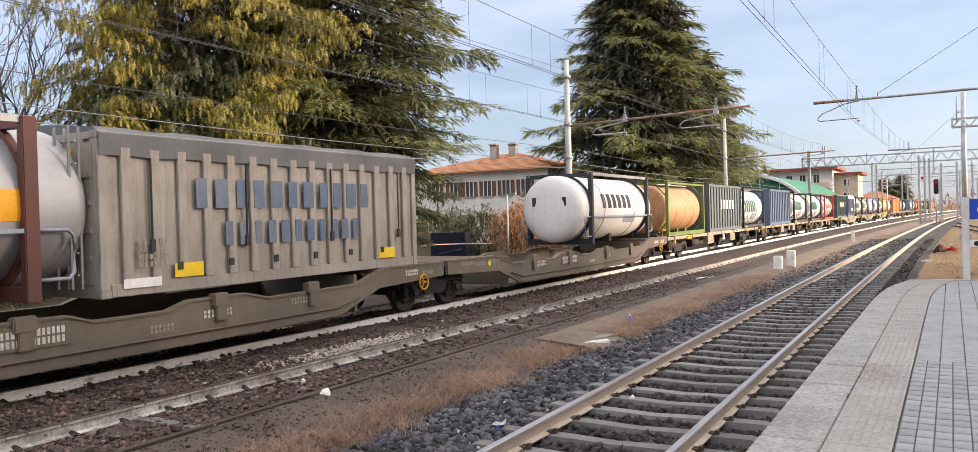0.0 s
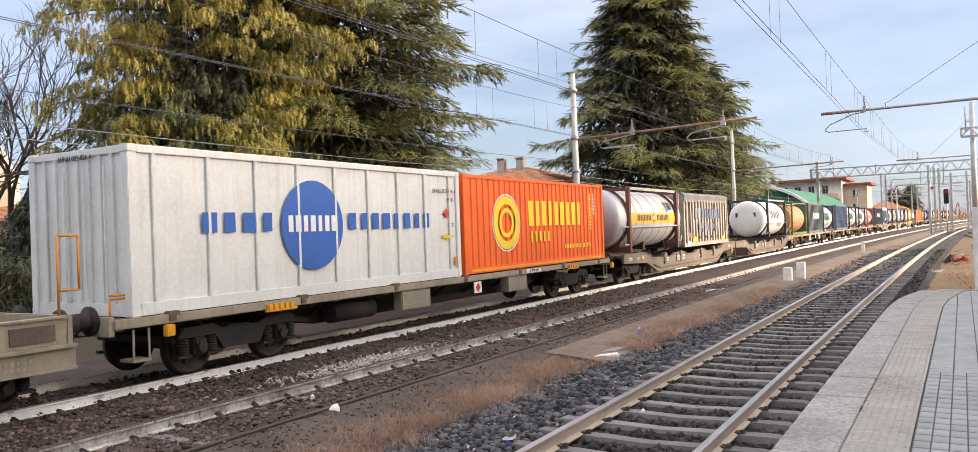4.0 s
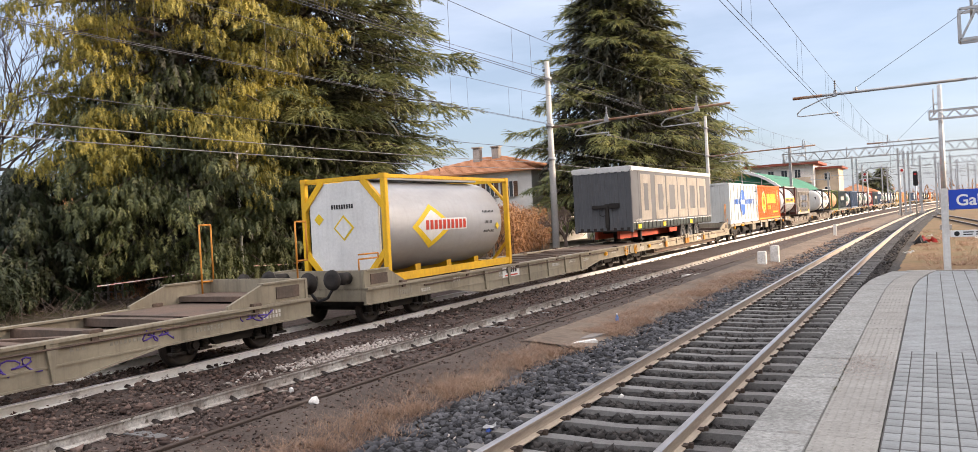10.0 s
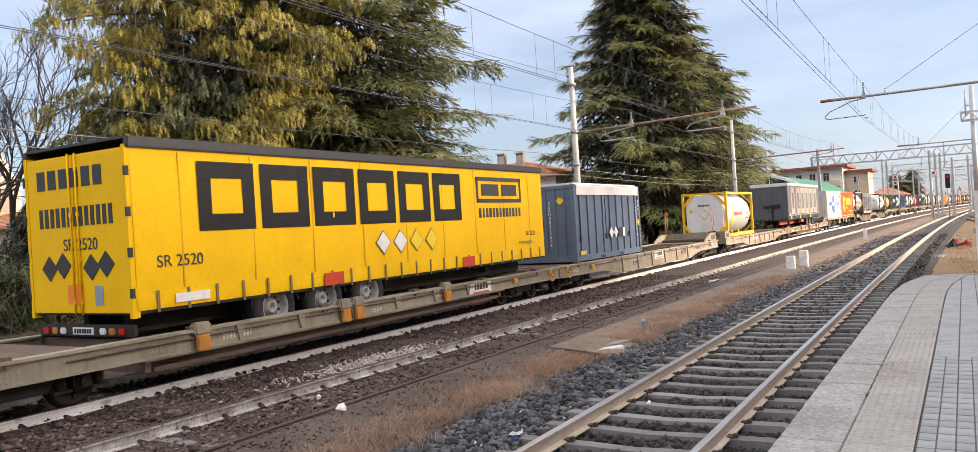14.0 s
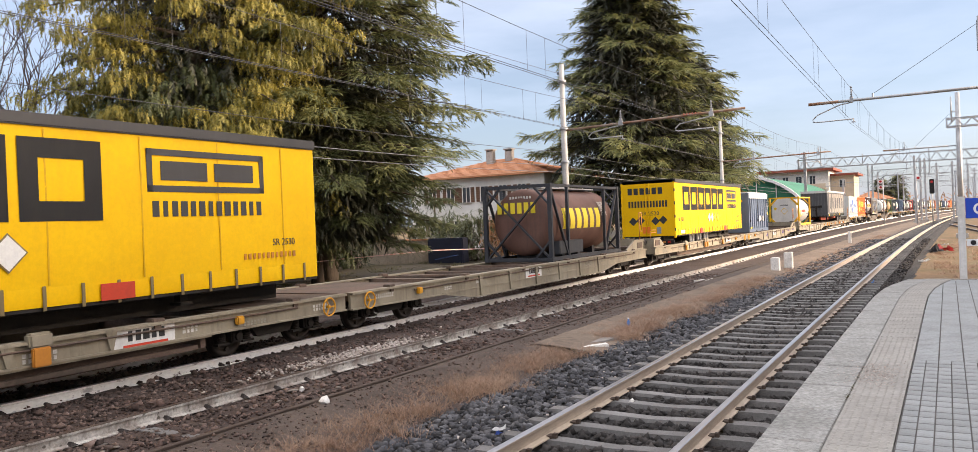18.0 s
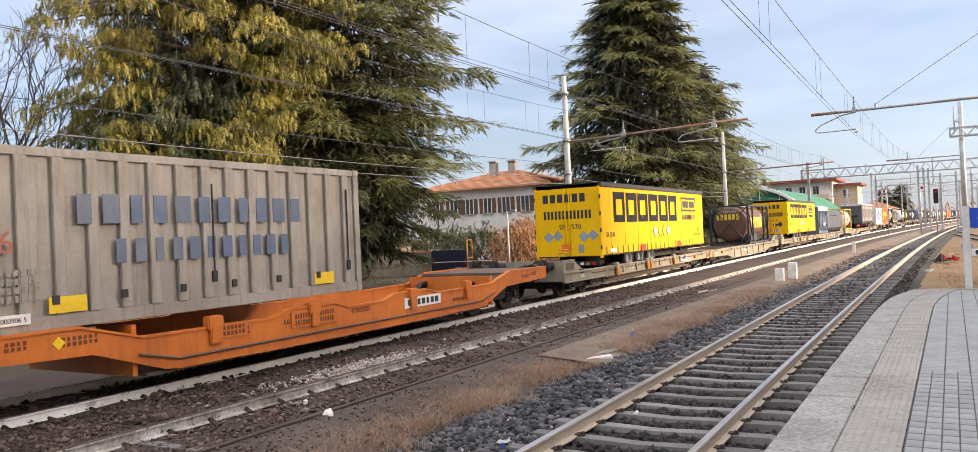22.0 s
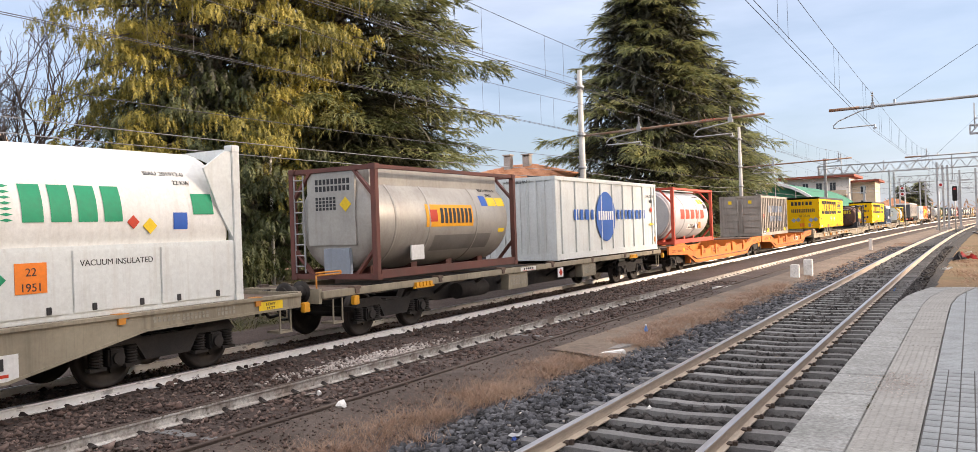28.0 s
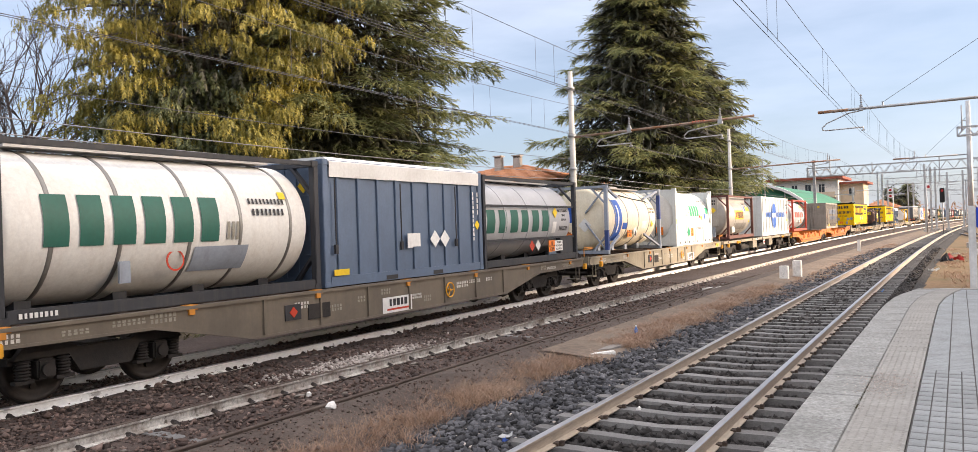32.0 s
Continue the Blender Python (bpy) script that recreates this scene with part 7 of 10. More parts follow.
def pocket_wagon(length, body, seed, label, front_buffer=False, rear_buffer=False, logo=True, bogies=(), name_plate=True):
    w = thing("pocket_wagon", label, "freight wagon", "wagons of the freight train")
    rr = np.random.default_rng(seed)
    h = length / 2
    top = [(-h, 1.12), (-h + 2.3, 1.12), (-h + 3.3, 0.86), (-2.7, 0.84), (-2.2, 0.96), (-1.0, 0.96), (-0.6, 0.84), (0.6, 0.84), (1.0, 0.96), (2.2, 0.96), (2.7, 0.84), (h - 3.3, 0.86), (h - 2.3, 1.12), (h, 1.12)]
    bot = [(-h, 0.80), (-h + 2.5, 0.72), (-h + 3.7, 0.32), (-2.7, 0.28), (-2.2, 0.28), (-1.0, 0.28), (-0.6, 0.28), (0.6, 0.28), (1.0, 0.28), (2.2, 0.28), (2.7, 0.28), (h - 3.7, 0.32), (h - 2.5, 0.72), (h, 0.80)]
    for s in (-1, 1):
        bm = bmesh.new()
        fold(bm, top, bot, s * 1.30 if s > 0 else s * 1.38, 0.08)
        sill = part("side_sill", bm, body, w)
        bm = bmesh.new()
        for p, q in zip(top, top[1:]):
            bar(bm, (s * 1.34, p[0], p[1]), (s * 1.34, q[0], q[1]), 0.13, 0.035)
        part("sill_flange", bm, body, sill)
        if s > 0:
            bm = bmesh.new()
            prism(bm, [(-h + 3.9, 0.30), (h - 3.9, 0.30), (h - 3.5, 0.46), (-h + 3.5, 0.46)], 1.375, 1.385)
            part("lower_plate", bm, body, sill)
    bm = bmesh.new()
    for y0, y1 in ((-h, -h + 2.6), (h - 2.6, h)):
        part("end_platform", a_box(-1.31, 1.31, y0, y1, 1.03, 1.10), P_DECK, w, "rusty chequer-plate end platform")
    box(bm, -1.3, 1.3, -h + 3.4, h - 3.4, 0.26, 0.31)
    part("pocket_floor", bm, P_DECK, w)
    for y in (-h + 3.2, h - 3.2):
        part("pocket_bulkhead", a_box(-1.3, 1.3, y - 0.04, y + 0.04, 0.3, 1.05), body, w)
    for y in (-h + 4.6, -1.6, 1.6, h - 4.6):
        bm = bmesh.new()
        box(bm, 1.30, 1.46, y - 0.16, y + 0.16, 0.82, 1.03, 0.02)
        box(bm, 1.38, 1.45, y - 0.10, y + 0.12, 0.58, 0.86, 0.015)
        part("hinged_flap", bm, body, w, "hinged lock flap")
    for y in bogies:
        bogie(w, y)
    sill_marks(w, rr, -h + 0.3, -h + 2.4, 0.86, 1.06, 1.381, 3, None, body is P_ORANGEW)
    sill_marks(w, rr, -h + 4.0, h - 4.0, 0.52, 0.8, 1.386, 5, None, body is P_ORANGEW)
    sill_marks(w, rr, h - 2.2, h - 0.2, 0.86, 1.06, 1.381, 2, None, body is P_ORANGEW)
    if name_plate:
        pl = plate(w, "number_plate", -2.2, -0.95, 0.6, 0.9, 1.386, body, 0.02)
        bars(pl, "plate_lettering", -2.12, -1.05, 0.63, 0.87, 1.406, 16, P_ORDARK if body is P_ORANGEW else P_MARK, 0.6, 0.004, rows=2)
        pl = plate(w, "maker_plate", -4.0, -3.25, 0.64, 0.88, 1.386, body, 0.015)
        bars(pl, "plate_lettering", -3.95, -3.3, 0.67, 0.85, 1.401, 8, P_ORDARK if body is P_ORANGEW else P_MARK, 0.6, 0.004, rows=2)
    if logo and body is P_ORANGEW:
        pl = plate(w, "logo_plate", 1.3, 2.75, 0.60, 0.83, 1.386, P_SIGNWHITE, 0.01)
        bars(pl, "logo_word", 1.4, 2.65, 0.65, 0.78, 1.396, 7, P_DARKMARK)
    if not front_buffer or body is not P_ORANGEW:
        handwheel(w, h - 0.9, 0.72, 1.42)
    bm = bmesh.new()
    tube(bm, [(1.41, -h + 3.2, 0.62), (1.41, -h + 3.9, 0.46), (1.41, h - 3.9, 0.46), (1.41, h - 3.2, 0.62)], 0.02, 6)
    part("brake_pipe", bm, P_DECK, w)
    diamond(w, "warning_mark", -h + 2.0, 0.95, 0.09, 1.381, P_SIGNYEL)
    if front_buffer:
        buffers(w, h, 1)
        handrail(w, -1.2, h - 0.2, 1.1, 0.9)
    if rear_buffer:
        buffers(w, -h, -1)
    if not front_buffer:
        bm = bmesh.new()
        rod(bm, (0, h - 0.3, 0.95), (0, h + 0.35, 0.95), 0.22, 12)
        part("articulation_joint", bm, P_BOGIE, w)
    return w


def flat_wagon(length, body, seed, label, deep=True, logo=0.0):
    w = thing("container_flat_wagon", label, "freight wagon", "wagons of the freight train")
    rr = np.random.default_rng(seed)
    h = length / 2
    if deep:
        top = [(-h, 1.08), (-h + 3.2, 1.08), (-h + 5.2, 1.08), (h - 5.2, 1.08), (h - 3.2, 1.08), (h, 1.08)]
        bot = [(-h, 0.86), (-h + 3.2, 0.83), (-h + 5.2, 0.42), (h - 5.2, 0.42), (h - 3.2, 0.83), (h, 0.86)]
        for s in (-1, 1):
            bm = bmesh.new()
            fold(bm, top, bot, 1.28 if s > 0 else -1.34, 0.06)
            sill = part("side_sill", bm, body, w)
            bm = bmesh.new()
            bar(bm, (s * 1.30, -h, 1.075), (s * 1.30, h, 1.075), 0.16, 0.05)
            for p, q in zip(bot, bot[1:]):
                bar(bm, (s * 1.29, p[0], p[1]), (s * 1.29, q[0], q[1]), 0.14, 0.04)
            part("sill_flange", bm, body, sill)
            if s > 0:
                for y in np.linspace(-h + 5.4, h - 5.4, 7):
                    part("stiffener", a_box(1.341, 1.375, y - 0.02, y + 0.02, 0.45, 1.05), body, sill)
        sill_marks(w, rr, -h + 5.6, h - 5.6, 0.5, 0.98, 1.342, 9, logo)
        sill_marks(w, rr, -h + 0.5, -h + 3.6, 0.88, 1.02, 1.342, 4)
        sill_marks(w, rr, h - 3.6, h - 0.4, 0.88, 1.02, 1.342, 4)
        handwheel(w, 1.6, 0.74, 1.40)
        pl = plate(w, "brake_indicator", -h + 5.9, -h + 6.3, 0.62, 0.9, 1.342, P_DARKMARK, 0.02)
        diamond(pl, "red_arrow", -h + 6.1, 0.76, 0.1, 1.362, P_RED)
        part("grille_box", a_box(1.341, 1.36, -h + 6.5, -h + 7.1, 0.58, 0.86), P_BOGIE, w)
    else:
        for s in (-1, 1):
            bm = bmesh.new()
            box(bm, s * 1.30 - 0.05, s * 1.30 + 0.05, -h, h, 0.93, 1.07, 0.012)
            part("side_rail", bm, body, w)
        bm = bmesh.new()
        prism(bm, [(-h, 1.02), (h, 1.02), (h, 0.8), (h - 3.2, 0.8), (h - 5.0, 0.42), (-h + 5.0, 0.42), (-h + 3.2, 0.8), (-h, 0.8)], -0.5, 0.5)
        part("centre_sill", bm, P_BOGIE, w)
        for y in (-2.6, 2.2):
            pl = part("equipment_box", a_box(1.05, 1.30, y, y + 1.1, 0.5, 0.92, 0.02), body, w)
            bars(pl, "data_lettering", y + 0.1, y + 1.0, 0.6, 0.86, 1.30, 10, P_MARKFAINT, 0.6, 0.004, rows=3)
        bm = bmesh.new()
        rod(bm, (0.8, -4.4, 0.62), (0.8, -3.1, 0.62), 0.2, 14)
        part("air_tank", bm, P_BOGIE, w)
        for y in np.linspace(-h + 4.4, h - 4.4, 8):
            bm = bmesh.new()
            bar(bm, (1.28, y, 0.95), (0.5, y + 0.5, 0.62), 0.06)
            part("brace", bm, P_BOGIE, w)
        pl = plate(w, "logo_plate", logo, logo + 0.9, 0.945, 1.05, 1.351, P_SIGNWHITE, 0.006)
        bars(pl, "logo_word", logo + 0.15, logo + 0.75, 0.98, 1.035, 1.357, 5, P_DARKMARK)
        plate(pl, "logo_stripe", logo + 0.1, logo + 0.8, 0.955, 0.965, 1.357, P_RED, 0.003)
        for y in (-h + 3.2, h - 3.2):
            bm = bmesh.new()
            for k in range(5):
                box(bm, 1.35, 1.42, y - 0.3 + 0.13 * k, y - 0.22 + 0.13 * k, 0.92, 1.02)
            box(bm, 1.35, 1.40, y - 0.35, y + 0.4, 0.89, 0.93)
            part("lifting_bracket", bm, P_YELLOW, w)
        pl = plate(w, "brake_indicator", 0.4, 0.75, 0.62, 0.9, 1.3, P_SIGNWHITE, 0.02)
        diamond(pl, "red_arrow", 0.575, 0.76, 0.11, 1.32, P_RED)
    for y in np.linspace(-h + 0.1, h - 0.1, 13):
        part("cross_beam", a_box(-1.29, 1.29, y - 0.08, y + 0.08, 0.9, 1.045), P_DECK, w)
    part("deck_plate", a_box(-1.2, 1.2, -h, -h + 1.2, 1.046, 1.06), P_DECK, w)
    part("deck_plate", a_box(-1.2, 1.2, h - 1.2, h, 1.046, 1.06), P_DECK, w)
    locks(w, np.linspace(-h + 1.0, h - 1.0, 7), 1.08, P_ORANGEFIT if deep else P_DECK)
    for y in (-h + 2.6, h - 2.6):
        bogie(w, y)
    part("end_beam", a_box(-1.3, 1.3, -h - 0.06, -h + 0.02, 0.84, 1.12), body, w)
    part("end_beam", a_box(-1.3, 1.3, h - 0.02, h + 0.06, 0.84, 1.12), body, w)
    buffers(w, h, 1)
    buffers(w, -h, -1)
    for y in (-h + 0.3, h - 0.5):
        bm = bmesh.new()
        box(bm, 1.0, 1.32, y, y + 0.3, 0.42, 0.46)
        for d in (0.02, 0.28):
            rod(bm, (1.3, y + d, 0.44), (1.3, y + d, 0.9), 0.018, 6)
        part("step", bm, body, w)
        bm = bmesh.new()
        box(bm, 1.33, 1.43, y + 0.5, y + 0.66, 0.74, 0.92, 0.015)
        part("tow_hook", bm, P_YELLOW, w)
    handrail(w, 1.1, -h + 0.1, 1.06, 0.3, 0.7, P_ORANGEFIT)
    return w


def raised_end(parent, y, way, reach):
    """The upturned end over the coupling: a headstock plate and two tapering side plates round an open well."""
    part("headstock", a_box(-1.28, 1.30, min(y, y + 0.09 * way), max(y, y + 0.09 * way), 0.55, 1.22, 0.015), P_GREYW, parent, "raised grey headstock over the coupling")
    for s in (-1, 1):
        bm = bmesh.new()
        prism(bm, [(y + 0.09 * way, 0.845), (y + reach * way, 0.845), (y + reach * way, 0.90), (y + 0.6 * reach * way, 1.19), (y + 0.09 * way, 1.19)], s * 1.25 - 0.03, s * 1.25 + 0.03)
        cheek = part("cheek_plate", bm, P_GREYW, parent)
        bm = bmesh.new()
        bar(bm, (s * 1.25, y + 0.1 * way, 1.205), (s * 1.25, y + 0.6 * reach * way, 1.205), 0.14, 0.03)
        part("cheek_flange", bm, P_GREYW, cheek)
        if s > 0:
            part("cheek_frame", a_box(1.281, 1.30, min(y + 0.25 * way, y + 0.85 * way), max(y + 0.25 * way, y + 0.85 * way), 0.9, 1.12), P_DECK, cheek)
    part("well_plate", a_box(-1.2, 1.2, min(y + 0.1 * way, y + 0.9 * way), max(y + 0.1 * way, y + 0.9 * way), 0.86, 0.96), P_DECK, parent, "dark rusty plate in the coupling well")


def low_wagon(length, seed, label, outer="front", flaps=False, logo=0.0):
    w = thing("low_floor_wagon", label, "freight wagon", "wagons of the freight train")
    rr = np.random.default_rng(seed)
    h = length / 2
    top = [(-h, 0.82), (h, 0.82)]
    deep = [(-h, 0.50), (-h + 3.4, 0.48), (-h + 4.9, 0.27), (h - 4.9, 0.27), (h - 3.4, 0.48), (h, 0.50)]
    bot = [(-h, 0.52), (h, 0.52)] if flaps else deep
    if flaps:
        bm = bmesh.new()
        prism(bm, [(-h + 3.2, 0.54), (h - 3.2, 0.54)] + deep[1:5][::-1], 1.14, 1.2)
        part("lower_sill", bm, P_LOWER, w, "dark rust-brown lower sill")
    for s in (-1, 1):
        bm = bmesh.new()
        prism(bm, top + bot[::-1], 1.28 if s > 0 else -1.34, 1.34 if s > 0 else -1.28)
        sill = part("side_sill", bm, P_GREYW, w)
        bm = bmesh.new()
        bar(bm, (s * 1.30, -h, 0.825), (s * 1.30, h, 0.825), 0.18, 0.035)
        bar(bm, (s * 1.33, -h + 3.4, 0.49), (s * 1.33, h - 3.4, 0.49), 0.06, 0.03)
        part("sill_flange", bm, P_GREYW, sill)
        bm = bmesh.new()
        bar(bm, (s * 1.335, -h, 0.815), (s * 1.335, h, 0.815), 0.13, 0.035)
        for p, q in zip(bot, bot[1:]):
            bar(bm, (s * 1.325, p[0], p[1]), (s * 1.325, q[0], q[1]), 0.12, 0.03)
        part("sill_flange", bm, P_GREYW, sill)
        if s > 0:
            bm = bmesh.new()
            pts = [(1.37, -h + 2.2, 0.70), (1.37, -1.2, 0.73), (1.38, 1.0, 0.73), (1.37, h - 1.4, 0.72)]
            for p, q in zip(pts, pts[1:]):
                rod(bm, p, q, 0.018, 6)
            part("brake_pipe", bm, P_DECK, sill)
            for y in np.linspace(-h + 5.2, h - 5.2, 6):
                part("stiffener", a_prism([(y - 0.02, 0.54 if flaps else 0.29), (y + 0.02, 0.54 if flaps else 0.29), (y + 0.09, 0.8), (y - 0.09, 0.8)], 1.341, 1.385), P_GREYW, sill)
    for y in np.linspace(-h + 0.2, h - 0.2, 15):
        if not flaps or abs(y) > h - 3.4:
            part("cross_beam", a_box(-1.28, 1.28, y - 0.12, y + 0.12, 0.66, 0.80), P_DECK, w)
    if flaps:
        part("pocket_floor", a_box(-1.27, 1.27, -h + 3.6, h - 3.6, 0.30, 0.37), P_DECK, w)
        for sy in (-1, 1):
            part("pocket_bulkhead", a_box(-1.27, 1.27, sy * (h - 3.5) - 0.05, sy * (h - 3.5) + 0.05, 0.31, 0.79), P_DECK, w)
    else:
        part("centre_beam", a_box(-0.25, 0.25, -h, h, 0.55, 0.657), P_DECK, w, "rusty brown open deck frame")
    for y in np.linspace(-h + 1.2, h - 1.2, 5 if not flaps else 2):
        bm = bmesh.new()
        bar(bm, (-1.25, y - 0.6, 0.79), (1.25, y + 0.6, 0.79), 0.16, 0.05)
        part("diagonal_plate", bm, P_DECK, w)
    part("end_deck", a_box(-1.28, 1.28, -h, -h + 2.6, 0.801, 0.822), P_DECK, w)
    part("end_deck", a_box(-1.28, 1.28, h - 2.6, h, 0.801, 0.822), P_DECK, w)
    for y in (-h + 1.7, h - 1.7):
        bogie(w, y, 0.36, 1.8)
    sill_marks(w, rr, -h + 0.4, h - 0.4, 0.54, 0.76, 1.342, 13, logo)
    if flaps:
        for y in (-4.4, -1.0, -0.6, 2.6):
            cap = part("flap_cap", a_box(1.29, 1.45, y - 0.16, y + 0.16, 0.74, 0.94, 0.03), P_GREYW, w)
            part("hinged_flap", a_box(1.40, 1.47, y - 0.13, y + 0.11, 0.50, 0.75, 0.015), P_ORANGEFIT, cap, "orange hinged lock flap")
    locks(w, np.linspace(-h + 1.4, h - 1.4, 6), 0.86, P_DECK)
    if outer == "front":
        raised_end(w, h, -1, 2.0)
        buffers(w, h, 1)
        handrail(w, -1.15, h - 0.35, 0.84, 1.5, 0.3)
        handrail(w, 1.15, h - 0.1, 1.2, 1.1, 0.3)
        handwheel(w, -h + 0.55, 0.64, 1.40)
    else:
        raised_end(w, -h, 1, 1.5)
        buffers(w, -h, -1)
        handrail(w, 1.15, -h + 0.05, 1.2, 0.25, 0.7)
        handwheel(w, h - 0.55, 0.64, 1.40)
    bm = a_box(1.343, 1.44, h - 2.9 if outer != "front" else -h + 2.3, (h - 2.9 if outer != "front" else -h + 2.3) + 0.16, 0.6, 0.74, 0.02)
    part("tow_hook", bm, P_YELLOW, w)
    return w

# ---- the loads ----
def castings(t, L, W, H, material=None):
    for sx in (-1, 1):
        for sy in (-1, 1):
            for z in (0, H):
                me = shared("casting", lambda: a_box(-0.09, 0.09, -0.09, 0.09, -0.06, 0.06, 0.012), P_CASTING)
                ob = piece("corner_casting", me, t, pose(sx * (W / 2 - 0.085), sy * (L / 2 - 0.085), 0.06 if z == 0 else H - 0.055))
                if material:
                    me2 = shared("casting" + material.name, lambda: a_box(-0.09, 0.09, -0.09, 0.09, -0.06, 0.06, 0.012), material)
                    ob.data = me2


def corrugated(n, a0, a1, depth, flat=0.35):
    """A trapezoid wave as (along, out) points."""
    pts = []
    w = (a1 - a0) / n
    for i in range(n):
        s = a0 + w * i
        pts += [(s, 0), (s + w * flat, 0), (s + w * 0.5, -depth), (s + w * (0.5 + flat), -depth)]
    pts.append((a1, 0))
    return pts


def wave_panel(pts, z0, z1, face, at):
    """A folded sheet: face '+x', '-x', '-y', '+y', standing at the given plane."""
    bm = bmesh.new()
    lo, hi = [], []
    for a, o in pts:
        if face in ("+x", "-x"):
            p = (at + (o if face == "+x" else -o), a)
        else:
            p = (a, at - (o if face == "-y" else -o))
        lo.append(bm.verts.new((*p, z0)))
        hi.append(bm.verts.new((*p, z1)))
    for i in range(len(lo) - 1):
        bm.faces.new((lo[i], lo[i + 1], hi[i + 1], hi[i]))
    return bm


def frame_posts(t, L, W, H, material, s=0.14):
    for sx in (-1, 1):
        for sy in (-1, 1):
            x, y = sx * (W / 2 - s / 2), sy * (L / 2 - s / 2)
            part("corner_post", a_box(x - s / 2, x + s / 2, y - s / 2, y + s / 2, 0.11, H - 0.11, 0.01), material, t)


def rails(t, L, W, H, material, low=0.16, high=0.1):
    for sx in (-1, 1):
        x = sx * (W / 2 - 0.05)
        part("bottom_rail", a_box(x - 0.05, x + 0.05, -L / 2 + 0.17, L / 2 - 0.17, 0.01, low, 0.008), material, t)
        part("top_rail", a_box(x - 0.05, x + 0.05, -L / 2 + 0.17, L / 2 - 0.17, H - high, H - 0.01, 0.008), material, t)
    for sy in (-1, 1):
        y = sy * (L / 2 - 0.06)
        part("end_bottom_rail", a_box(-W / 2 + 0.17, W / 2 - 0.17, y - 0.05, y + 0.05, 0.01, low, 0.008), material, t)
        part("end_top_rail", a_box(-W / 2 + 0.17, W / 2 - 0.17, y - 0.05, y + 0.05, H - high, H - 0.01, 0.008), material, t)


def box_container(L, H, material, label, side_folds, end_folds, depth=0.045, W=2.46, name="shipping_container", flat=0.35, doors=False):
    t = thing(name, label, "container", "containers on the freight train")
    rails(t, L, W, H, material)
    frame_posts(t, L, W, H, material)
    castings(t, L, W, H, material)
    inset = 0.02
    for face, at in (("+x", W / 2 - inset), ("-x", -W / 2 + inset)):
        part("side_wall", wave_panel(corrugated(side_folds, -L / 2 + 0.14, L / 2 - 0.14, depth, flat), 0.15, H - 0.09, face, at), material, t)
    for face, at in (("-y", -L / 2 + inset), ("+y", L / 2 - inset)):
        part("end_wall", wave_panel(corrugated(end_folds, -W / 2 + 0.14, W / 2 - 0.14, depth, flat), 0.15, H - 0.09, face, at), material, t)
    part("roof", a_box(-W / 2 + 0.1, W / 2 - 0.1, -L / 2 + 0.11, L / 2 - 0.11, H - 0.06, H - 0.025), material, t)
    part("floor", a_box(-W / 2 + 0.1, W / 2 - 0.1, -L / 2 + 0.11, L / 2 - 0.11, 0.05, 0.12), P_DECK, t)
    if doors:
        y = -L / 2 - 0.0
        for x in (-0.9, -0.35, 0.35, 0.9):
            bm = bmesh.new()
            rod(bm, (x, y - 0.02, 0.2), (x, y - 0.02, H - 0.15), 0.018, 7)
            for z in (0.4, H / 2, H - 0.4):
                box(bm, x - 0.05, x + 0.05, y - 0.03, y, z - 0.03, z + 0.03)
            part("lock_rod", bm, material, t)
    return t


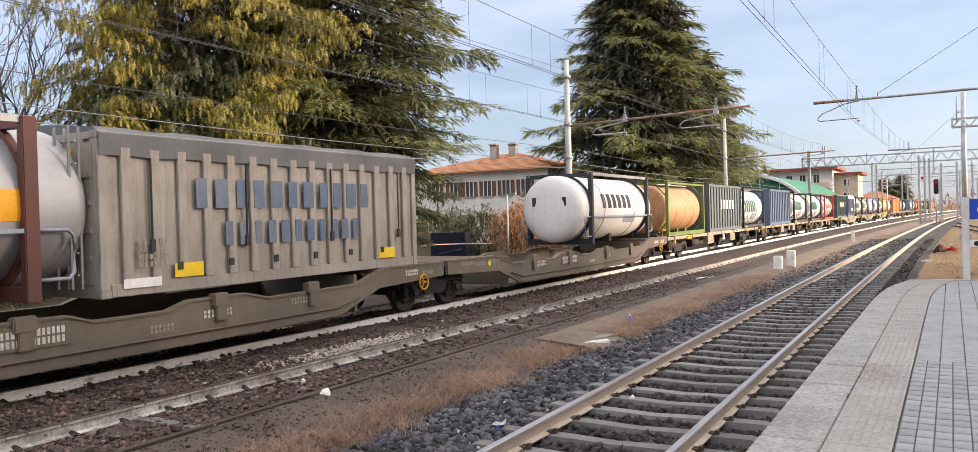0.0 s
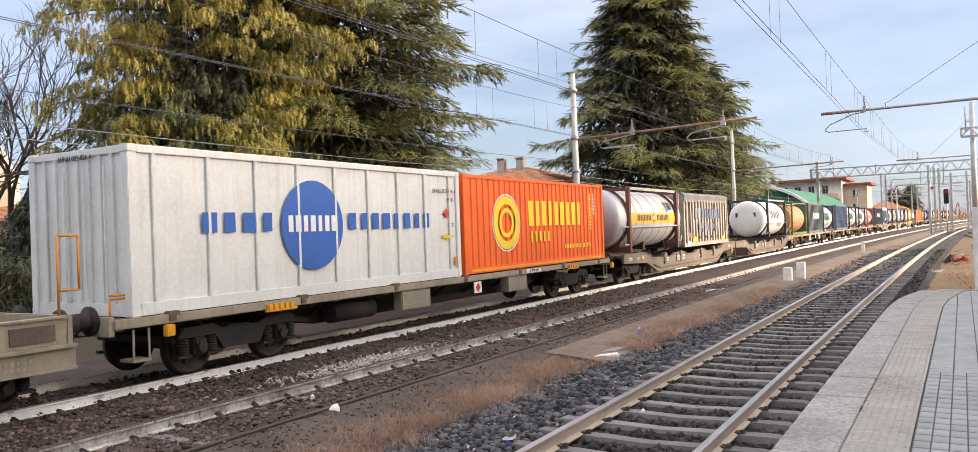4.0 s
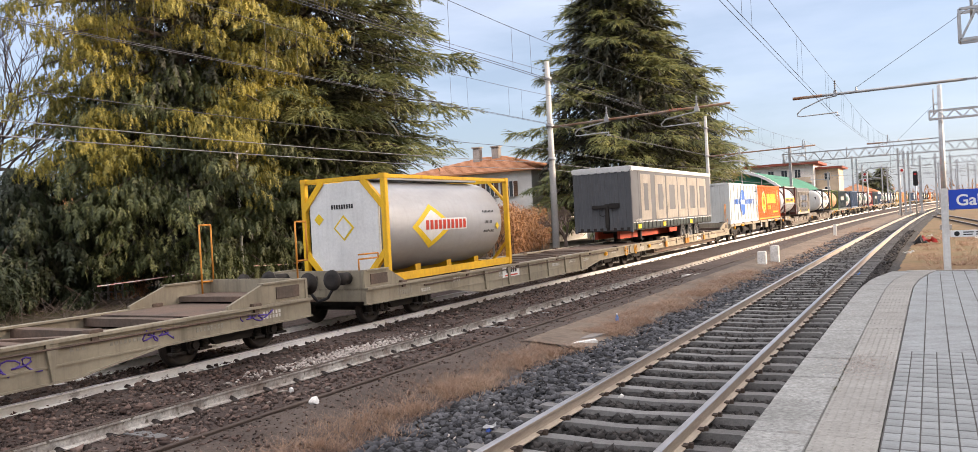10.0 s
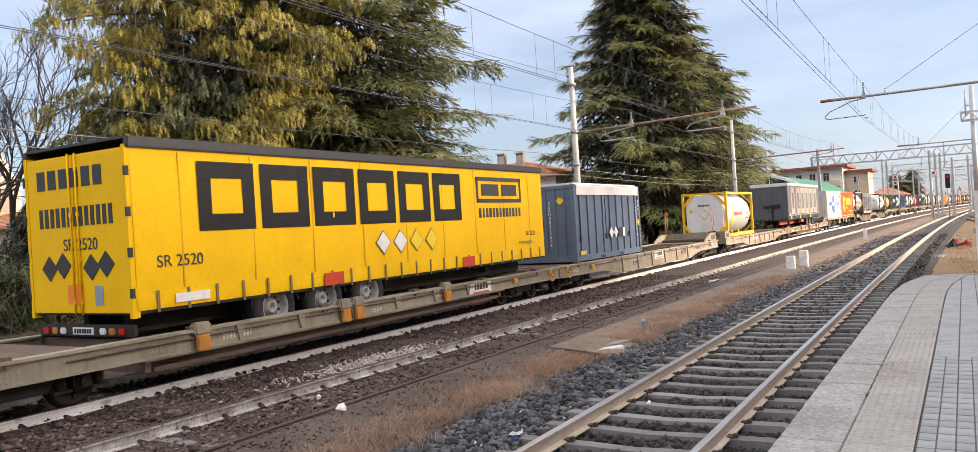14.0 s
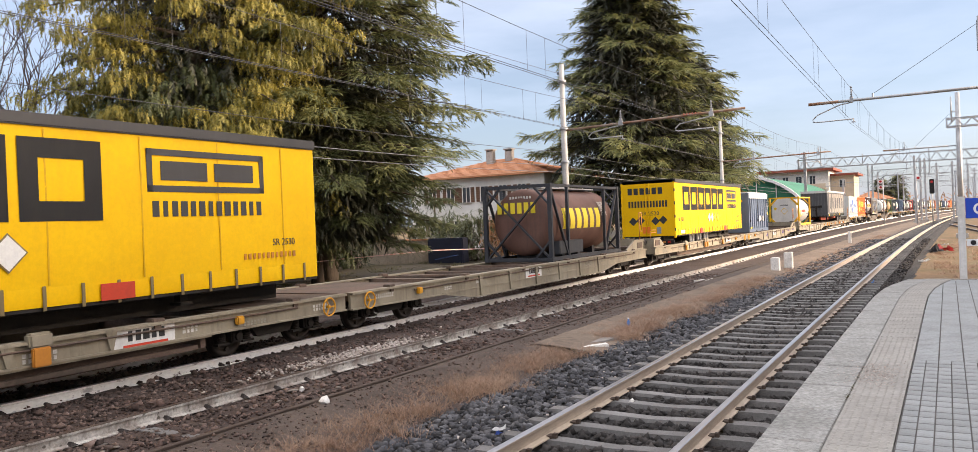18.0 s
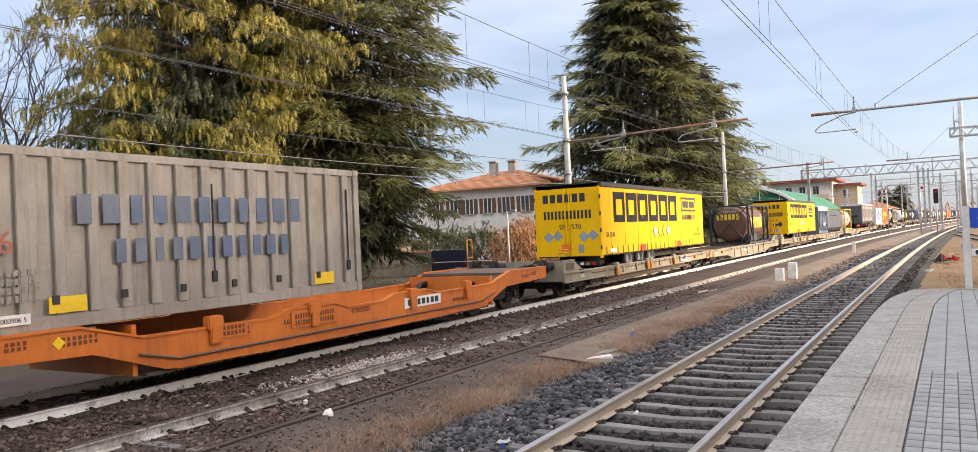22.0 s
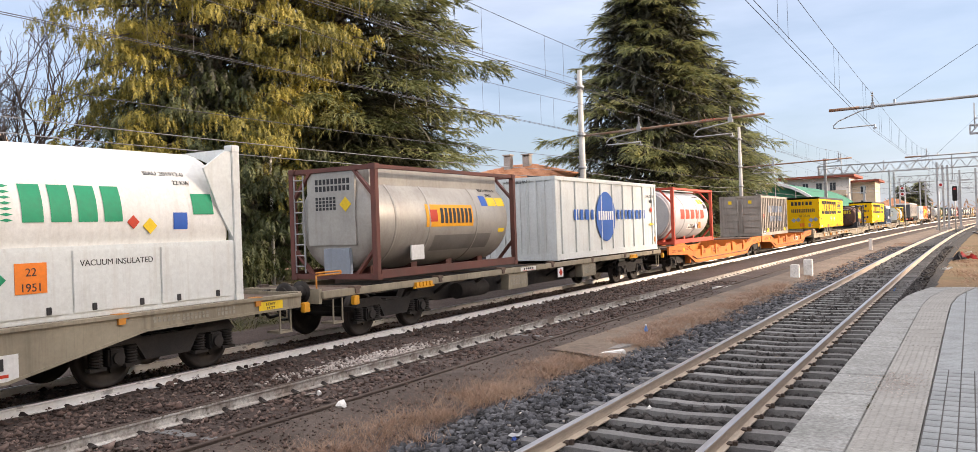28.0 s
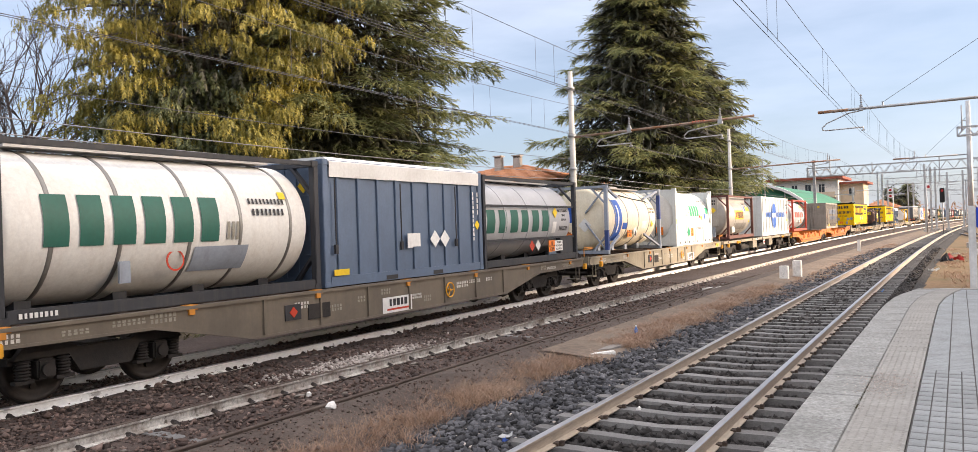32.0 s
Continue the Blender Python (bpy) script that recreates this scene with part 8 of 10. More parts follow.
def rib_container(L, H, material, label, ribs, roof_material, W=2.5, rib_w=0.09, rib_d=0.05, name="bulk_container", end_ribs=5, roof_h=0.0, tarp=None):
    """Flat sheet walls with upright ribs."""
    t = thing(name, label, "container", "containers on the freight train")
    rails(t, L, W, H, material, 0.2, 0.12)
    frame_posts(t, L, W, H, material, 0.16)
    castings(t, L, W, H, material)
    for s in (-1, 1):
        x = s * (W / 2 - 0.055)
        wall = part("side_wall", a_box(x - 0.01, x + 0.01, -L / 2 + 0.15, L / 2 - 0.15, 0.18, H - 0.1), material, t)
        for y in np.linspace(-L / 2 + 0.45, L / 2 - 0.45, ribs):
            me = shared("rib%s%.2f%.2f%.2f" % (material.name, rib_w, rib_d, H), lambda: a_box(0, rib_d, -rib_w / 2, rib_w / 2, 0.2, H - 0.12, 0.008), material)
            piece("wall_rib", me, wall, pose(x + (0.012 if s > 0 else -0.012 - rib_d), y, 0))
        y = s * (L / 2 - 0.055)
        wall = part("end_wall", a_box(-W / 2 + 0.15, W / 2 - 0.15, y - 0.01, y + 0.01, 0.18, H - 0.1), material, t)
        for xx in np.linspace(-W / 2 + 0.4, W / 2 - 0.4, end_ribs):
            part("wall_rib", a_box(xx - rib_w / 2, xx + rib_w / 2, y + (0.012 if s > 0 else -0.012 - rib_d * 0.8), y + (0.012 + rib_d * 0.8 if s > 0 else -0.012), 0.2, H - 0.12), material, wall)
    if tarp:
        bm = bmesh.new()
        n = 16
        rows = []
        for i in range(n + 1):
            inset = 0.17 if tarp[0] is P_TARPWHITE else 0.02
            y = -L / 2 + inset + (L - 2 * inset) * i / n
            dz = (0.004 if tarp[0] is P_TARPWHITE else 0.014) * math.sin(i * 2.3)
            prof = [(W / 2 + 0.012, H - tarp[1] + dz), (W / 2 + 0.025, H - 0.04), (W / 2 - 0.12, H + 0.06 + dz), (0, H + roof_h), (-W / 2 + 0.12, H + 0.06 + dz), (-W / 2 - 0.025, H - 0.04), (-W / 2 - 0.012, H - tarp[1] + dz)]
            rows.append([bm.verts.new((x, y, z)) for x, z in prof])
        for a, b in zip(rows, rows[1:]):
            for k in range(len(a) - 1):
                bm.faces.new((a[k], a[k + 1], b[k + 1], b[k]))
        for r in (rows[0], rows[-1]):
            bm.faces.new(r[1:-1])
        bmesh.ops.recalc_face_normals(bm, faces=bm.faces[:])
        part("roof_tarpaulin", bm, tarp[0], t)
    else:
        bm = bmesh.new()
        prism(bm, [(-L / 2 + 0.1, H - 0.06), (L / 2 - 0.1, H - 0.06), (L / 2 - 0.1, H + 0.01), (-L / 2 + 0.1, H + 0.01)], -W / 2 + 0.08, W / 2 - 0.08)
        part("roof", bm, roof_material, t)
    part("floor", a_box(-W / 2 + 0.1, W / 2 - 0.1, -L / 2 + 0.11, L / 2 - 0.11, 0.04, 0.14), P_DECK, t)
    return t


def lock_levers(t, ys, x, z0, z1):
    for y in ys:
        bm = bmesh.new()
        rod(bm, (x, y, z0), (x, y, z1), 0.016, 6)
        box(bm, x - 0.03, x + 0.02, y - 0.04, y + 0.04, z0 - 0.1, z0 + 0.08)
        part("tension_rod", bm, P_DARKMARK, t)


def shell(L0, L1, R, cz, dome=0.32, seg=48):
    bm = bmesh.new()
    prof = []
    for k in range(7):
        a = math.pi / 2 * k / 6
        prof.append((L0 - dome * math.cos(a) + 0.0, max(R * math.sin(a) ** 0.55, 0.02)))
    for k in range(6, -1, -1):
        a = math.pi / 2 * k / 6
        prof.append((L1 + dome * math.cos(a), max(R * math.sin(a) ** 0.55, 0.02)))
    lathe(bm, prof, seg, "y", (0, 0, cz))
    return bm


def tank_container(L, H, R, cz, shell_m, frame_m, label, bands=(), band_m=None, dome=0.28, ends=(0.1, 0.1), style="full", W=2.44, walkway=True):
    t = thing("tank_container", label, "tank container", "containers on the freight train")
    y0, y1 = -L / 2 + ends[0] + dome, L / 2 - ends[1] - dome
    part("tank_shell", shell(y0, y1, R, cz, dome), shell_m, t)
    for y in bands:
        bm = bmesh.new()
        lathe(bm, [(y - 0.035, R), (y - 0.03, R + 0.012), (y + 0.03, R + 0.012), (y + 0.035, R)], 48, "y", (0, 0, cz))
        part("cladding_band", bm, band_m or P_STRAP, t)
    if style in ("full", "cross", "beam"):
        frame_posts(t, L, W, H, frame_m, 0.13)
        castings(t, L, W, H, frame_m)
        for sy in (-1, 1):
            y = sy * (L / 2 - 0.07)
            part("end_bottom_rail", a_box(-W / 2 + 0.14, W / 2 - 0.14, y - 0.05, y + 0.05, 0.01, 0.13, 0.008), frame_m, t)
            part("end_top_rail", a_box(-W / 2 + 0.14, W / 2 - 0.14, y - 0.05, y + 0.05, H - 0.11, H - 0.01, 0.008), frame_m, t)
            for sx in (-1, 1):
                for z, dz in ((0.1, 0.55), (H - 0.1, -0.55)):
                    bm = bmesh.new()
                    bar(bm, (sx * (W / 2 - 0.1), y, z + dz), (sx * (W / 2 - 0.6), y, z), 0.10, 0.06)
                    part("corner_brace", bm, frame_m, t)
        if style != "beam":
            for sx in (-1, 1):
                x = sx * (W / 2 - 0.06)
                part("bottom_rail", a_box(x - 0.05, x + 0.05, -L / 2 + 0.15, L / 2 - 0.15, 0.02, 0.2 if style == "full" else 0.14, 0.008), frame_m, t)
                part("top_rail", a_box(x - 0.045, x + 0.045, -L / 2 + 0.15, L / 2 - 0.15, H - 0.10, H - 0.015, 0.008), frame_m, t)
        if style == "cross":
            for sy in (-1, 1):
                y = sy * (L / 2 - 0.07)
                bm = bmesh.new()
                bar(bm, (-W / 2 + 0.12, y, 0.12), (W / 2 - 0.12, y, H - 0.12), 0.09, 0.05)
                part("end_cross_bar", bm, frame_m, t)
                bm = bmesh.new()
                bar(bm, (W / 2 - 0.12, y, 0.12), (-W / 2 + 0.12, y, H - 0.12), 0.09, 0.05)
                part("end_cross_bar", bm, frame_m, t)
            for sx in (-1, 1):
                for sy in (-1, 1):
                    bm = bmesh.new()
                    bar(bm, (sx * (W / 2 - 0.07), sy * (L / 2 - 0.1), H - 0.1), (sx * (W / 2 - 0.07), sy * (L / 2 - 1.35), 0.14), 0.08, 0.06)
                    part("side_brace", bm, frame_m, t)
                    part("side_post", a_box(sx * (W / 2 - 0.07) - 0.045, sx * (W / 2 - 0.07) + 0.045, sy * (L / 2 - 1.4) - 0.05, sy * (L / 2 - 1.4) + 0.05, 0.14, H - 0.1), frame_m, t)
        if style == "beam":
            for sx in (-1, 1):
                for sy in (-1, 1):
                    for z0, z1, yy in ((0.1, 0.62, 1.6), (H - 0.08, H - 0.42, 1.5)):
                        bm = bmesh.new()
                        bar(bm, (sx * (W / 2 - 0.08), sy * (L / 2 - 0.1), z0), (sx * (R - 0.12), sy * (L / 2 - yy), z1), 0.09, 0.07)
                        part("side_brace", bm, frame_m, t)
                y = sx * (L / 2 - 0.07)
                for a, b in ((-1, 1), (1, -1)):
                    bm = bmesh.new()
                    bar(bm, (a * (W / 2 - 0.1), y, 0.12), (a * 0.35, y, H / 2 - 0.1), 0.07, 0.05)
                    part("end_brace", bm, frame_m, t)
                    bm = bmesh.new()
                    bar(bm, (a * (W / 2 - 0.1), y, H - 0.12), (a * 0.35, y, H / 2 + 0.25), 0.07, 0.05)
                    part("end_brace", bm, frame_m, t)
    for y in np.linspace(y0 + 0.5, y1 - 0.5, 4):
        part("saddle", a_box(-0.5, 0.5, y - 0.12, y + 0.12, 0.06, cz - R * 0.8), frame_m, t)
    if walkway:
        bm = bmesh.new()
        box(bm, 0.05, 0.5, y0 + 0.3, y1 - 0.3, cz + R + 0.01, cz + R + 0.05)
        box(bm, -0.3, 0.3, -0.35, 0.45, cz + R - 0.02, cz + R + 0.13, 0.02)
        part("walkway", bm, P_ALU, t)
    return t


def swap_tank(L, Lf, H, R, cz, shell_m, frame_m, label, bands):
    """A long tank held in two upright frames, with tube guards."""
    t = thing("tank_container", label, "tank container", "containers on the freight train")
    part("tank_shell", shell(-L / 2 + 0.34, L / 2 - 0.34, R, cz, 0.34), shell_m, t)
    for y in bands:
        bm = bmesh.new()
        lathe(bm, [(y - 0.03, R), (y - 0.025, R + 0.01), (y + 0.025, R + 0.01), (y + 0.03, R)], 48, "y", (0, 0, cz))
        part("cladding_band", bm, P_STRAP, t)
    W = 2.5
    for sy in (-1, 1):
        y = sy * (Lf / 2 - 0.1)
        bm = bmesh.new()
        n = 20
        for sx in (-1, 1):
            box(bm, sx * (W / 2 - 0.07) - 0.07, sx * (W / 2 - 0.07) + 0.07, y - 0.1, y + 0.1, 0.0, H - 0.02, 0.012)
        box(bm, -W / 2 + 0.1, W / 2 - 0.1, y - 0.08, y + 0.08, H - 0.16, H - 0.03)
        box(bm, -W / 2 + 0.1, W / 2 - 0.1, y - 0.08, y + 0.08, 0.0, 0.2)
        for i in range(n):
            a, b = math.pi * 2 * i / n, math.pi * 2 * (i + 1) / n
            bar(bm, ((R + 0.04) * math.cos(a), y, cz + (R + 0.04) * math.sin(a)), ((R + 0.04) * math.cos(b), y, cz + (R + 0.04) * math.sin(b)), 0.1, 0.08)
        part("upright_frame", bm, frame_m, t)
    for sx in (-1, 1):
        bm = bmesh.new()
        bar(bm, (sx * (W / 2 - 0.1), -Lf / 2, H - 0.06), (sx * (W / 2 - 0.1), Lf / 2, H - 0.06), 0.08, 0.1)
        part("top_rail", bm, P_ALU, t)
        bm = bmesh.new()
        bar(bm, (sx * (R + 0.05), -Lf / 2, 0.95), (sx * (R + 0.05), Lf / 2, 0.95), 0.05, 0.06)
        part("rub_rail", bm, P_FRGREY, t)
        for sy in (-1, 1):
            bm = bmesh.new()
            x = sx * (W / 2 - 0.06)
            tube(bm, [(x, sy * (Lf / 2 - 0.05), 0.95), (x, sy * (Lf / 2 + 0.42), 0.95), (x, sy * (Lf / 2 + 0.5), 0.87), (x, sy * (Lf / 2 + 0.5), 0.36), (x, sy * (Lf / 2 + 0.42), 0.28), (x, sy * (Lf / 2 - 0.05), 0.28)], 0.028, 7)
            part("tube_guard", bm, P_FRGREY, t)
    bm = bmesh.new()
    for y in (-Lf / 2 + 0.4, 0, Lf / 2 - 0.4):
        box(bm, -0.7, 0.7, y - 0.1, y + 0.1, 0.02, cz - R * 0.8)
    part("saddle", bm, P_BOGIE, t)
    return t


def haz_plate(t, R, cz, y, z, top, bottom, w=0.44, x=None):
    """An orange hazard plate with its two numbers."""
    x = R * math.cos(math.asin(max(-1, min(1, (z - cz) / R)))) + 0.03 if x is None else x
    pl = plate(t, "hazard_plate", y, y + w, z - 0.17, z + 0.17, x, P_HAZ, 0.012)
    plate(pl, "hazard_border", y, y + w, z - 0.012, z + 0.012, x + 0.012, P_DARKMARK, 0.003)
    text(pl, top, y + w / 2, z + 0.035, 0.14, x + 0.015, P_DARKMARK)
    text(pl, bottom, y + w / 2, z - 0.14, 0.14, x + 0.015, P_DARKMARK)
    return pl


P_RIM = paint("wheel_rim_grey", (0.34, 0.34, 0.34), (0.26, 0.255, 0.25), 0.5, 0.3, metal=0.3)
P_STRAPBROWN = paint("strap_brown", (0.20, 0.15, 0.07), streak=0.1)


def trailer(curtain, roof_m, skirt_m, label, rear_doors, wheels_at, L=13.6, W=2.55, wz=-0.23, H=2.68):
    t = thing("semi_trailer", label, "trailer", "semi-trailers on the freight train")
    # curtain sides, gently bellied between the posts
    for s in (-1, 1):
        bm = bmesh.new()
        n, m = 40, 8
        g = []
        for i in range(n + 1):
            y = -L / 2 + 0.06 + (L - 0.12) * i / n
            col = []
            for j in range(m + 1):
                z = 0.36 + (H - 0.16 - 0.36) * j / m
                b = 0.012 * math.sin(math.pi * j / m) * (1 + 0.5 * math.sin(i * 1.1)) + 0.004 * math.sin(i * 2.7 + j)
                col.append(bm.verts.new((s * (W / 2 + b), y, z)))
            g.append(col)
        for a, b in zip(g, g[1:]):
            for j in range(m):
                bm.faces.new((a[j], b[j], b[j + 1], a[j + 1])).smooth = True
        sheet = part("side_curtain", bm, curtain, t)
        for y in np.linspace(-L / 2 + 0.9, L / 2 - 0.9, 9):
            me = shared("seam%s%.2f" % (curtain.name, H), lambda: a_box(0, 0.004, -0.012, 0.012, 0.38, H - 0.2), P_CURTSEAM if curtain is P_STYEL else P_GREYSEAM)
            piece("curtain_seam", me, sheet, pose(s * (W / 2 + 0.013) - (0.004 if s < 0 else 0), y, 0))
        bm = bmesh.new()
        g = []
        for i in range(n * 2 + 1):
            y = -L / 2 + 0.06 + (L - 0.12) * i / (n * 2)
            w = 0.012 * math.sin(i * 1.57)
            g.append([bm.verts.new((s * (W / 2 + 0.006 + w * 0.3), y, 0.36)), bm.verts.new((s * (W / 2 + 0.015 + w), y, 0.18)), bm.verts.new((s * (W / 2 + 0.004 + w), y, 0.10))])
        for a, b in zip(g, g[1:]):
            for j in range(2):
                bm.faces.new((a[j], b[j], b[j + 1], a[j + 1])).smooth = True
        sk = part("curtain_skirt", bm, skirt_m, t)
        if s > 0:
            for i in range(24):
                y = -L / 2 + 0.4 + (L - 0.8) * i / 23
                me = shared("strap" + curtain.name, lambda: a_box(0, 0.014, -0.026, 0.026, 0.03, 0.36, 0.004), P_STRAPBROWN if curtain is P_STYEL else P_BLACK)
                piece("strap", me, sk, pose(W / 2 + 0.02, y, 0.02))
        part("roof_edge", a_box(s * (W / 2) - 0.05, s * (W / 2) + 0.05, -L / 2, L / 2, H - 0.17, H, 0.02), roof_m, t)
    bm = bmesh.new()
    prism(bm, [(-L / 2 + 0.02, H - 0.03), (L / 2 - 0.02, H - 0.03), (L / 2 - 0.02, H + 0.01), (-L / 2 + 0.02, H + 0.01)], -W / 2 + 0.05, W / 2 - 0.05)
    part("roof", bm, roof_m, t)
    part("floor", a_box(-W / 2 + 0.02, W / 2 - 0.02, -L / 2 + 0.02, L / 2 - 0.02, 0.05, 0.2), P_BOGIE, t)
    part("far_end_wall", a_box(-W / 2 + 0.01, W / 2 - 0.01, L / 2 - 0.06, L / 2 - 0.01, 0.1, H - 0.05), curtain, t)
    y = -L / 2
    if rear_doors:
        for s in (-1, 1):
            d = part("rear_door", a_box(0.008 if s > 0 else -W / 2 + 0.07, W / 2 - 0.07 if s > 0 else -0.008, y - 0.012, y + 0.04, 0.08, H - 0.16, 0.008), curtain, t)
            bm = bmesh.new()
            rod(bm, (s * 0.09, y - 0.03, 0.05), (s * 0.09, y - 0.03, H - 0.14), 0.014, 7)
            for z in (0.25, 0.9, 1.6, 2.3):
                box(bm, s * 0.09 - 0.03, s * 0.09 + 0.03, y - 0.04, y - 0.01, z - 0.03, z + 0.03)
            part("lock_rod", bm, curtain, d)
            part("rear_post", a_box(s * (W / 2 - 0.035) - 0.035, s * (W / 2 - 0.035) + 0.035, y - 0.02, y + 0.1, 0.0, H - 0.12), curtain, t)
            for z in (0.3, 0.9, 1.5, 2.1):
                part("hinge", a_box(s * (W / 2 + 0.0) - 0.03, s * (W / 2 + 0.0) + 0.012, y - 0.035, y + 0.03, z, z + 0.14), P_DARKMARK, d)
        bm = a_box(-W / 2 + 0.1, W / 2 - 0.1, y + 0.02, y + 0.12, -0.28, -0.1, 0.015)
        bp = part("bumper", bm, P_BOGIE, t)
        for s in (-1, 1):
            for k, m in ((0.95, P_LAMP), (0.72, P_ORANGEFIT), (0.5, P_SIGNWHITE)):
                part("tail_lamp", a_box(s * k - 0.075, s * k + 0.075, y - 0.01, y + 0.02, -0.245, -0.145, 0.02), m, bp)
        end_plate(bp, "number_plate", -0.26, 0.26, -0.25, -0.14, y + 0.018, P_SIGNWHITE, 0.01)
        end_bars(bp, "plate_lettering", -0.22, 0.22, -0.23, -0.16, y + 0.006, 7, P_DARKMARK)
    else:
        part("head_wall", wave_panel(corrugated(8, -W / 2 + 0.1, W / 2 - 0.1, 0.03, 0.42), 0.1, H - 0.18, "-y", y), curtain, t)
        for s in (-1, 1):
            part("front_post", a_box(s * (W / 2 - 0.06) - 0.06, s * (W / 2 - 0.06) + 0.06, y - 0.015, y + 0.1, 0.0, H - 0.12, 0.02), curtain, t)
        part("front_roof_cap", a_box(-W / 2, W / 2, y - 0.03, y + 0.35, H - 0.24, H + 0.015, 0.03), roof_m, t)
        bm = a_box(-0.45, 0.25, y - 0.1, y + 0.01, 1.02, 1.16, 0.02)
        box(bm, 0.3, 0.75, y - 0.12, y + 0.01, 1.0, 1.22, 0.02)
        box(bm, 0.12, 0.28, y - 0.09, y + 0.01, 0.2, 1.2, 0.01)
        part("coupling_box", bm, P_BOGIE, t)
        bm = bmesh.new()
        pts = [(-0.1, y - 0.06, 1.02), (-0.1, y - 0.1, 0.75), (0.05, y - 0.1, 0.68), (0.18, y - 0.06, 0.8)]
        for p, q in zip(pts, pts[1:]):
            rod(bm, p, q, 0.015, 6)
        part("air_hose", bm, P_BLACK, t)
    ch = P_BOGIE if rear_doors else P_KOGEL
    for s in (-1, 1):
        part("chassis_beam", a_box(s * 0.5 - 0.06, s * 0.5 + 0.06, -L / 2 + 0.4, L / 2 - 0.4, -0.28, 0.05), ch, t)
    if not rear_doors:
        part("side_beam", a_box(1.0, 1.06, wheels_at - 3.1, wheels_at - 0.9, -0.2, 0.0), ch, t, "red chassis side beam")
    for k in (-1.31, 0, 1.31):
        for s in (-1, 1):
            def tyre_bm():
                bm = bmesh.new()
                lathe(bm, [(-0.19, 0.31), (-0.19, 0.46), (-0.15, 0.51), (0.15, 0.51), (0.19, 0.46), (0.19, 0.31), (0.02, 0.30)], 30, "x")
                return bm
            def rim_bm():
                bm = bmesh.new()
                lathe(bm, [(0.03, 0.04), (0.11, 0.06), (0.11, 0.12), (0.05, 0.15), (0.03, 0.24), (0.10, 0.28), (0.185, 0.315), (0.185, 0.29), (0.10, 0.265), (0.015, 0.25)], 30, "x")
                for i in range(10):
                    a = 2 * math.pi * i / 10
                    rod(bm, (0.04, 0.19 * math.cos(a), 0.19 * math.sin(a)), (0.075, 0.19 * math.cos(a), 0.19 * math.sin(a)), 0.016, 6)
                for i in range(10):
                    a = 2 * math.pi * (i + 0.5) / 10
                    n0 = len(bm.faces)
                    rod(bm, (0.05, 0.205 * math.cos(a), 0.205 * math.sin(a)), (0.062, 0.205 * math.cos(a), 0.205 * math.sin(a)), 0.026, 8)
                    bm.faces.ensure_lookup_table()
                    for f in bm.faces[n0:]:
                        f.material_index = 1
                return bm
            tw = piece("tyre", shared("tyre", tyre_bm, P_BLACK), t, pose(s * 1.04, wheels_at + k, wz, 0, 0, 0 if s > 0 else 180))
            rim = shared("rim", rim_bm, P_RIM)
            if len(rim.materials) < 2:
                rim.materials.append(P_BLACK)
            piece("rim", rim, tw, pose(0, 0, 0))
        bm = bmesh.new()
        rod(bm, (-0.95, wheels_at + k, wz), (0.95, wheels_at + k, wz), 0.07, 10)
        part("axle", bm, P_BOGIE, t)
        for s in (-1, 1):
            bm = bmesh.new()
            arc = []
            for i in range(9):
                a = math.pi * (0.05 + 0.9 * i / 8)
                arc.append([bm.verts.new((s * 1.04 + w, wheels_at + k + (0.57 + e) * math.cos(a), wz + (0.55 + e) * math.sin(a) - 0.02)) for w, e in ((-0.2, 0), (0.2, 0), (0.2, 0.02), (-0.2, 0.02))])
            for p, q in zip(arc, arc[1:]):
                for i in range(4):
                    bm.faces.new((p[i], q[i], q[(i + 1) % 4], p[(i + 1) % 4]))
            bm.faces.new(arc[0])
            bm.faces.new(arc[-1])
            bmesh.ops.recalc_face_normals(bm, faces=bm.faces[:])
            part("mudguard", bm, P_BLACK, t)
    legs_at = wheels_at - 7.0 if not rear_doors else wheels_at + 6.6
    for s in (-1, 1):
        bm = a_box(s * 0.85 - 0.07, s * 0.85 + 0.07, legs_at - 0.08, legs_at + 0.08, wz + 0.05, 0.06)
        box(bm, s * 0.85 - 0.13, s * 0.85 + 0.13, legs_at - 0.12, legs_at + 0.12, wz, wz + 0.05)
        part("landing_leg", bm, P_BOGIE, t)
    kp = L / 2 - 1.6 if rear_doors else -L / 2 + 1.6
    bm = a_box(-0.5, 0.5, kp - 0.5, kp + 0.5, -0.05, 0.04)
    rod(bm, (0, kp, wz - 0.05), (0, kp, -0.04), 0.16, 14)
    box(bm, -0.55, 0.55, kp - 0.35, kp + 0.35, wz - 0.08, wz - 0.03, 0.01)
    part("kingpin_stand", bm, P_BOGIE, t)
    return t

# ---- making up the train: wagons from the front to the rear ----
def span(ob, front, rear, z=0.0):
    return on_train(ob, (front + rear) / 2, z)


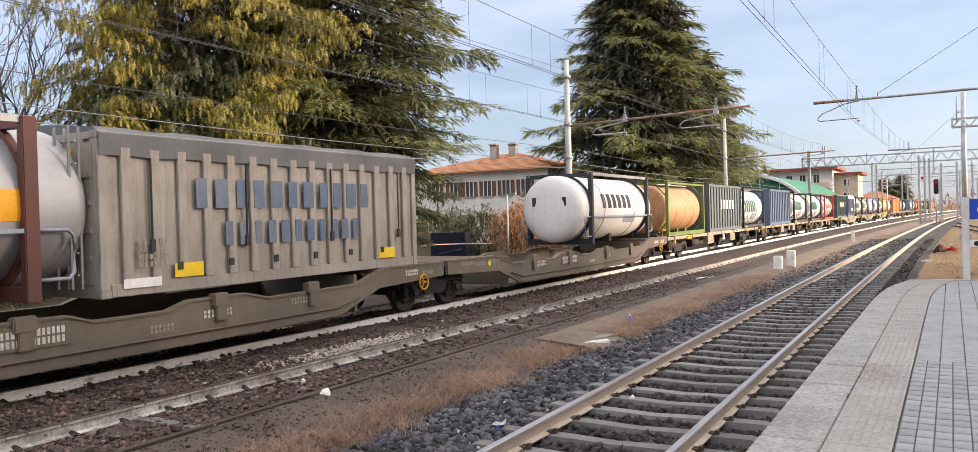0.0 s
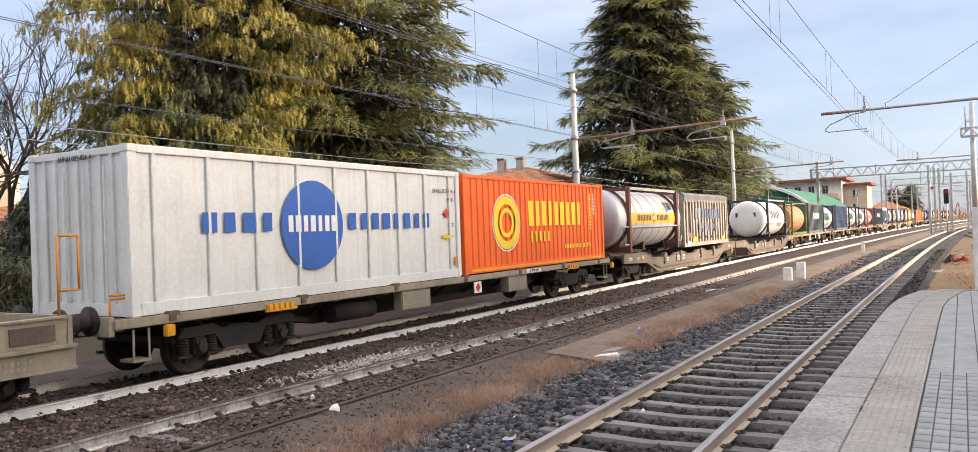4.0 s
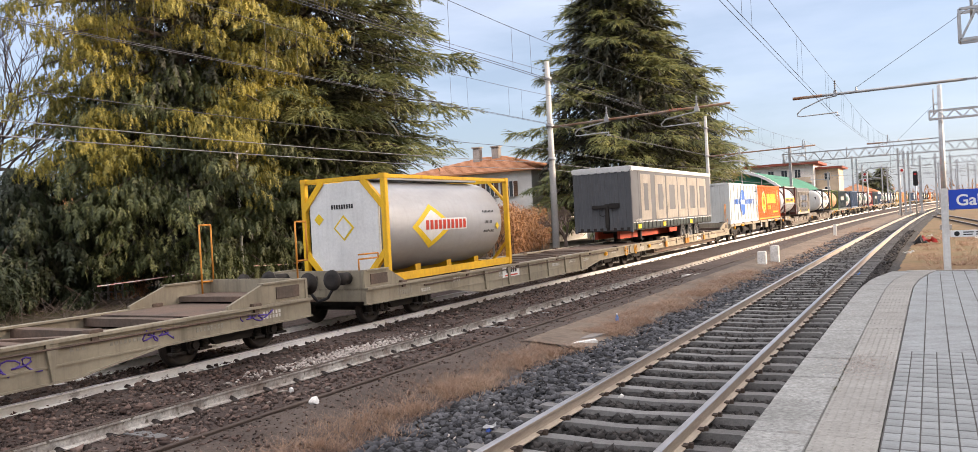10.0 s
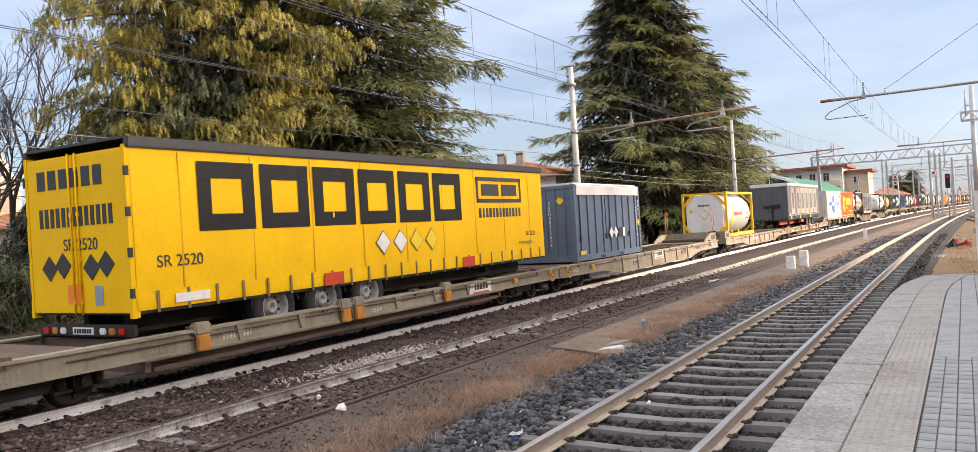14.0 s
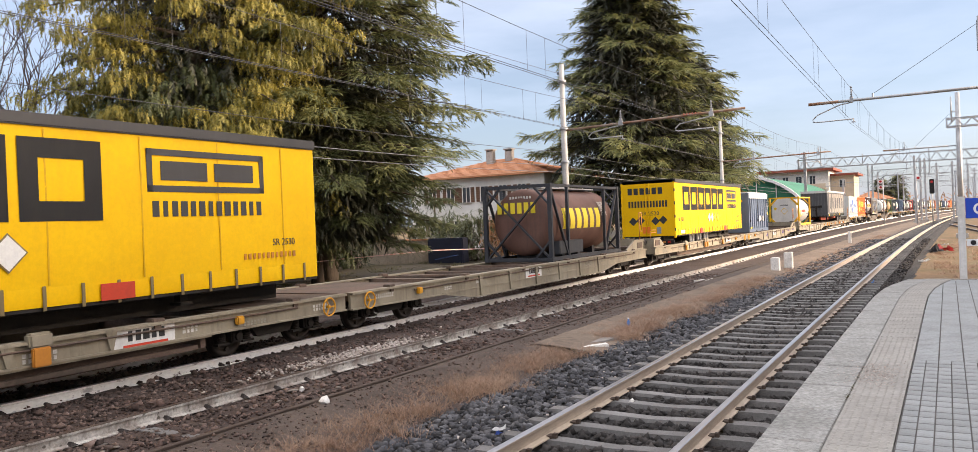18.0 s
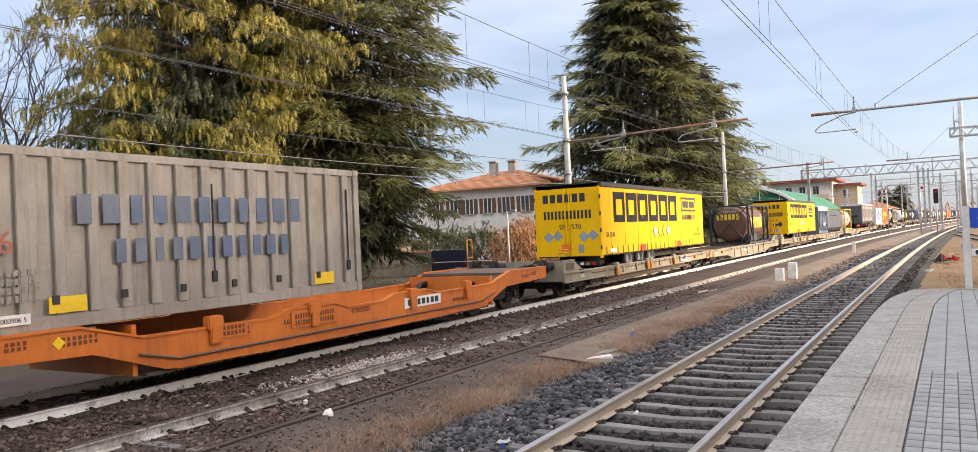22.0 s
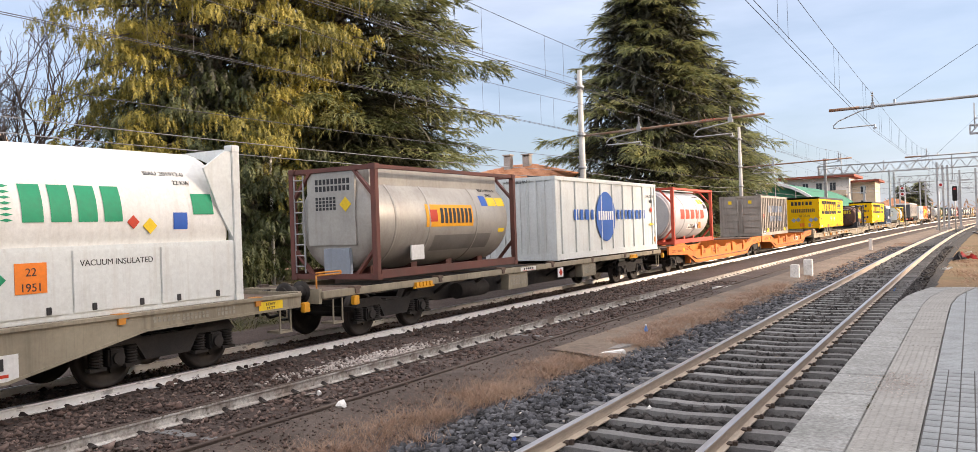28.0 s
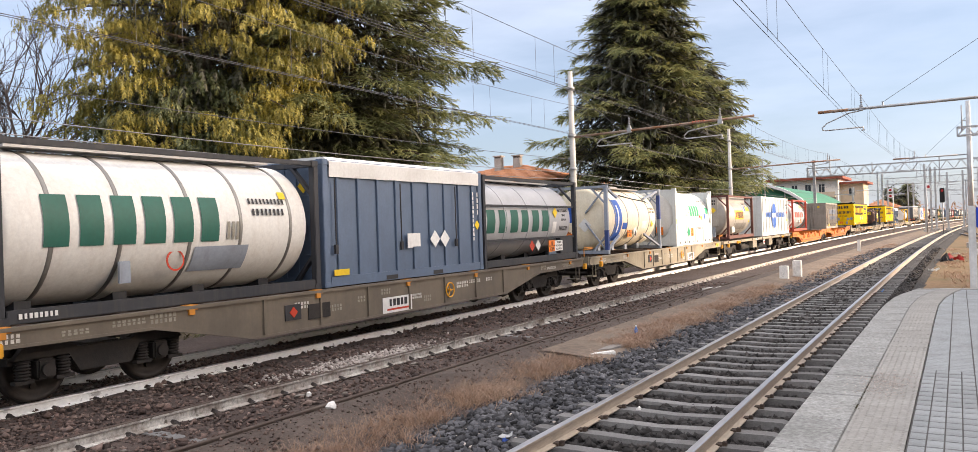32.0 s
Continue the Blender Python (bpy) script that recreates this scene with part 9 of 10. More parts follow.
OLIVE = "olive-grey pocket wagon unit with dirty fish-belly side sills"
span(pocket_wagon(17.4, P_OLIVE, 1, OLIVE, front_buffer=True, bogies=(6.8,)), 33.4, 16.0)
span(pocket_wagon(16.8, P_OLIVE, 2, OLIVE, rear_buffer=True, bogies=(-6.5, 8.5)), 15.8, -1.0)
wagon_b = span(flat_wagon(19.0, P_GREYW, 3, "grey skeletal container wagon with slim side rails", False, 3.2), -2.3, -21.3)
span(low_wagon(18.4, 4, "grey low-floor wagon unit with orange flaps under a trailer", "front", True, 1.5), -21.9, -40.3)
span(low_wagon(17.2, 5, "empty grey low-floor wagon unit with a rusty open deck", "rear", False, -2.4), -40.4, -57.6)
graffiti_wagon = span(low_wagon(18.4, 6, "grey low-floor wagon unit with rusty deck and purple scribbles", "front", False, -0.45), -59.4, -77.7)
for sy, sz, sw, sh, seed in ((7.8, 0.66, 0.7, 0.16, 1), (5.7, 0.66, 0.5, 0.2, 2), (3.4, 0.58, 0.75, 0.26, 3), (-2.55, 0.55, 0.7, 0.26, 4)):
    scribble(graffiti_wagon, sy, sz, sw, sh, seed)
span(low_wagon(17.6, 7, "grey low-floor wagon unit with orange flaps under a yellow trailer", "rear", True, 3.7), -77.85, -95.5)
span(low_wagon(18.6, 8, "grey low-floor wagon unit with a half-empty rusty deck", "front", False, -1.5), -96.7, -115.3)
span(low_wagon(17.7, 9, "grey low-floor wagon unit with orange flaps under a yellow trailer", "rear", True, 3.7), -115.45, -133.2)
ORANGE = "bright orange pocket wagon unit with deep side sills"
span(pocket_wagon(17.1, P_ORANGEW, 10, ORANGE, front_buffer=True, bogies=(6.1,)), -134.6, -151.7)
span(pocket_wagon(17.1, P_ORANGEW, 11, ORANGE, rear_buffer=True, bogies=(-6.1, 8.55), logo=False), -151.9, -169.0)
span(flat_wagon(19.6, P_GREYW, 12, "grey skeletal container wagon with slim side rails", False, -2.0), -169.9, -189.5)
wagon_h = span(flat_wagon(17.4, P_GREYW, 13, "grey container wagon with deep fish-belly sills and faded markings", True, 2.6), -190.1, -207.5)
sticker = plate(wagon_h, "yellow_sticker", 7.7, 8.25, 0.86, 1.02, 1.345, P_SIGNYEL, 0.004)
text(sticker, "HEAVY", 7.97, 0.95, 0.07, 1.351, P_DARKMARK)
text(sticker, "DUTY", 7.97, 0.88, 0.07, 1.351, P_DARKMARK)
span(flat_wagon(19.4, P_OLIVE, 14, "brown-grey container wagon with deep fish-belly sills", True, -0.95), -208.1, -227.5)


# white tank with two black names, held in dark frames
def white_swap():
    t = swap_tank(7.6, 6.1, 2.5, 1.16, 1.24, P_WHITETANK, P_FRBLACK, "white swap-body tank with black name bars in dark frames", (-1.6, 1.6))
    curved_bars(t, "name_lettering", 1.16, 1.24, -1.9, 1.2, 1.25, 1.75, 6, P_DARKMARK)
    curved(t, "grey_panel", 1.16, 1.24, 0.4, 1.7, 0.7, 1.0, P_FRGREY)
    end_bars(t, "name_lettering", -0.7, 0.65, 1.35, 1.65, -3.78, 6, P_DARKMARK)
    end_plate(t, "grey_panel", -0.55, 0.5, 0.75, 1.15, -3.72, P_FRGREY)
    return t


on_train(white_swap(), 28.5, 1.12)

# dirty grey bulk containers
def bulk_grey(tarp, label):
    t = rib_container(7.9, 2.42 if tarp else 2.45, P_GREYBOX, label, 15, P_GREYBOX, 2.5, 0.17, 0.06, "bulk_container", 4, 0.16, (P_TARPGREY, 0.36) if tarp else None)
    x = 1.272
    bars(t, "name_lettering", -2.35, 2.25, 1.3 if tarp else 1.42, 1.78 if tarp else 1.84, x, 11, P_BLUELET, 0.6)
    bars(t, "number_lettering", -1.75, 1.9, 0.68 if tarp else 0.85, 1.08 if tarp else 1.2, x, 11, P_BLUELET, 0.55)
    for y in (-2.7, 2.5):
        plate(t, "yellow_label", y, y + 0.55, 0.22, 0.44, x, P_SIGNYEL)
    plate(t, "white_label", -3.6, -2.95, 0.12, 0.26, x, P_SIGNWHITE)
    bars(t, "code_lettering", -3.35, -2.8, 0.4, 0.85, x, 6, P_MARKFAINT, 0.6, rows=4)
    lock_levers(t, (-3.1, -1.2, 1.0, 3.2) if tarp else (-3.4, 0.1, 3.5), 1.29, 0.75 if tarp else 0.55, 2.05)
    for y in np.linspace(-2.6, 2.6, 6):
        part("pocket_hole", a_box(x, x + 0.02, y - 0.05, y + 0.05, 0.34, 0.46), P_DARKMARK, t)
    if not tarp:
        text(t, "906", -3.45, 1.05, 0.42, x + 0.012, P_REDSPRAY)
        text(t, "REIO 000906 5", -3.28, 0.155, 0.09, x + 0.008, P_DARKMARK)
    for k, xx in enumerate((-0.6, 0.6)):
        d = part("end_door", a_box(xx - 0.55, xx + 0.55, -3.96, -3.93, 0.2, 2.25, 0.01), P_GREYBOX, t)
        for z in (0.55, 0.95, 1.35, 1.75):
            part("door_rib", a_box(xx - 0.5, xx + 0.5, -3.99, -3.955, z, z + 0.07), P_GREYBOX, d)
        bm = bmesh.new()
        rod(bm, (xx * 0.25, -4.0, 0.25), (xx * 0.25, -4.0, 2.2), 0.025, 7)
        part("lock_rod", bm, P_GREYBOX, d)
        end_plate(t, "warning_label", xx - 0.1, xx + 0.1, 1.98, 2.18, -3.97, P_SIGNYEL)
    return t


on_train(bulk_grey(True, "dirty grey ribbed bulk container under dark tarpaulin with faded blue bars"), 10.95, 1.12)
on_train(bulk_grey(False, "weathered grey ribbed bulk container with faded blue lettering bars"), -147.05, 1.12)

# steel swap tank with an amber stripe
t = swap_tank(8.0, 6.1, 2.48, 1.15, 1.27, P_SILVER, P_FRBROWN, "brushed steel swap-body tank with an amber stripe in brown frames", (-2.0, -1.2, 0.1, 1.0, 2.0))
curved(t, "amber_stripe", 1.15, 1.27, -2.95, 3.0, 1.08, 1.5, P_ORSTRIPE)
curved_bars(t, "name_lettering", 1.156, 1.27, -1.95, -0.3, 1.18, 1.42, 9, P_DARKMARK)
curved_bars(t, "name_lettering", 1.156, 1.27, 0.4, 1.95, 1.18, 1.42, 9, P_DARKMARK)
curved(t, "red_shield", 1.158, 1.27, -0.12, 0.2, 1.14, 1.46, P_RED)
curved(t, "white_cross", 1.162, 1.27, -0.06, 0.14, 1.28, 1.34, P_SIGNWHITE)
curved(t, "white_cross", 1.162, 1.27, 0.01, 0.07, 1.2, 1.42, P_SIGNWHITE)
curved_bars(t, "code_lettering", 1.15, 1.27, 1.7, 2.6, 1.62, 1.95, 10, P_DARKMARK, 0.5)
curved(t, "blue_sign", 1.152, 1.27, 1.75, 2.05, 1.53, 1.76, P_BLUE)
curved(t, "yellow_label", 1.152, 1.27, 1.3, 1.6, 1.56, 1.74, P_SIGNYEL)
bm = bmesh.new()
for y in np.linspace(3.6, 3.75, 2):
    for s in (-1, 1):
        rod(bm, (0.9 + 0.16 * s, y, 0.1), (0.9 + 0.16 * s, y, 2.4), 0.02, 6)
for z in np.linspace(0.3, 2.2, 7):
    rod(bm, (0.74, 3.7, z), (1.06, 3.7, z), 0.016, 6)
part("ladder", bm, P_ALU, t)
on_train(t, 3.1, 1.18)

# orange-red 30-foot container
t = box_container(9.125, 2.52, P_ORANGEBOX, "orange-red corrugated container with yellow logo bars", 30, 9, 0.03, 2.5, flat=0.42)
x = 1.232
disc(t, "round_logo", -2.35, 1.28, 0.72, x, P_YELLET, 0.006, 0.50)
disc(t, "round_logo_ring", -2.35, 1.28, 0.78, x, P_SIGNWHITE, 0.004, 0.745)
disc(t, "round_logo_core", -2.35, 1.28, 0.4, x, P_YELLET, 0.006, 0.28)
bars(t, "name_lettering", -1.1, 2.7, 1.18, 1.9, x, 9, P_YELLET, 0.62)
bars(t, "subtitle_lettering", -1.0, 0.35, 0.72, 1.02, x, 5, P_YELLET, 0.4)
bars(t, "address_lettering", 1.35, 3.4, 0.45, 0.58, x, 18, P_YELLET, 0.55)
bars(t, "code_lettering", 3.35, 3.5, 1.0, 2.2, x, 1, P_YELLET, 0.7, rows=11)
bars(t, "code_lettering", 3.65, 3.8, 1.5, 2.2, x, 1, P_MARK, 0.7, rows=6)
part("amber_line", a_box(1.252, 1.26, -4.3, 4.3, 0.05, 0.11), P_ORSTRIPE, t)
on_train(t, -7.1, 1.09)
interbulk = t


# white panel containers with a round blue sign
def white_box(label, coded=False):
    t = rib_container(9.125, 2.56, P_WHITEBOX, label, 9, P_WHITEBOX, 2.5, 0.07, 0.045, "shipping_container", 7)
    x = 1.245
    disc(t, "round_sign", -0.65, 1.32, 0.84, x, P_BRBLUE, 0.006)
    bars(t, "sign_bars", -1.35, 0.02, 1.2, 1.5, x + 0.006, 7, P_SIGNWHITE, 0.62)
    bars(t, "address_lettering", -3.3, -1.6, 1.22, 1.55, x, 4, P_BRBLUE, 0.6)
    bars(t, "address_lettering", 0.3, 3.3, 1.22, 1.55, x, 8, P_BRBLUE, 0.55)
    if coded:
        text(t, "SHNU 005 826 4", 3.88, 2.03, 0.14, x + 0.004, P_DARKMARK)
        text(t, "3MB1", 4.14, 1.83, 0.13, x + 0.004, P_DARKMARK)
        text(t, "ECS", 4.14, 1.22, 0.13, x + 0.004, P_DARKMARK)
    else:
        text(t, "SHNU 005 869 1", 3.88, 2.03, 0.14, x + 0.004, P_DARKMARK)
        bars(t, "code_lettering", 3.75, 4.1, 1.82, 1.95, x, 4, P_DARKMARK, 0.6)
    diamond(t, "warning_mark", 3.95, 1.55, 0.12, x, P_RED)
    plate(t, "yellow_label", 3.75, 4.2, 0.95, 1.04, x, P_SIGNYEL)
    plate(t, "orange_label", 4.25, 4.38, 0.3, 0.5, x, P_ORANGEFIT)
    bm = bmesh.new()
    for i in range(4):
        rod(bm, (0.3, -4.2 + 2.6 * i, 2.6), (0.3, -2.2 + 2.6 * i, 2.66), 0.02, 6)
    rod(bm, (0.2, -4.3, 2.62), (0.2, 4.3, 2.62), 0.025, 6)
    part("roof_cable", bm, P_DARKMARK, t)
    text(t, "SHNU 005 826 4" if coded else "SHNU 005 869 1", 0.0, 2.39, 0.12, -4.575, P_DARKMARK, True)
    for xx in (-0.75, -0.25, 0.25, 0.75):
        bm = bmesh.new()
        rod(bm, (xx, -4.60, 0.2), (xx, -4.60, 2.3), 0.018, 6)
        part("lock_rod", bm, P_WHITEBOX, t)
    return t


on_train(white_box("white panelled container with a round blue sign and blue bars", True), -16.4, 1.07)
on_train(white_box("clean white panelled container with a round blue sign"), -174.6, 1.10)

# dark grey curtain trailer, backed on with its head wall to the rear
t = trailer(P_CURTAIN, P_TARPWHITE, P_SKIRT, "dark grey curtain-sided semi-trailer with pale block lettering bars", False, 2.3, wz=-0.40, H=2.72)
x = 1.29
for k, (a, b) in enumerate(((-5.6, -4.2), (-3.55, -2.0), (-1.75, 0.0), (0.15, 1.75), (1.95, 3.75), (3.95, 5.75))):
    ring_block(t, a, b, 0.46, 2.42, x, 0.40, P_PALELET, "tall faded pale lettering block")
bm = bmesh.new()
for i in range(70):
    y = -6.7 + 13.4 * i / 69
    box(bm, 1.285, 1.289, y, y + 0.13, 0.36, 0.40)
part("reflective_edge", bm, P_SIGNWHITE, t)
for y in (-6.2, -2.6, 2.1):
    plate(t, "yellow_label", y, y + 0.42, 0.12, 0.3, 1.31, P_SIGNYEL)
text(t, "SAE 101986 7", -6.0, 0.42, 0.16, 1.292, P_MARK)
on_train(t, -32.78, 1.33)


# yellow curtain trailers
def yellow_trailer(number, label):
    t = trailer(P_STYEL, P_STDARK, P_STYEL, label, True, -2.65, wz=-0.15, H=2.68)
    x = 1.292
    w = 8.0 / 6
    for k in range(6):
        a = -5.6 + w * k
        ring_block(t, a + 0.04, a + w - 0.10, 1.24, 2.36, x, 0.27, P_STDARK, "large charcoal lettering block")
    bm = bmesh.new()
    for y0, y1, z0, z1 in ((3.05, 5.45, 1.66, 1.76), (3.05, 5.45, 2.22, 2.32), (3.05, 3.15, 1.66, 2.32), (5.35, 5.45, 1.66, 2.32)):
        box(bm, x, x + 0.004, y0, y1, z0, z1)
    part("logo_frame", bm, P_STDARK, t)
    part("logo_block", a_box(x, x + 0.004, 3.3, 4.2, 1.84, 2.14), P_STDARK, t)
    part("logo_block", a_box(x, x + 0.004, 4.35, 5.2, 1.84, 2.14), P_STDARK, t)
    bars(t, "address_lettering", 3.1, 5.4, 1.28, 1.52, x, 13, P_STDARK, 0.62)
    text(t, "SR " + number, -5.95, 0.72, 0.26, x, P_STDARK)
    text(t, "SR " + number, 5.9, 0.74, 0.17, x, P_STDARK)
    if number == "2520":
        text(t, "STEB 002520 0", 5.6, 0.50, 0.13, x, P_STRAPBROWN)
    else:
        bars(t, "code_lettering", 4.9, 6.2, 0.52, 0.62, x, 12, P_ORANGEFIT, 0.5)
    for k, m in enumerate((P_SIGNWHITE, P_SIGNYEL, P_SIGNYEL, P_SIGNWHITE) if number == "2530" else (P_SIGNWHITE, P_SIGNWHITE, P_SIGNYEL, P_SIGNYEL)):
        d = diamond(t, "placard_frame", -0.86 + 0.6 * k, 0.84, 0.26, x, P_STRAPBROWN, 0.008)
        diamond(d, "placard", -0.86 + 0.6 * k, 0.84, 0.23, x + 0.01, m, 0.006)
    for y in (-2.75, 2.2):
        plate(t, "red_reflector", y, y + 0.55, 0.1, 0.34, 1.318, P_RED)
    plate(t, "maker_label", -6.1, -5.45, 0.16, 0.3, 1.31, P_SIGNWHITE)
    e = -6.8 - 0.014
    end_bars(t, "name_lettering", -0.98, 0.75, 2.02, 2.32, e, 6, P_STDARK, 0.72)
    end_bars(t, "address_lettering", -0.95, 0.95, 1.42, 1.72, e, 13, P_STDARK, 0.62)
    text(t, "SR " + number, 0.1, 1.05, 0.26, e - 0.004, P_STDARK, True)
    for xx in ((-0.75, 0.62) if number == "2530" else (-0.72, 0.35)):
        for d in (0, 0.36):
            diamond(t, "placard", xx + d, 0.78 + 0.04 * (d > 0), 0.2, e, P_FRGREY if number == "2530" else P_STDARK, 0.012, True)
    end_plate(t, "orange_plate", -0.28, 0.12, 0.22, 0.52, e, P_HAZ)
    end_plate(t, "grey_plate", 0.4, 0.6, 0.2, 0.5, e, P_FRGREY)
    return t


on_train(yellow_trailer("2520", "bright yellow curtain-sided semi-trailer with charcoal lettering blocks"), -85.35, 1.13)
on_train(yellow_trailer("2530", "bright yellow curtain-sided semi-trailer with grey placards on its doors"), -122.97, 1.15)

# yellow-framed steel tank
t = tank_container(6.06, 2.46, 1.10, 1.27, P_SILVER, P_FRYEL, "steel tank in a yellow frame with a yellow diamond sign", (), dome=0.2, ends=(0.06, 0.12))
bm = bmesh.new()
oct_ = [(-0.98, 0.62), (-0.55, 0.16), (0.55, 0.16), (0.98, 0.62), (0.98, 1.85), (0.55, 2.33), (-0.55, 2.33), (-0.98, 1.85)]
a = [bm.verts.new((px, -3.0, pz)) for px, pz in oct_]
b = [bm.verts.new((px, -2.93, pz)) for px, pz in oct_]
for i in range(8):
    bm.faces.new((a[i], a[(i + 1) % 8], b[(i + 1) % 8], b[i]))
bm.faces.new(a)
bmesh.ops.recalc_face_normals(bm, faces=bm.faces[:])
part("end_cover", bm, P_SIGNWHITE, t, "white octagonal end cover")
for sx in (-1, 1):
    for z, dz in ((0.1, 0.62), (2.36, -0.62)):
        bm = bmesh.new()
        bar(bm, (sx * 1.14, -2.99, z + dz), (sx * 0.58, -2.99, z), 0.09, 0.14)
        part("gusset", bm, P_FRYEL, t)
def lozenge(i, y0, y1):
    h = 1 - abs(2 * i - 1)
    m = (y0 + y1) / 2
    return m - (m - y0) * h, m + (y1 - m) * h
curved(t, "yellow_diamond", 1.10, 1.27, -1.85, 0.0, 0.68, 1.76, P_SIGNYEL, 0.006, 16, "", lozenge)
curved(t, "white_diamond", 1.104, 1.27, -1.6, -0.25, 0.84, 1.62, P_SIGNWHITE, 0.008, 16, "", lozenge)
curved(t, "white_name_panel", 1.104, 1.27, -0.5, 0.72, 1.1, 1.4, P_SIGNWHITE, 0.01)
curved_bars(t, "name_lettering", 1.116, 1.27, -1.3, 0.68, 1.13, 1.36, 10, P_RED)
curved_bars(t, "code_lettering", 1.10, 1.27, 1.65, 2.3, 1.5, 1.56, 8, P_DARKMARK, 0.5)
curved_bars(t, "code_lettering", 1.10, 1.27, 1.7, 2.15, 1.2, 1.28, 6, P_DARKMARK, 0.5)
round_text(t, "MAWP 4 BAR", 1.98, 0.96, 0.1, 1.10, 1.27, P_DARKMARK)
diamond(t, "warning_mark", 2.42, 1.12, 0.1, 1.11, P_SIGNYEL)
end_bars(t, "code_lettering", -0.35, 0.3, 1.72, 1.82, -3.002, 9, P_DARKMARK)
diamond(t, "end_sign", 0.0, 1.28, 0.3, -3.002, P_SIGNYEL, 0.006, True)
diamond(t, "end_sign", 0.0, 1.28, 0.24, -3.014, P_SIGNWHITE, 0.006, True)
diamond(t, "warning_mark", -0.72, 1.5, 0.14, -3.002, P_SIGNYEL, 0.006, True)
on_train(t, -53.55, 0.85)
eurotank = t


# slate-blue open-top containers with a white sheet
def blue_box(label, flip=False):
    t = rib_container(6.06, 2.5, P_BLUEBOX, label, 9, P_BLUEBOX, 2.46, 0.09, 0.04, "open_top_container", 6, 0.07, (P_TARPWHITE, 0.34))
    x = 1.235
    lock_levers(t, (-2.72, -0.55, 1.7), 1.26, 0.75, 2.1)
    k = 0.85 if flip else 0.0
    for y in (-0.1 + k, 0.32 + k):
        diamond(t, "placard", y, 0.85, 0.2, x + 0.03, P_SIGNWHITE)
    plate(t, "white_plate" if flip else "black_plate", 0.62 - k, 1.0 - k, 0.7, 1.0, x + 0.03, P_SIGNWHITE if flip else P_DARKMARK)
    plate(t, "white_plate", 1.02 - k * 1.6, 1.22 - k * 1.6, 0.68, 1.0, x + 0.03, P_SIGNWHITE)
    for k2, ch in enumerate("VZRU002390/9"):
        if not flip:
            text(t, ch, 2.55, 1.90 - 0.115 * k2, 0.125, x + 0.012, P_SIGNWHITE)
            text(t, ch, 0.33, 1.90 - 0.125 * k2, 0.135, -3.028, P_SIGNWHITE, True)
    if flip:
        bars(t, "code_lettering", 2.52, 2.59, 0.75, 2.0, x + 0.01, 1, P_SIGNWHITE, 0.8, rows=11)
        end_bars(t, "code_lettering", 0.3, 0.37, 0.6, 2.0, -3.02, 1, P_SIGNWHITE, 0.8, rows=12)
    bars(t, "code_lettering", 2.74, 2.81, 1.4, 2.0, x + 0.01, 1, P_SIGNWHITE, 0.8, rows=4)
    diamond(t, "warning_mark", 2.72, 1.15, 0.12, x + 0.012, P_SIGNYEL)
    plate(t, "yellow_label", -2.8, -2.35, 0.22, 0.34, x + 0.02, P_SIGNYEL)
    for y in (-0.9, 0.9):
        part("fork_pocket", a_box(1.225, 1.237, y - 0.2, y + 0.2, 0.03, 0.12), P_DARKMARK, t)
    e = -3.02
    for xx, z in ((-0.62, 1.95), (-0.6, 1.52)):
        diamond(t, "placard", xx, z, 0.22, e, P_SIGNWHITE, 0.012, True)
    end_plate(t, "white_plate", -0.32, -0.12, 1.5, 1.85, e, P_SIGNWHITE)
    end_plate(t, "black_plate", -0.25, 0.1, 1.1, 1.4, e, P_DARKMARK)
    diamond(t, "warning_mark", 0.72, 2.0, 0.14, e, P_SIGNYEL, 0.01, True)
    bm = bmesh.new()
    for z in np.linspace(0.35, 2.1, 7):
        rod(bm, (0.72, e - 0.02, z), (1.05, e - 0.02, z), 0.014, 6)
    part("end_rungs", bm, P_BLUEBOX, t)
    return t


on_train(blue_box("slate-blue open-top container with a rolled white sheet and placards"), -73.13, 0.87)
bluebox = on_train(blue_box("dusty slate-blue open-top container with a sagging white sheet", True), -217.33, 1.11)

# brown tank in a black cross-braced frame
t = tank_container(6.06, 2.46, 1.08, 1.26, P_BROWNTANK, P_FRBLACK, "brown tank with yellow name bars in a black braced frame", (), dome=0.3, ends=(0.25, 0.15), style="cross")
curved_bars(t, "name_lettering", 1.08, 1.26, -1.9, 1.5, 1.0, 1.68, 6, P_YELLET)
end_bars(t, "name_lettering", -0.85, 0.6, 1.55, 1.9, -2.79, 6, P_YELLET)
end_bars(t, "code_lettering", -0.4, 0.4, 2.02, 2.1, -2.72, 8, P_MARK)
curved_bars(t, "code_lettering", 1.08, 1.26, 1.55, 2.1, 1.4, 1.9, 6, P_MARK, 0.5)
part("side_tray", a_box(0.75, 1.15, -2.3, -0.4, 0.2, 0.62, 0.02), P_FRBLACK, t)
on_train(t, -102.3, 0.84)
browntank = t

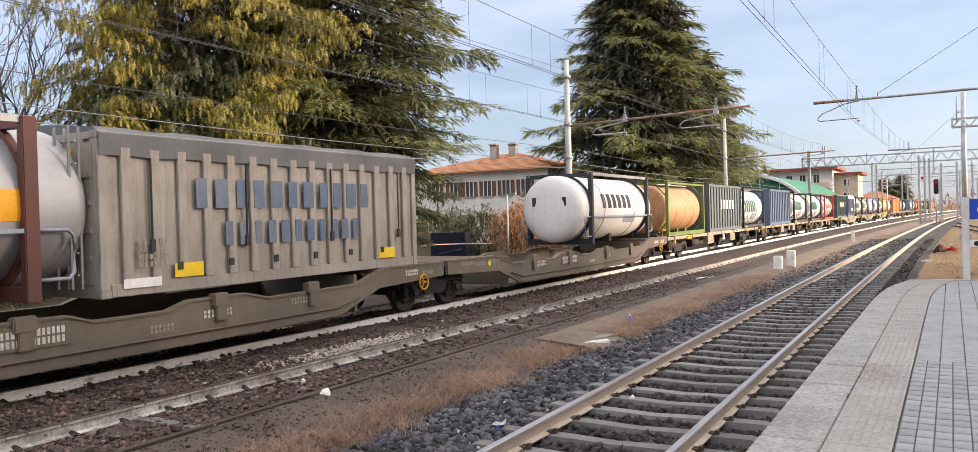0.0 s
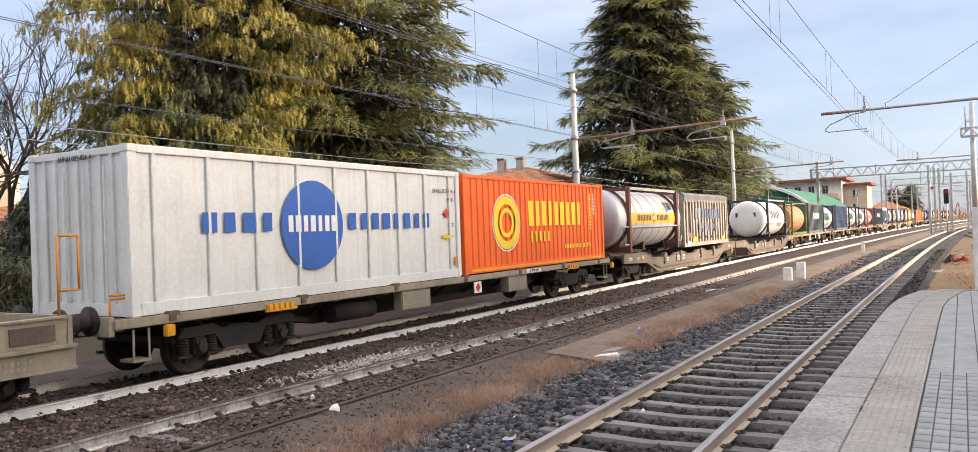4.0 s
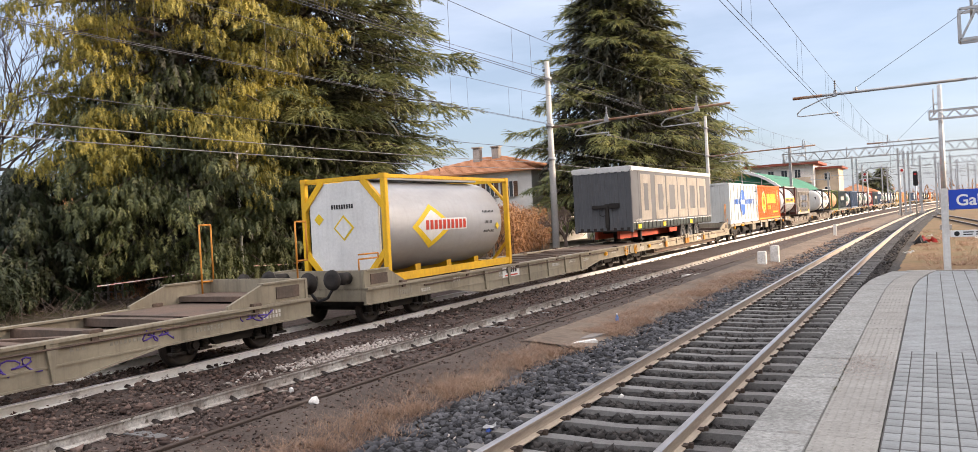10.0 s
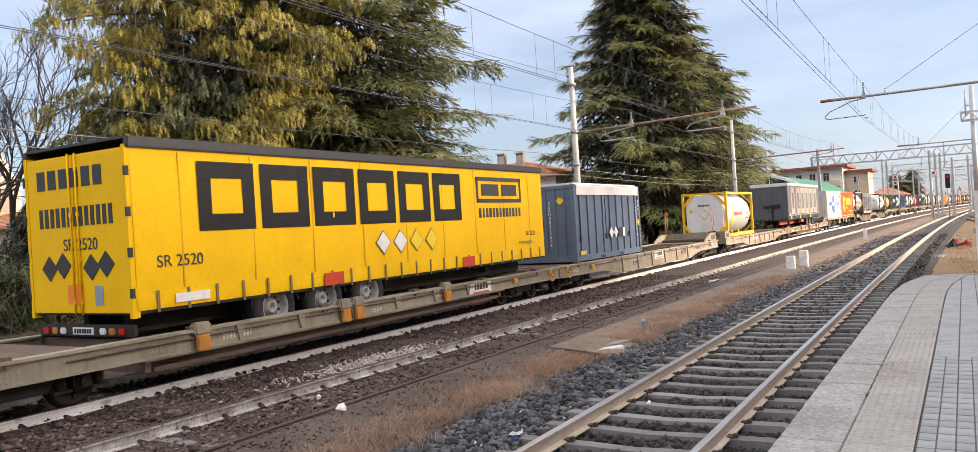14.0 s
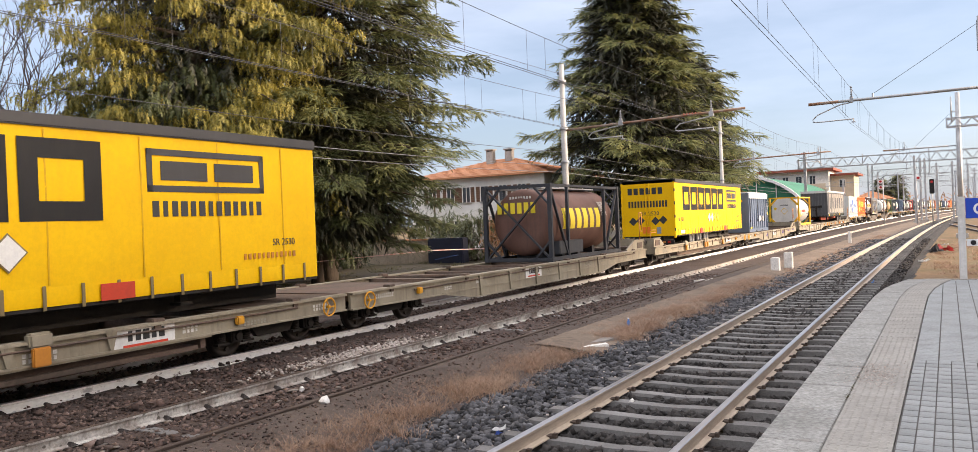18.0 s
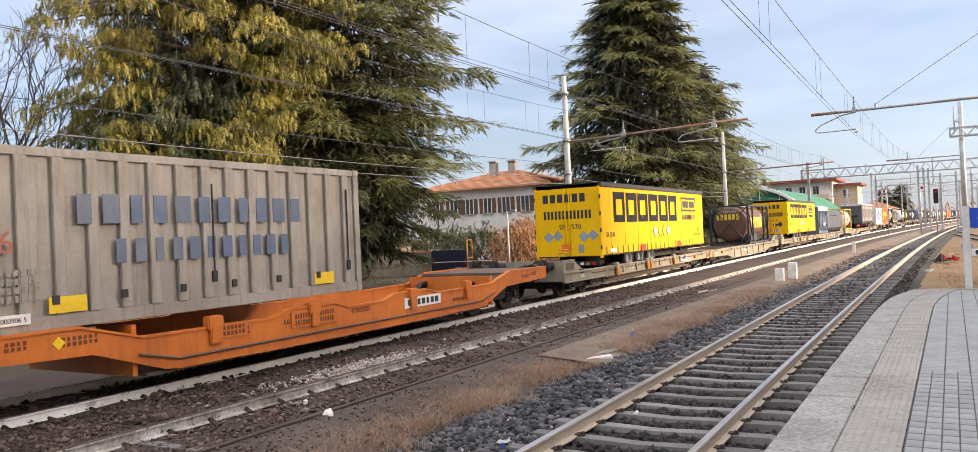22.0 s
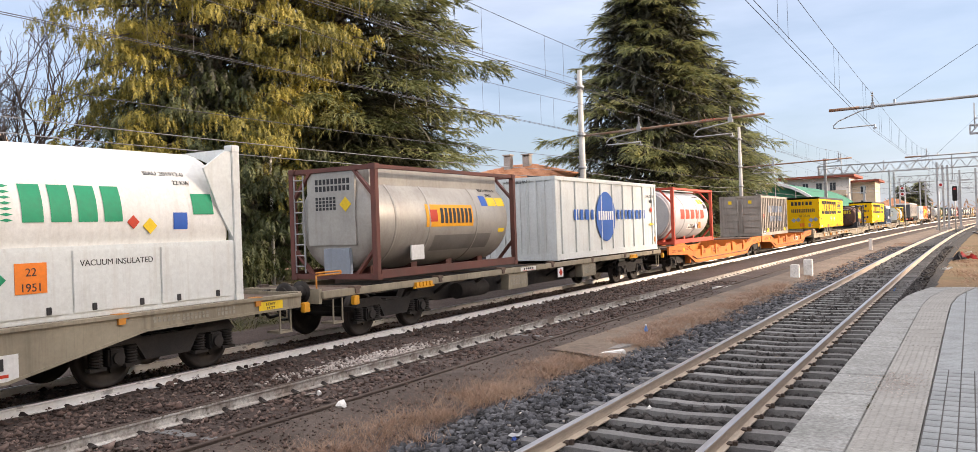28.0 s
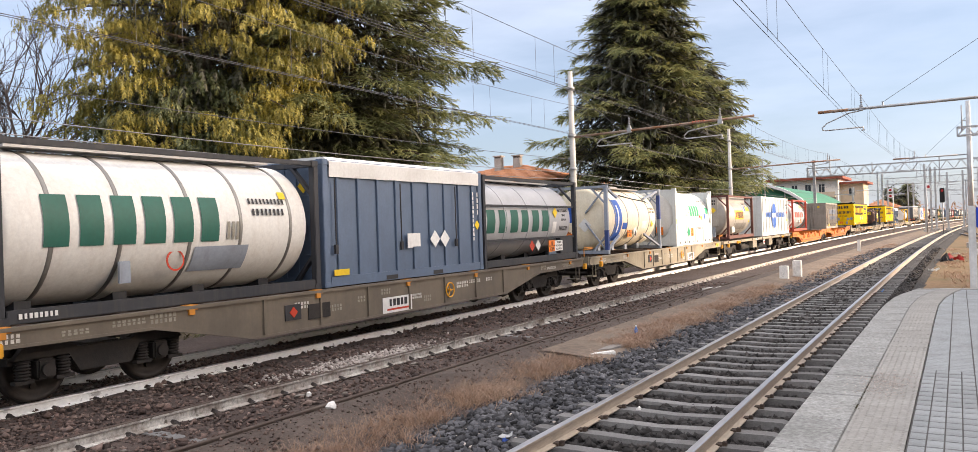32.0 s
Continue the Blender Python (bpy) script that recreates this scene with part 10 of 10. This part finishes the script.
# grey tank in a red frame
t = tank_container(6.06, 2.44, 1.09, 1.25, P_GREYTANK, P_FRRED, "grey tank with red name bars in a red frame", (-2.3, -1.0, 1.0), P_GREYTANK, dome=0.24, ends=(0.1, 0.12))
curved_bars(t, "name_lettering", 1.09, 1.25, -1.75, 2.05, 1.08, 1.5, 5, P_RED, 0.72)
curved(t, "white_label", 1.09, 1.25, -0.35, 0.5, 0.62, 0.84, P_SIGNWHITE)
text(t, "TOLUENE", 0.08, 0.76, 0.12, 1.03, P_DARKMARK)
text(t, "DIISOCYANATE", 0.08, 0.655, 0.11, 0.985, P_DARKMARK)
diamond(t, "placard", 0.82, 0.74, 0.17, 1.02, P_SIGNWHITE)
haz_plate(t, 1.09, 1.25, 1.15, 0.8, "60", "2078", 0.42)
for y in (1.5, 1.95):
    curved(t, "yellow_label", 1.09, 1.25, y, y + 0.33, 1.78, 1.98, P_SIGNYEL)
round_text(t, "HOYU 954509 0", 1.75, 2.06, 0.12, 1.09, 1.25, P_DARKMARK)
round_text(t, "22K2", 2.35, 1.82, 0.12, 1.09, 1.25, P_DARKMARK)
curved_bars(t, "code_lettering", 1.09, 1.25, 2.1, 2.55, 1.55, 1.75, 6, P_DARKMARK, 0.5)
curved(t, "white_label", 1.09, 1.25, -2.6, -2.2, 0.62, 0.82, P_SIGNWHITE)
bm = bmesh.new()
lathe(bm, [(-2.99, 0.98), (-2.96, 1.02), (-2.90, 1.02)], 40, "y", (0, 0, 1.25))
part("end_cover", bm, P_GREYTANK, t, "flat grey end cover")
end_plate(t, "orange_plate", -0.55, -0.2, 0.95, 1.3, -3.0, P_HAZ)
diamond(t, "placard", 0.1, 1.12, 0.18, -3.0, P_SIGNWHITE, 0.008, True)
end_bars(t, "code_lettering", -0.45, 0.4, 1.9, 2.05, -3.0, 9, P_DARKMARK, rows=2)
on_train(t, -164.7, 1.19)
redtank = t

# beige-grey tank with a covered top, brown frame
t = tank_container(6.1, 2.44, 1.1, 1.25, P_WARMTANK, P_FRBROWN, "beige-grey tank with an amber sign in a brown frame", (-2.2, -0.9, 1.2), P_WARMTANK, dome=0.2, ends=(0.08, 0.12))
curved(t, "amber_sign", 1.1, 1.25, -1.05, 1.0, 1.08, 1.6, P_ORSTRIPE)
curved_bars(t, "name_lettering", 1.106, 1.25, -0.5, 0.95, 1.16, 1.52, 8, P_DARKMARK)
curved(t, "red_square", 1.106, 1.25, -0.9, -0.6, 1.2, 1.48, P_RED)
curved(t, "grey_panel", 1.1, 1.25, -0.65, 1.95, 0.52, 0.88, P_STRAP)
curved(t, "blue_sign", 1.1, 1.25, 1.5, 1.8, 1.58, 1.84, P_BLUE)
for y in (1.85, 2.3):
    curved(t, "yellow_label", 1.1, 1.25, y, y + 0.4, 1.58, 1.8, P_SIGNYEL)
curved(t, "yellow_label", 1.1, 1.25, 2.3, 2.6, 0.9, 1.0, P_SIGNYEL)
round_text(t, "BIDU 499791 8", 2.1, 1.96, 0.13, 1.1, 1.25, P_DARKMARK)
round_text(t, "2MKD", 2.05, 1.83, 0.11, 1.1, 1.25, P_DARKMARK)
bm = bmesh.new()
prism(bm, [(-2.7, 1.98), (2.7, 1.98), (2.7, 2.38), (-2.7, 2.38)], -0.78, 0.78)
part("top_cover", bm, P_WARMTANK, t, "sheet-metal top cover")
part("white_plate", a_box(1.0, 1.05, -1.6, -1.1, 0.35, 0.68, 0.01), P_SIGNWHITE, t)
bm = bmesh.new()
prism(bm, [(-2.99, 0.75), (-2.93, 0.75), (-2.93, 2.36), (-2.99, 2.36)], -0.72, 0.62)
part("end_cover", bm, P_WARMTANK, t, "grey sheet end cover with markings")
end_bars(t, "code_lettering", -0.5, 0.5, 1.9, 2.2, -2.99, 9, P_DARKMARK, rows=2)
end_bars(t, "code_lettering", -0.5, 0.1, 1.5, 1.8, -2.99, 6, P_DARKMARK, rows=4)
diamond(t, "warning_mark", 0.36, 1.62, 0.16, -2.99, P_SIGNYEL, 0.008, True)
bm = bmesh.new()
for s in (-0.14, 0.14):
    rod(bm, (-0.95 + s, -3.02, 0.15), (-0.95 + s, -3.02, 2.3), 0.022, 6)
for z in np.linspace(0.3, 2.2, 9):
    rod(bm, (-1.09, -3.02, z), (-0.81, -3.02, z), 0.016, 6)
part("ladder", bm, P_ALU, t)
part("valve_box", a_box(-0.3, 0.45, -3.0, -2.9, 0.1, 0.68, 0.02), P_FRGREY, t)
on_train(t, -184.65, 1.15)

# white insulated gas tank with lockers along its foot
t = thing("tank_container", "white vacuum-insulated gas tank with a row of lockers and green bars", "tank container", "containers on the freight train")
L, H = 6.06, 2.6
part("tank_shell", shell(-2.75, 2.75, 1.17, 1.36, 0.2), P_WHITETANK, t)
frame_posts(t, L, 2.46, H, P_WHITEBOX, 0.16)
castings(t, L, 2.46, H, P_WHITEBOX)
for sy in (-1, 1):
    bm = bmesh.new()
    n = 40
    y = sy * 2.98
    inner = [(1.12 * math.cos(2 * math.pi * i / n), 1.36 + 1.12 * math.sin(2 * math.pi * i / n)) for i in range(n)]
    outer = []
    for i in range(n):
        c, s = math.cos(2 * math.pi * i / n), math.sin(2 * math.pi * i / n)
        k = min(1.2 / max(abs(c), 1e-6), 1.25 / max(abs(s), 1e-6))
        outer.append((c * k, 1.31 + s * k))
    for y0 in (y - 0.03, y + 0.03):
        vi = [bm.verts.new((a, y0, b)) for a, b in inner]
        vo = [bm.verts.new((a, y0, b)) for a, b in outer]
        for i in range(n):
            j = (i + 1) % n
            bm.faces.new((vi[i], vi[j], vo[j], vo[i]))
    part("end_panel", bm, P_WHITEBOX, t, "white end panel with a round opening")
for s in (-1, 1):
    part("locker_bank", a_box(s * 1.0 - 0.2, s * 1.0 + 0.2, -2.88, 2.88, 0.02, 1.02, 0.01), P_WHITEBOX, t)
    for sy in (-1, 1):
        bm = bmesh.new()
        prism(bm, [(sy * 2.9, 1.0), (sy * 2.9, 2.5), (sy * 2.75, 2.5), (sy * 2.3, 2.2), (sy * 2.6, 1.5)], s * 1.18 - 0.02, s * 1.18 + 0.02)
        part("side_gusset", bm, P_WHITEBOX, t)
for k in range(4):
    y0 = -2.8 + 1.4 * k
    d = part("locker_door", a_box(1.2, 1.222, y0 + 0.04, y0 + 1.36, 0.1, 0.96, 0.008), P_WHITEBOX, t)
    for yy in (0.3, 1.05):
        part("latch", a_box(1.222, 1.24, y0 + yy, y0 + yy + 0.07, 0.12, 0.22, 0.006), P_DARKMARK, d)
text(t, "VACUUM INSULATED", 0.72, 0.74, 0.12, 1.224, P_DARKMARK)
haz = plate(t, "hazard_plate", -0.75, -0.33, 0.42, 0.82, 1.224, P_HAZ, 0.008)
text(haz, "22", -0.54, 0.65, 0.15, 1.234, P_DARKMARK)
text(haz, "1951", -0.54, 0.45, 0.15, 1.234, P_DARKMARK)
diamond(t, "green_placard", -1.1, 0.62, 0.24, 1.224, P_SIGREEN)
curved_bars(t, "name_lettering", 1.17, 1.36, -0.65, 0.9, 1.35, 1.86, 4, P_SIGREEN, 0.74)
bm = bmesh.new()
for i in range(7):
    for j in range(9):
        w = 0.03 + 0.018 * j
        y, z = -2.4 + 0.2 * j, 1.38 + 0.075 * i
        a = math.asin((z - 1.36) / 1.17)
        r = 1.178
        q = [((r) * math.cos(a), y - w / 2, z), (r * math.cos(a + 0.012), y, z + 0.022), (r * math.cos(a), y + w / 2, z), (r * math.cos(a - 0.012), y, z - 0.022)]
        bm.faces.new([bm.verts.new(v) for v in q])
part("green_dots", bm, P_SIGREEN, t, "fading rows of green lozenges")
curved(t, "green_sign", 1.17, 1.36, 2.1, 2.5, 1.45, 1.78, P_SIGREEN)
curved(t, "blue_sign", 1.17, 1.36, 1.72, 1.98, 1.22, 1.48, P_BLUE)
round_text(t, "SIAU 201912-0", 1.75, 2.06, 0.12, 1.17, 1.36, P_DARKMARK)
round_text(t, "22 KW", 2.0, 1.92, 0.11, 1.17, 1.36, P_DARKMARK)
diamond(t, "warning_mark", 1.3, 1.28, 0.12, 1.172, P_SIGNYEL)
diamond(t, "red_mark", 1.02, 1.34, 0.1, 1.172, P_RED)
plate(t, "yellow_label", -2.97, -2.86, 1.0, 1.22, 1.232, P_SIGNYEL)
haz = end_plate(t, "hazard_plate", 0.25, 0.62, 0.55, 0.9, -3.0, P_HAZ)
text(haz, "22", 0.43, 0.75, 0.13, -3.01, P_DARKMARK, True)
text(haz, "1951", 0.43, 0.58, 0.13, -3.01, P_DARKMARK, True)
diamond(t, "green_placard", -0.3, 0.72, 0.24, -3.0, P_SIGREEN, 0.012, True)
text(t, "SIAU 201912-0", -0.05, 2.12, 0.13, -3.005, P_DARKMARK, True)
text(t, "22 KW", -0.05, 1.94, 0.12, -3.005, P_DARKMARK, True)
on_train(t, -194.35, 1.08)
siad = t

# cream tank in a grey beam frame with blue signs
t = tank_container(6.0, 2.46, 1.13, 1.27, P_CREAMTANK, P_FRGREY, "cream tank with a blue sign strip in an open grey frame", (-1.95, -0.7, 0.55, 1.8), P_STRAP, dome=0.3, ends=(0.1, 0.14), style="beam")
curved(t, "blue_strip", 1.13, 1.27, -2.05, -1.3, 0.45, 1.95, P_BLUE, seg=14)
curved_bars(t, "strip_lettering", 1.137, 1.27, -1.85, -1.5, 0.75, 1.75, 1, P_SIGNWHITE, 0.35)
curved(t, "blue_label", 1.13, 1.27, -1.2, -0.7, 0.86, 1.1, P_BLUE)
haz_plate(t, 1.13, 1.27, -0.5, 0.72, "80", "3267", 0.46)
diamond(t, "placard", 0.25, 0.75, 0.2, 1.06, P_SIGNWHITE)
diamond(t, "placard", 0.25, 0.68, 0.12, 1.075, P_DARKMARK, 0.003)
curved(t, "white_label", 1.13, 1.27, 0.95, 1.5, 0.85, 1.15, P_SIGNWHITE)
round_text(t, "EXFU 055053 7", 2.15, 1.60, 0.13, 1.13, 1.27, P_DARKMARK)
round_text(t, "2216   L4BN", 2.15, 1.475, 0.11, 1.13, 1.27, P_DARKMARK)
curved(t, "white_label", 1.13, 1.27, 1.95, 2.5, 1.2, 1.45, P_SIGNWHITE)
diamond(t, "warning_mark", 2.1, 1.02, 0.12, 1.125, P_SIGNYEL)
for sx in (-1, 1):
    part("blue_post_band", a_box(sx * 1.155 - 0.068, sx * 1.155 + 0.068, -3.004, -2.865, 0.15, 0.85), P_FRBLUE, t)
    part("blue_post_band", a_box(sx * 1.155 - 0.068, sx * 1.155 + 0.068, 2.865, 3.004, 1.2, 2.2), P_FRBLUE, t)
end_plate(t, "blue_label", -0.62, -0.12, 1.15, 1.75, -2.9, P_BLUE)
haz = end_plate(t, "hazard_plate", -0.55, -0.1, 0.5, 0.88, -2.88, P_HAZ)
text(haz, "80", -0.33, 0.72, 0.14, -2.89, P_DARKMARK, True)
text(haz, "3267", -0.33, 0.53, 0.14, -2.89, P_DARKMARK, True)
diamond(t, "placard", 0.3, 1.05, 0.25, -2.9, P_SIGNWHITE, 0.012, True)
bm = bmesh.new()
pts = [(0.75, -0.6, 2.15), (0.85, 0.6, 2.02), (0.92, 1.8, 1.95), (0.98, 2.5, 1.75), (1.05, 2.75, 1.3), (1.08, 2.7, 0.5)]
for p, q in zip(pts, pts[1:]):
    rod(bm, p, q, 0.025, 7)
part("drain_hose", bm, P_DARKMARK, t)
on_train(t, -202.5, 1.12)
creamtank = t

# grey tank with green bars in a black frame
t = tank_container(6.0, 2.46, 1.11, 1.27, P_GREYTANK, P_FRBLACK, "silver-grey tank with green name bars in a black frame", (-1.6, -0.2, 1.2), P_GREYTANK, dome=0.22, ends=(0.08, 0.1))
curved_bars(t, "name_lettering", 1.11, 1.27, -2.75, 1.25, 0.92, 1.55, 6, P_RINGREEN)
for z in (0.72, 1.66):
    part("rub_rail", a_box(1.1, 1.16, -2.85, 2.85, z - 0.03, z + 0.03, 0.008), P_FRBLACK, t)
part("lower_panel", a_box(0.98, 1.14, 1.85, 2.8, 0.2, 0.72, 0.01), P_FRBLACK, t)
haz_plate(t, 1.11, 1.27, 0.95, 0.46, "38", "1289", 0.42, 1.16)
pl = plate(t, "white_label", 1.4, 1.95, 0.3, 0.62, 1.16, P_SIGNWHITE)
for k, wd in enumerate(("SODIUM", "METHYLATE", "SOLUTION")):
    text(pl, wd, 1.68, 0.53 - 0.1 * k, 0.085, 1.168, P_DARKMARK)
diamond(t, "placard", 0.55, 0.5, 0.17, 1.0, P_SIGNWHITE)
diamond(t, "placard", 0.15, 0.5, 0.17, 1.0, P_RED)
diamond(t, "warning_mark", 1.55, 1.48, 0.16, 1.12, P_SIGNYEL)
curved(t, "white_label", 1.11, 1.27, 1.42, 1.68, 0.86, 1.2, P_SIGNWHITE)
round_text(t, "RICU 226085-7", 2.2, 1.5, 0.12, 1.11, 1.27, P_DARKMARK)
round_text(t, "20KD", 2.2, 1.36, 0.11, 1.11, 1.27, P_DARKMARK)
round_text(t, "RID/ADR", 2.2, 1.23, 0.09, 1.11, 1.27, P_DARKMARK)
curved_bars(t, "code_lettering", 1.11, 1.27, 1.9, 2.5, 0.92, 1.06, 7, P_DARKMARK, 0.5)
on_train(t, -211.2, 1.11)

# white tank with large green bars in a black frame
t = tank_container(6.06, 2.46, 1.12, 1.27, P_WHITETANK, P_FRBLACK, "white tank with large green name bars in a black frame", (-2.2, -1.15, 0.1, 1.15, 2.35), P_STRAP, dome=0.2, ends=(0.06, 0.1))
curved_bars(t, "name_lettering", 1.132, 1.27, -2.4, 0.75, 1.0, 1.72, 6, P_RINGREEN, 0.7)
curved(t, "grey_panel", 1.132, 1.27, 0.2, 1.35, 0.52, 0.92, P_FRGREY)
curved_bars(t, "code_lettering", 1.132, 1.27, 1.35, 2.25, 1.62, 1.72, 10, P_DARKMARK, 0.5)
curved_bars(t, "code_lettering", 1.132, 1.27, 1.4, 2.2, 1.42, 1.54, 8, P_DARKMARK, 0.5)
curved(t, "yellow_label", 1.132, 1.27, 2.15, 2.32, 1.72, 1.85, P_SIGNYEL)
curved_bars(t, "code_lettering", 1.132, 1.27, 0.82, 1.12, 1.02, 1.32, 3, P_MARKFAINT, 0.6)
disc(t, "round_sign", -0.15, 0.72, 0.17, 1.03, P_RED, 0.01, 0.14)
part("grey_hatch", a_box(1.0, 1.04, -1.15, -0.95, 0.42, 0.75, 0.01), P_FRGREY, t)
bars(t, "maker_lettering", -2.75, -2.2, 0.08, 0.15, 1.222, 8, P_SIGNWHITE, 0.6)
on_train(t, -223.5, 1.10)
whitetank = t

# ---- the part of the train already far down the line ----
tan = tank_container(6.06, 2.46, 1.08, 1.26, P_TANTANK, P_FRGREEN, "tan-brown tank container in a green frame", (-1.2, 0.2, 1.6), P_STRAP, dome=0.26, ends=(0.2, 0.14))
on_train(tan, 37.3, 1.06)
slate = rib_container(7.4, 2.5, P_DARKBOX, "dark grey-green ribbed container with pale bars", 12, P_DARKBOX, 2.46, 0.1, 0.05)
bars(slate, "name_lettering", -1.6, 1.6, 1.2, 1.7, 1.25, 5, P_MARK, 0.6)
on_train(slate, 45.0, 1.06)
def far(src, u, z=1.06):
    return on_train(copy_thing(src, pose(0, 0, 0)), u, z)


def far_rows(row):
    for src, u in row:
        far(src, u)


bulk = rib_container(8.0, 2.5, P_BLUEBOX, "slate-blue ribbed bulk container", 12, P_BLUEBOX, 2.46, 0.1, 0.05)
on_train(bulk, 61.3, 1.06)
ora = box_container(6.06, 2.5, P_ORANGEW, "bright orange corrugated steel container", 20, 8, 0.035, 2.44)
on_train(ora, 166.8, 1.06)
far_rows([(whitetank, 52.4), (whitetank, 70.3), (whitetank, 79.0), (redtank, 87.4), (slate, 97.0), (bluebox, 105.6), (whitetank, 114.0), (whitetank, 121.0), (creamtank, 128.4), (whitetank, 135.0), (whitetank, 142.8), (eurotank, 150.0), (creamtank, 157.5),
          (ora, 173.6), (tan, 180.4), (whitetank, 188), (bulk, 196), (creamtank, 204.5), (whitetank, 211.5), (redtank, 219), (ora, 226.5), (slate, 235), (whitetank, 243), (browntank, 250), (whitetank, 258), (ora, 266), (whitetank, 273)])
for u in (43.2, 63.5, 83.8, 104.1, 124.4, 144.7, 165.0, 185.3, 205.6, 225.9, 246.2, 266.5):
    far(wagon_b if int(u) % 2 else wagon_h, u, 0.0)


motions()
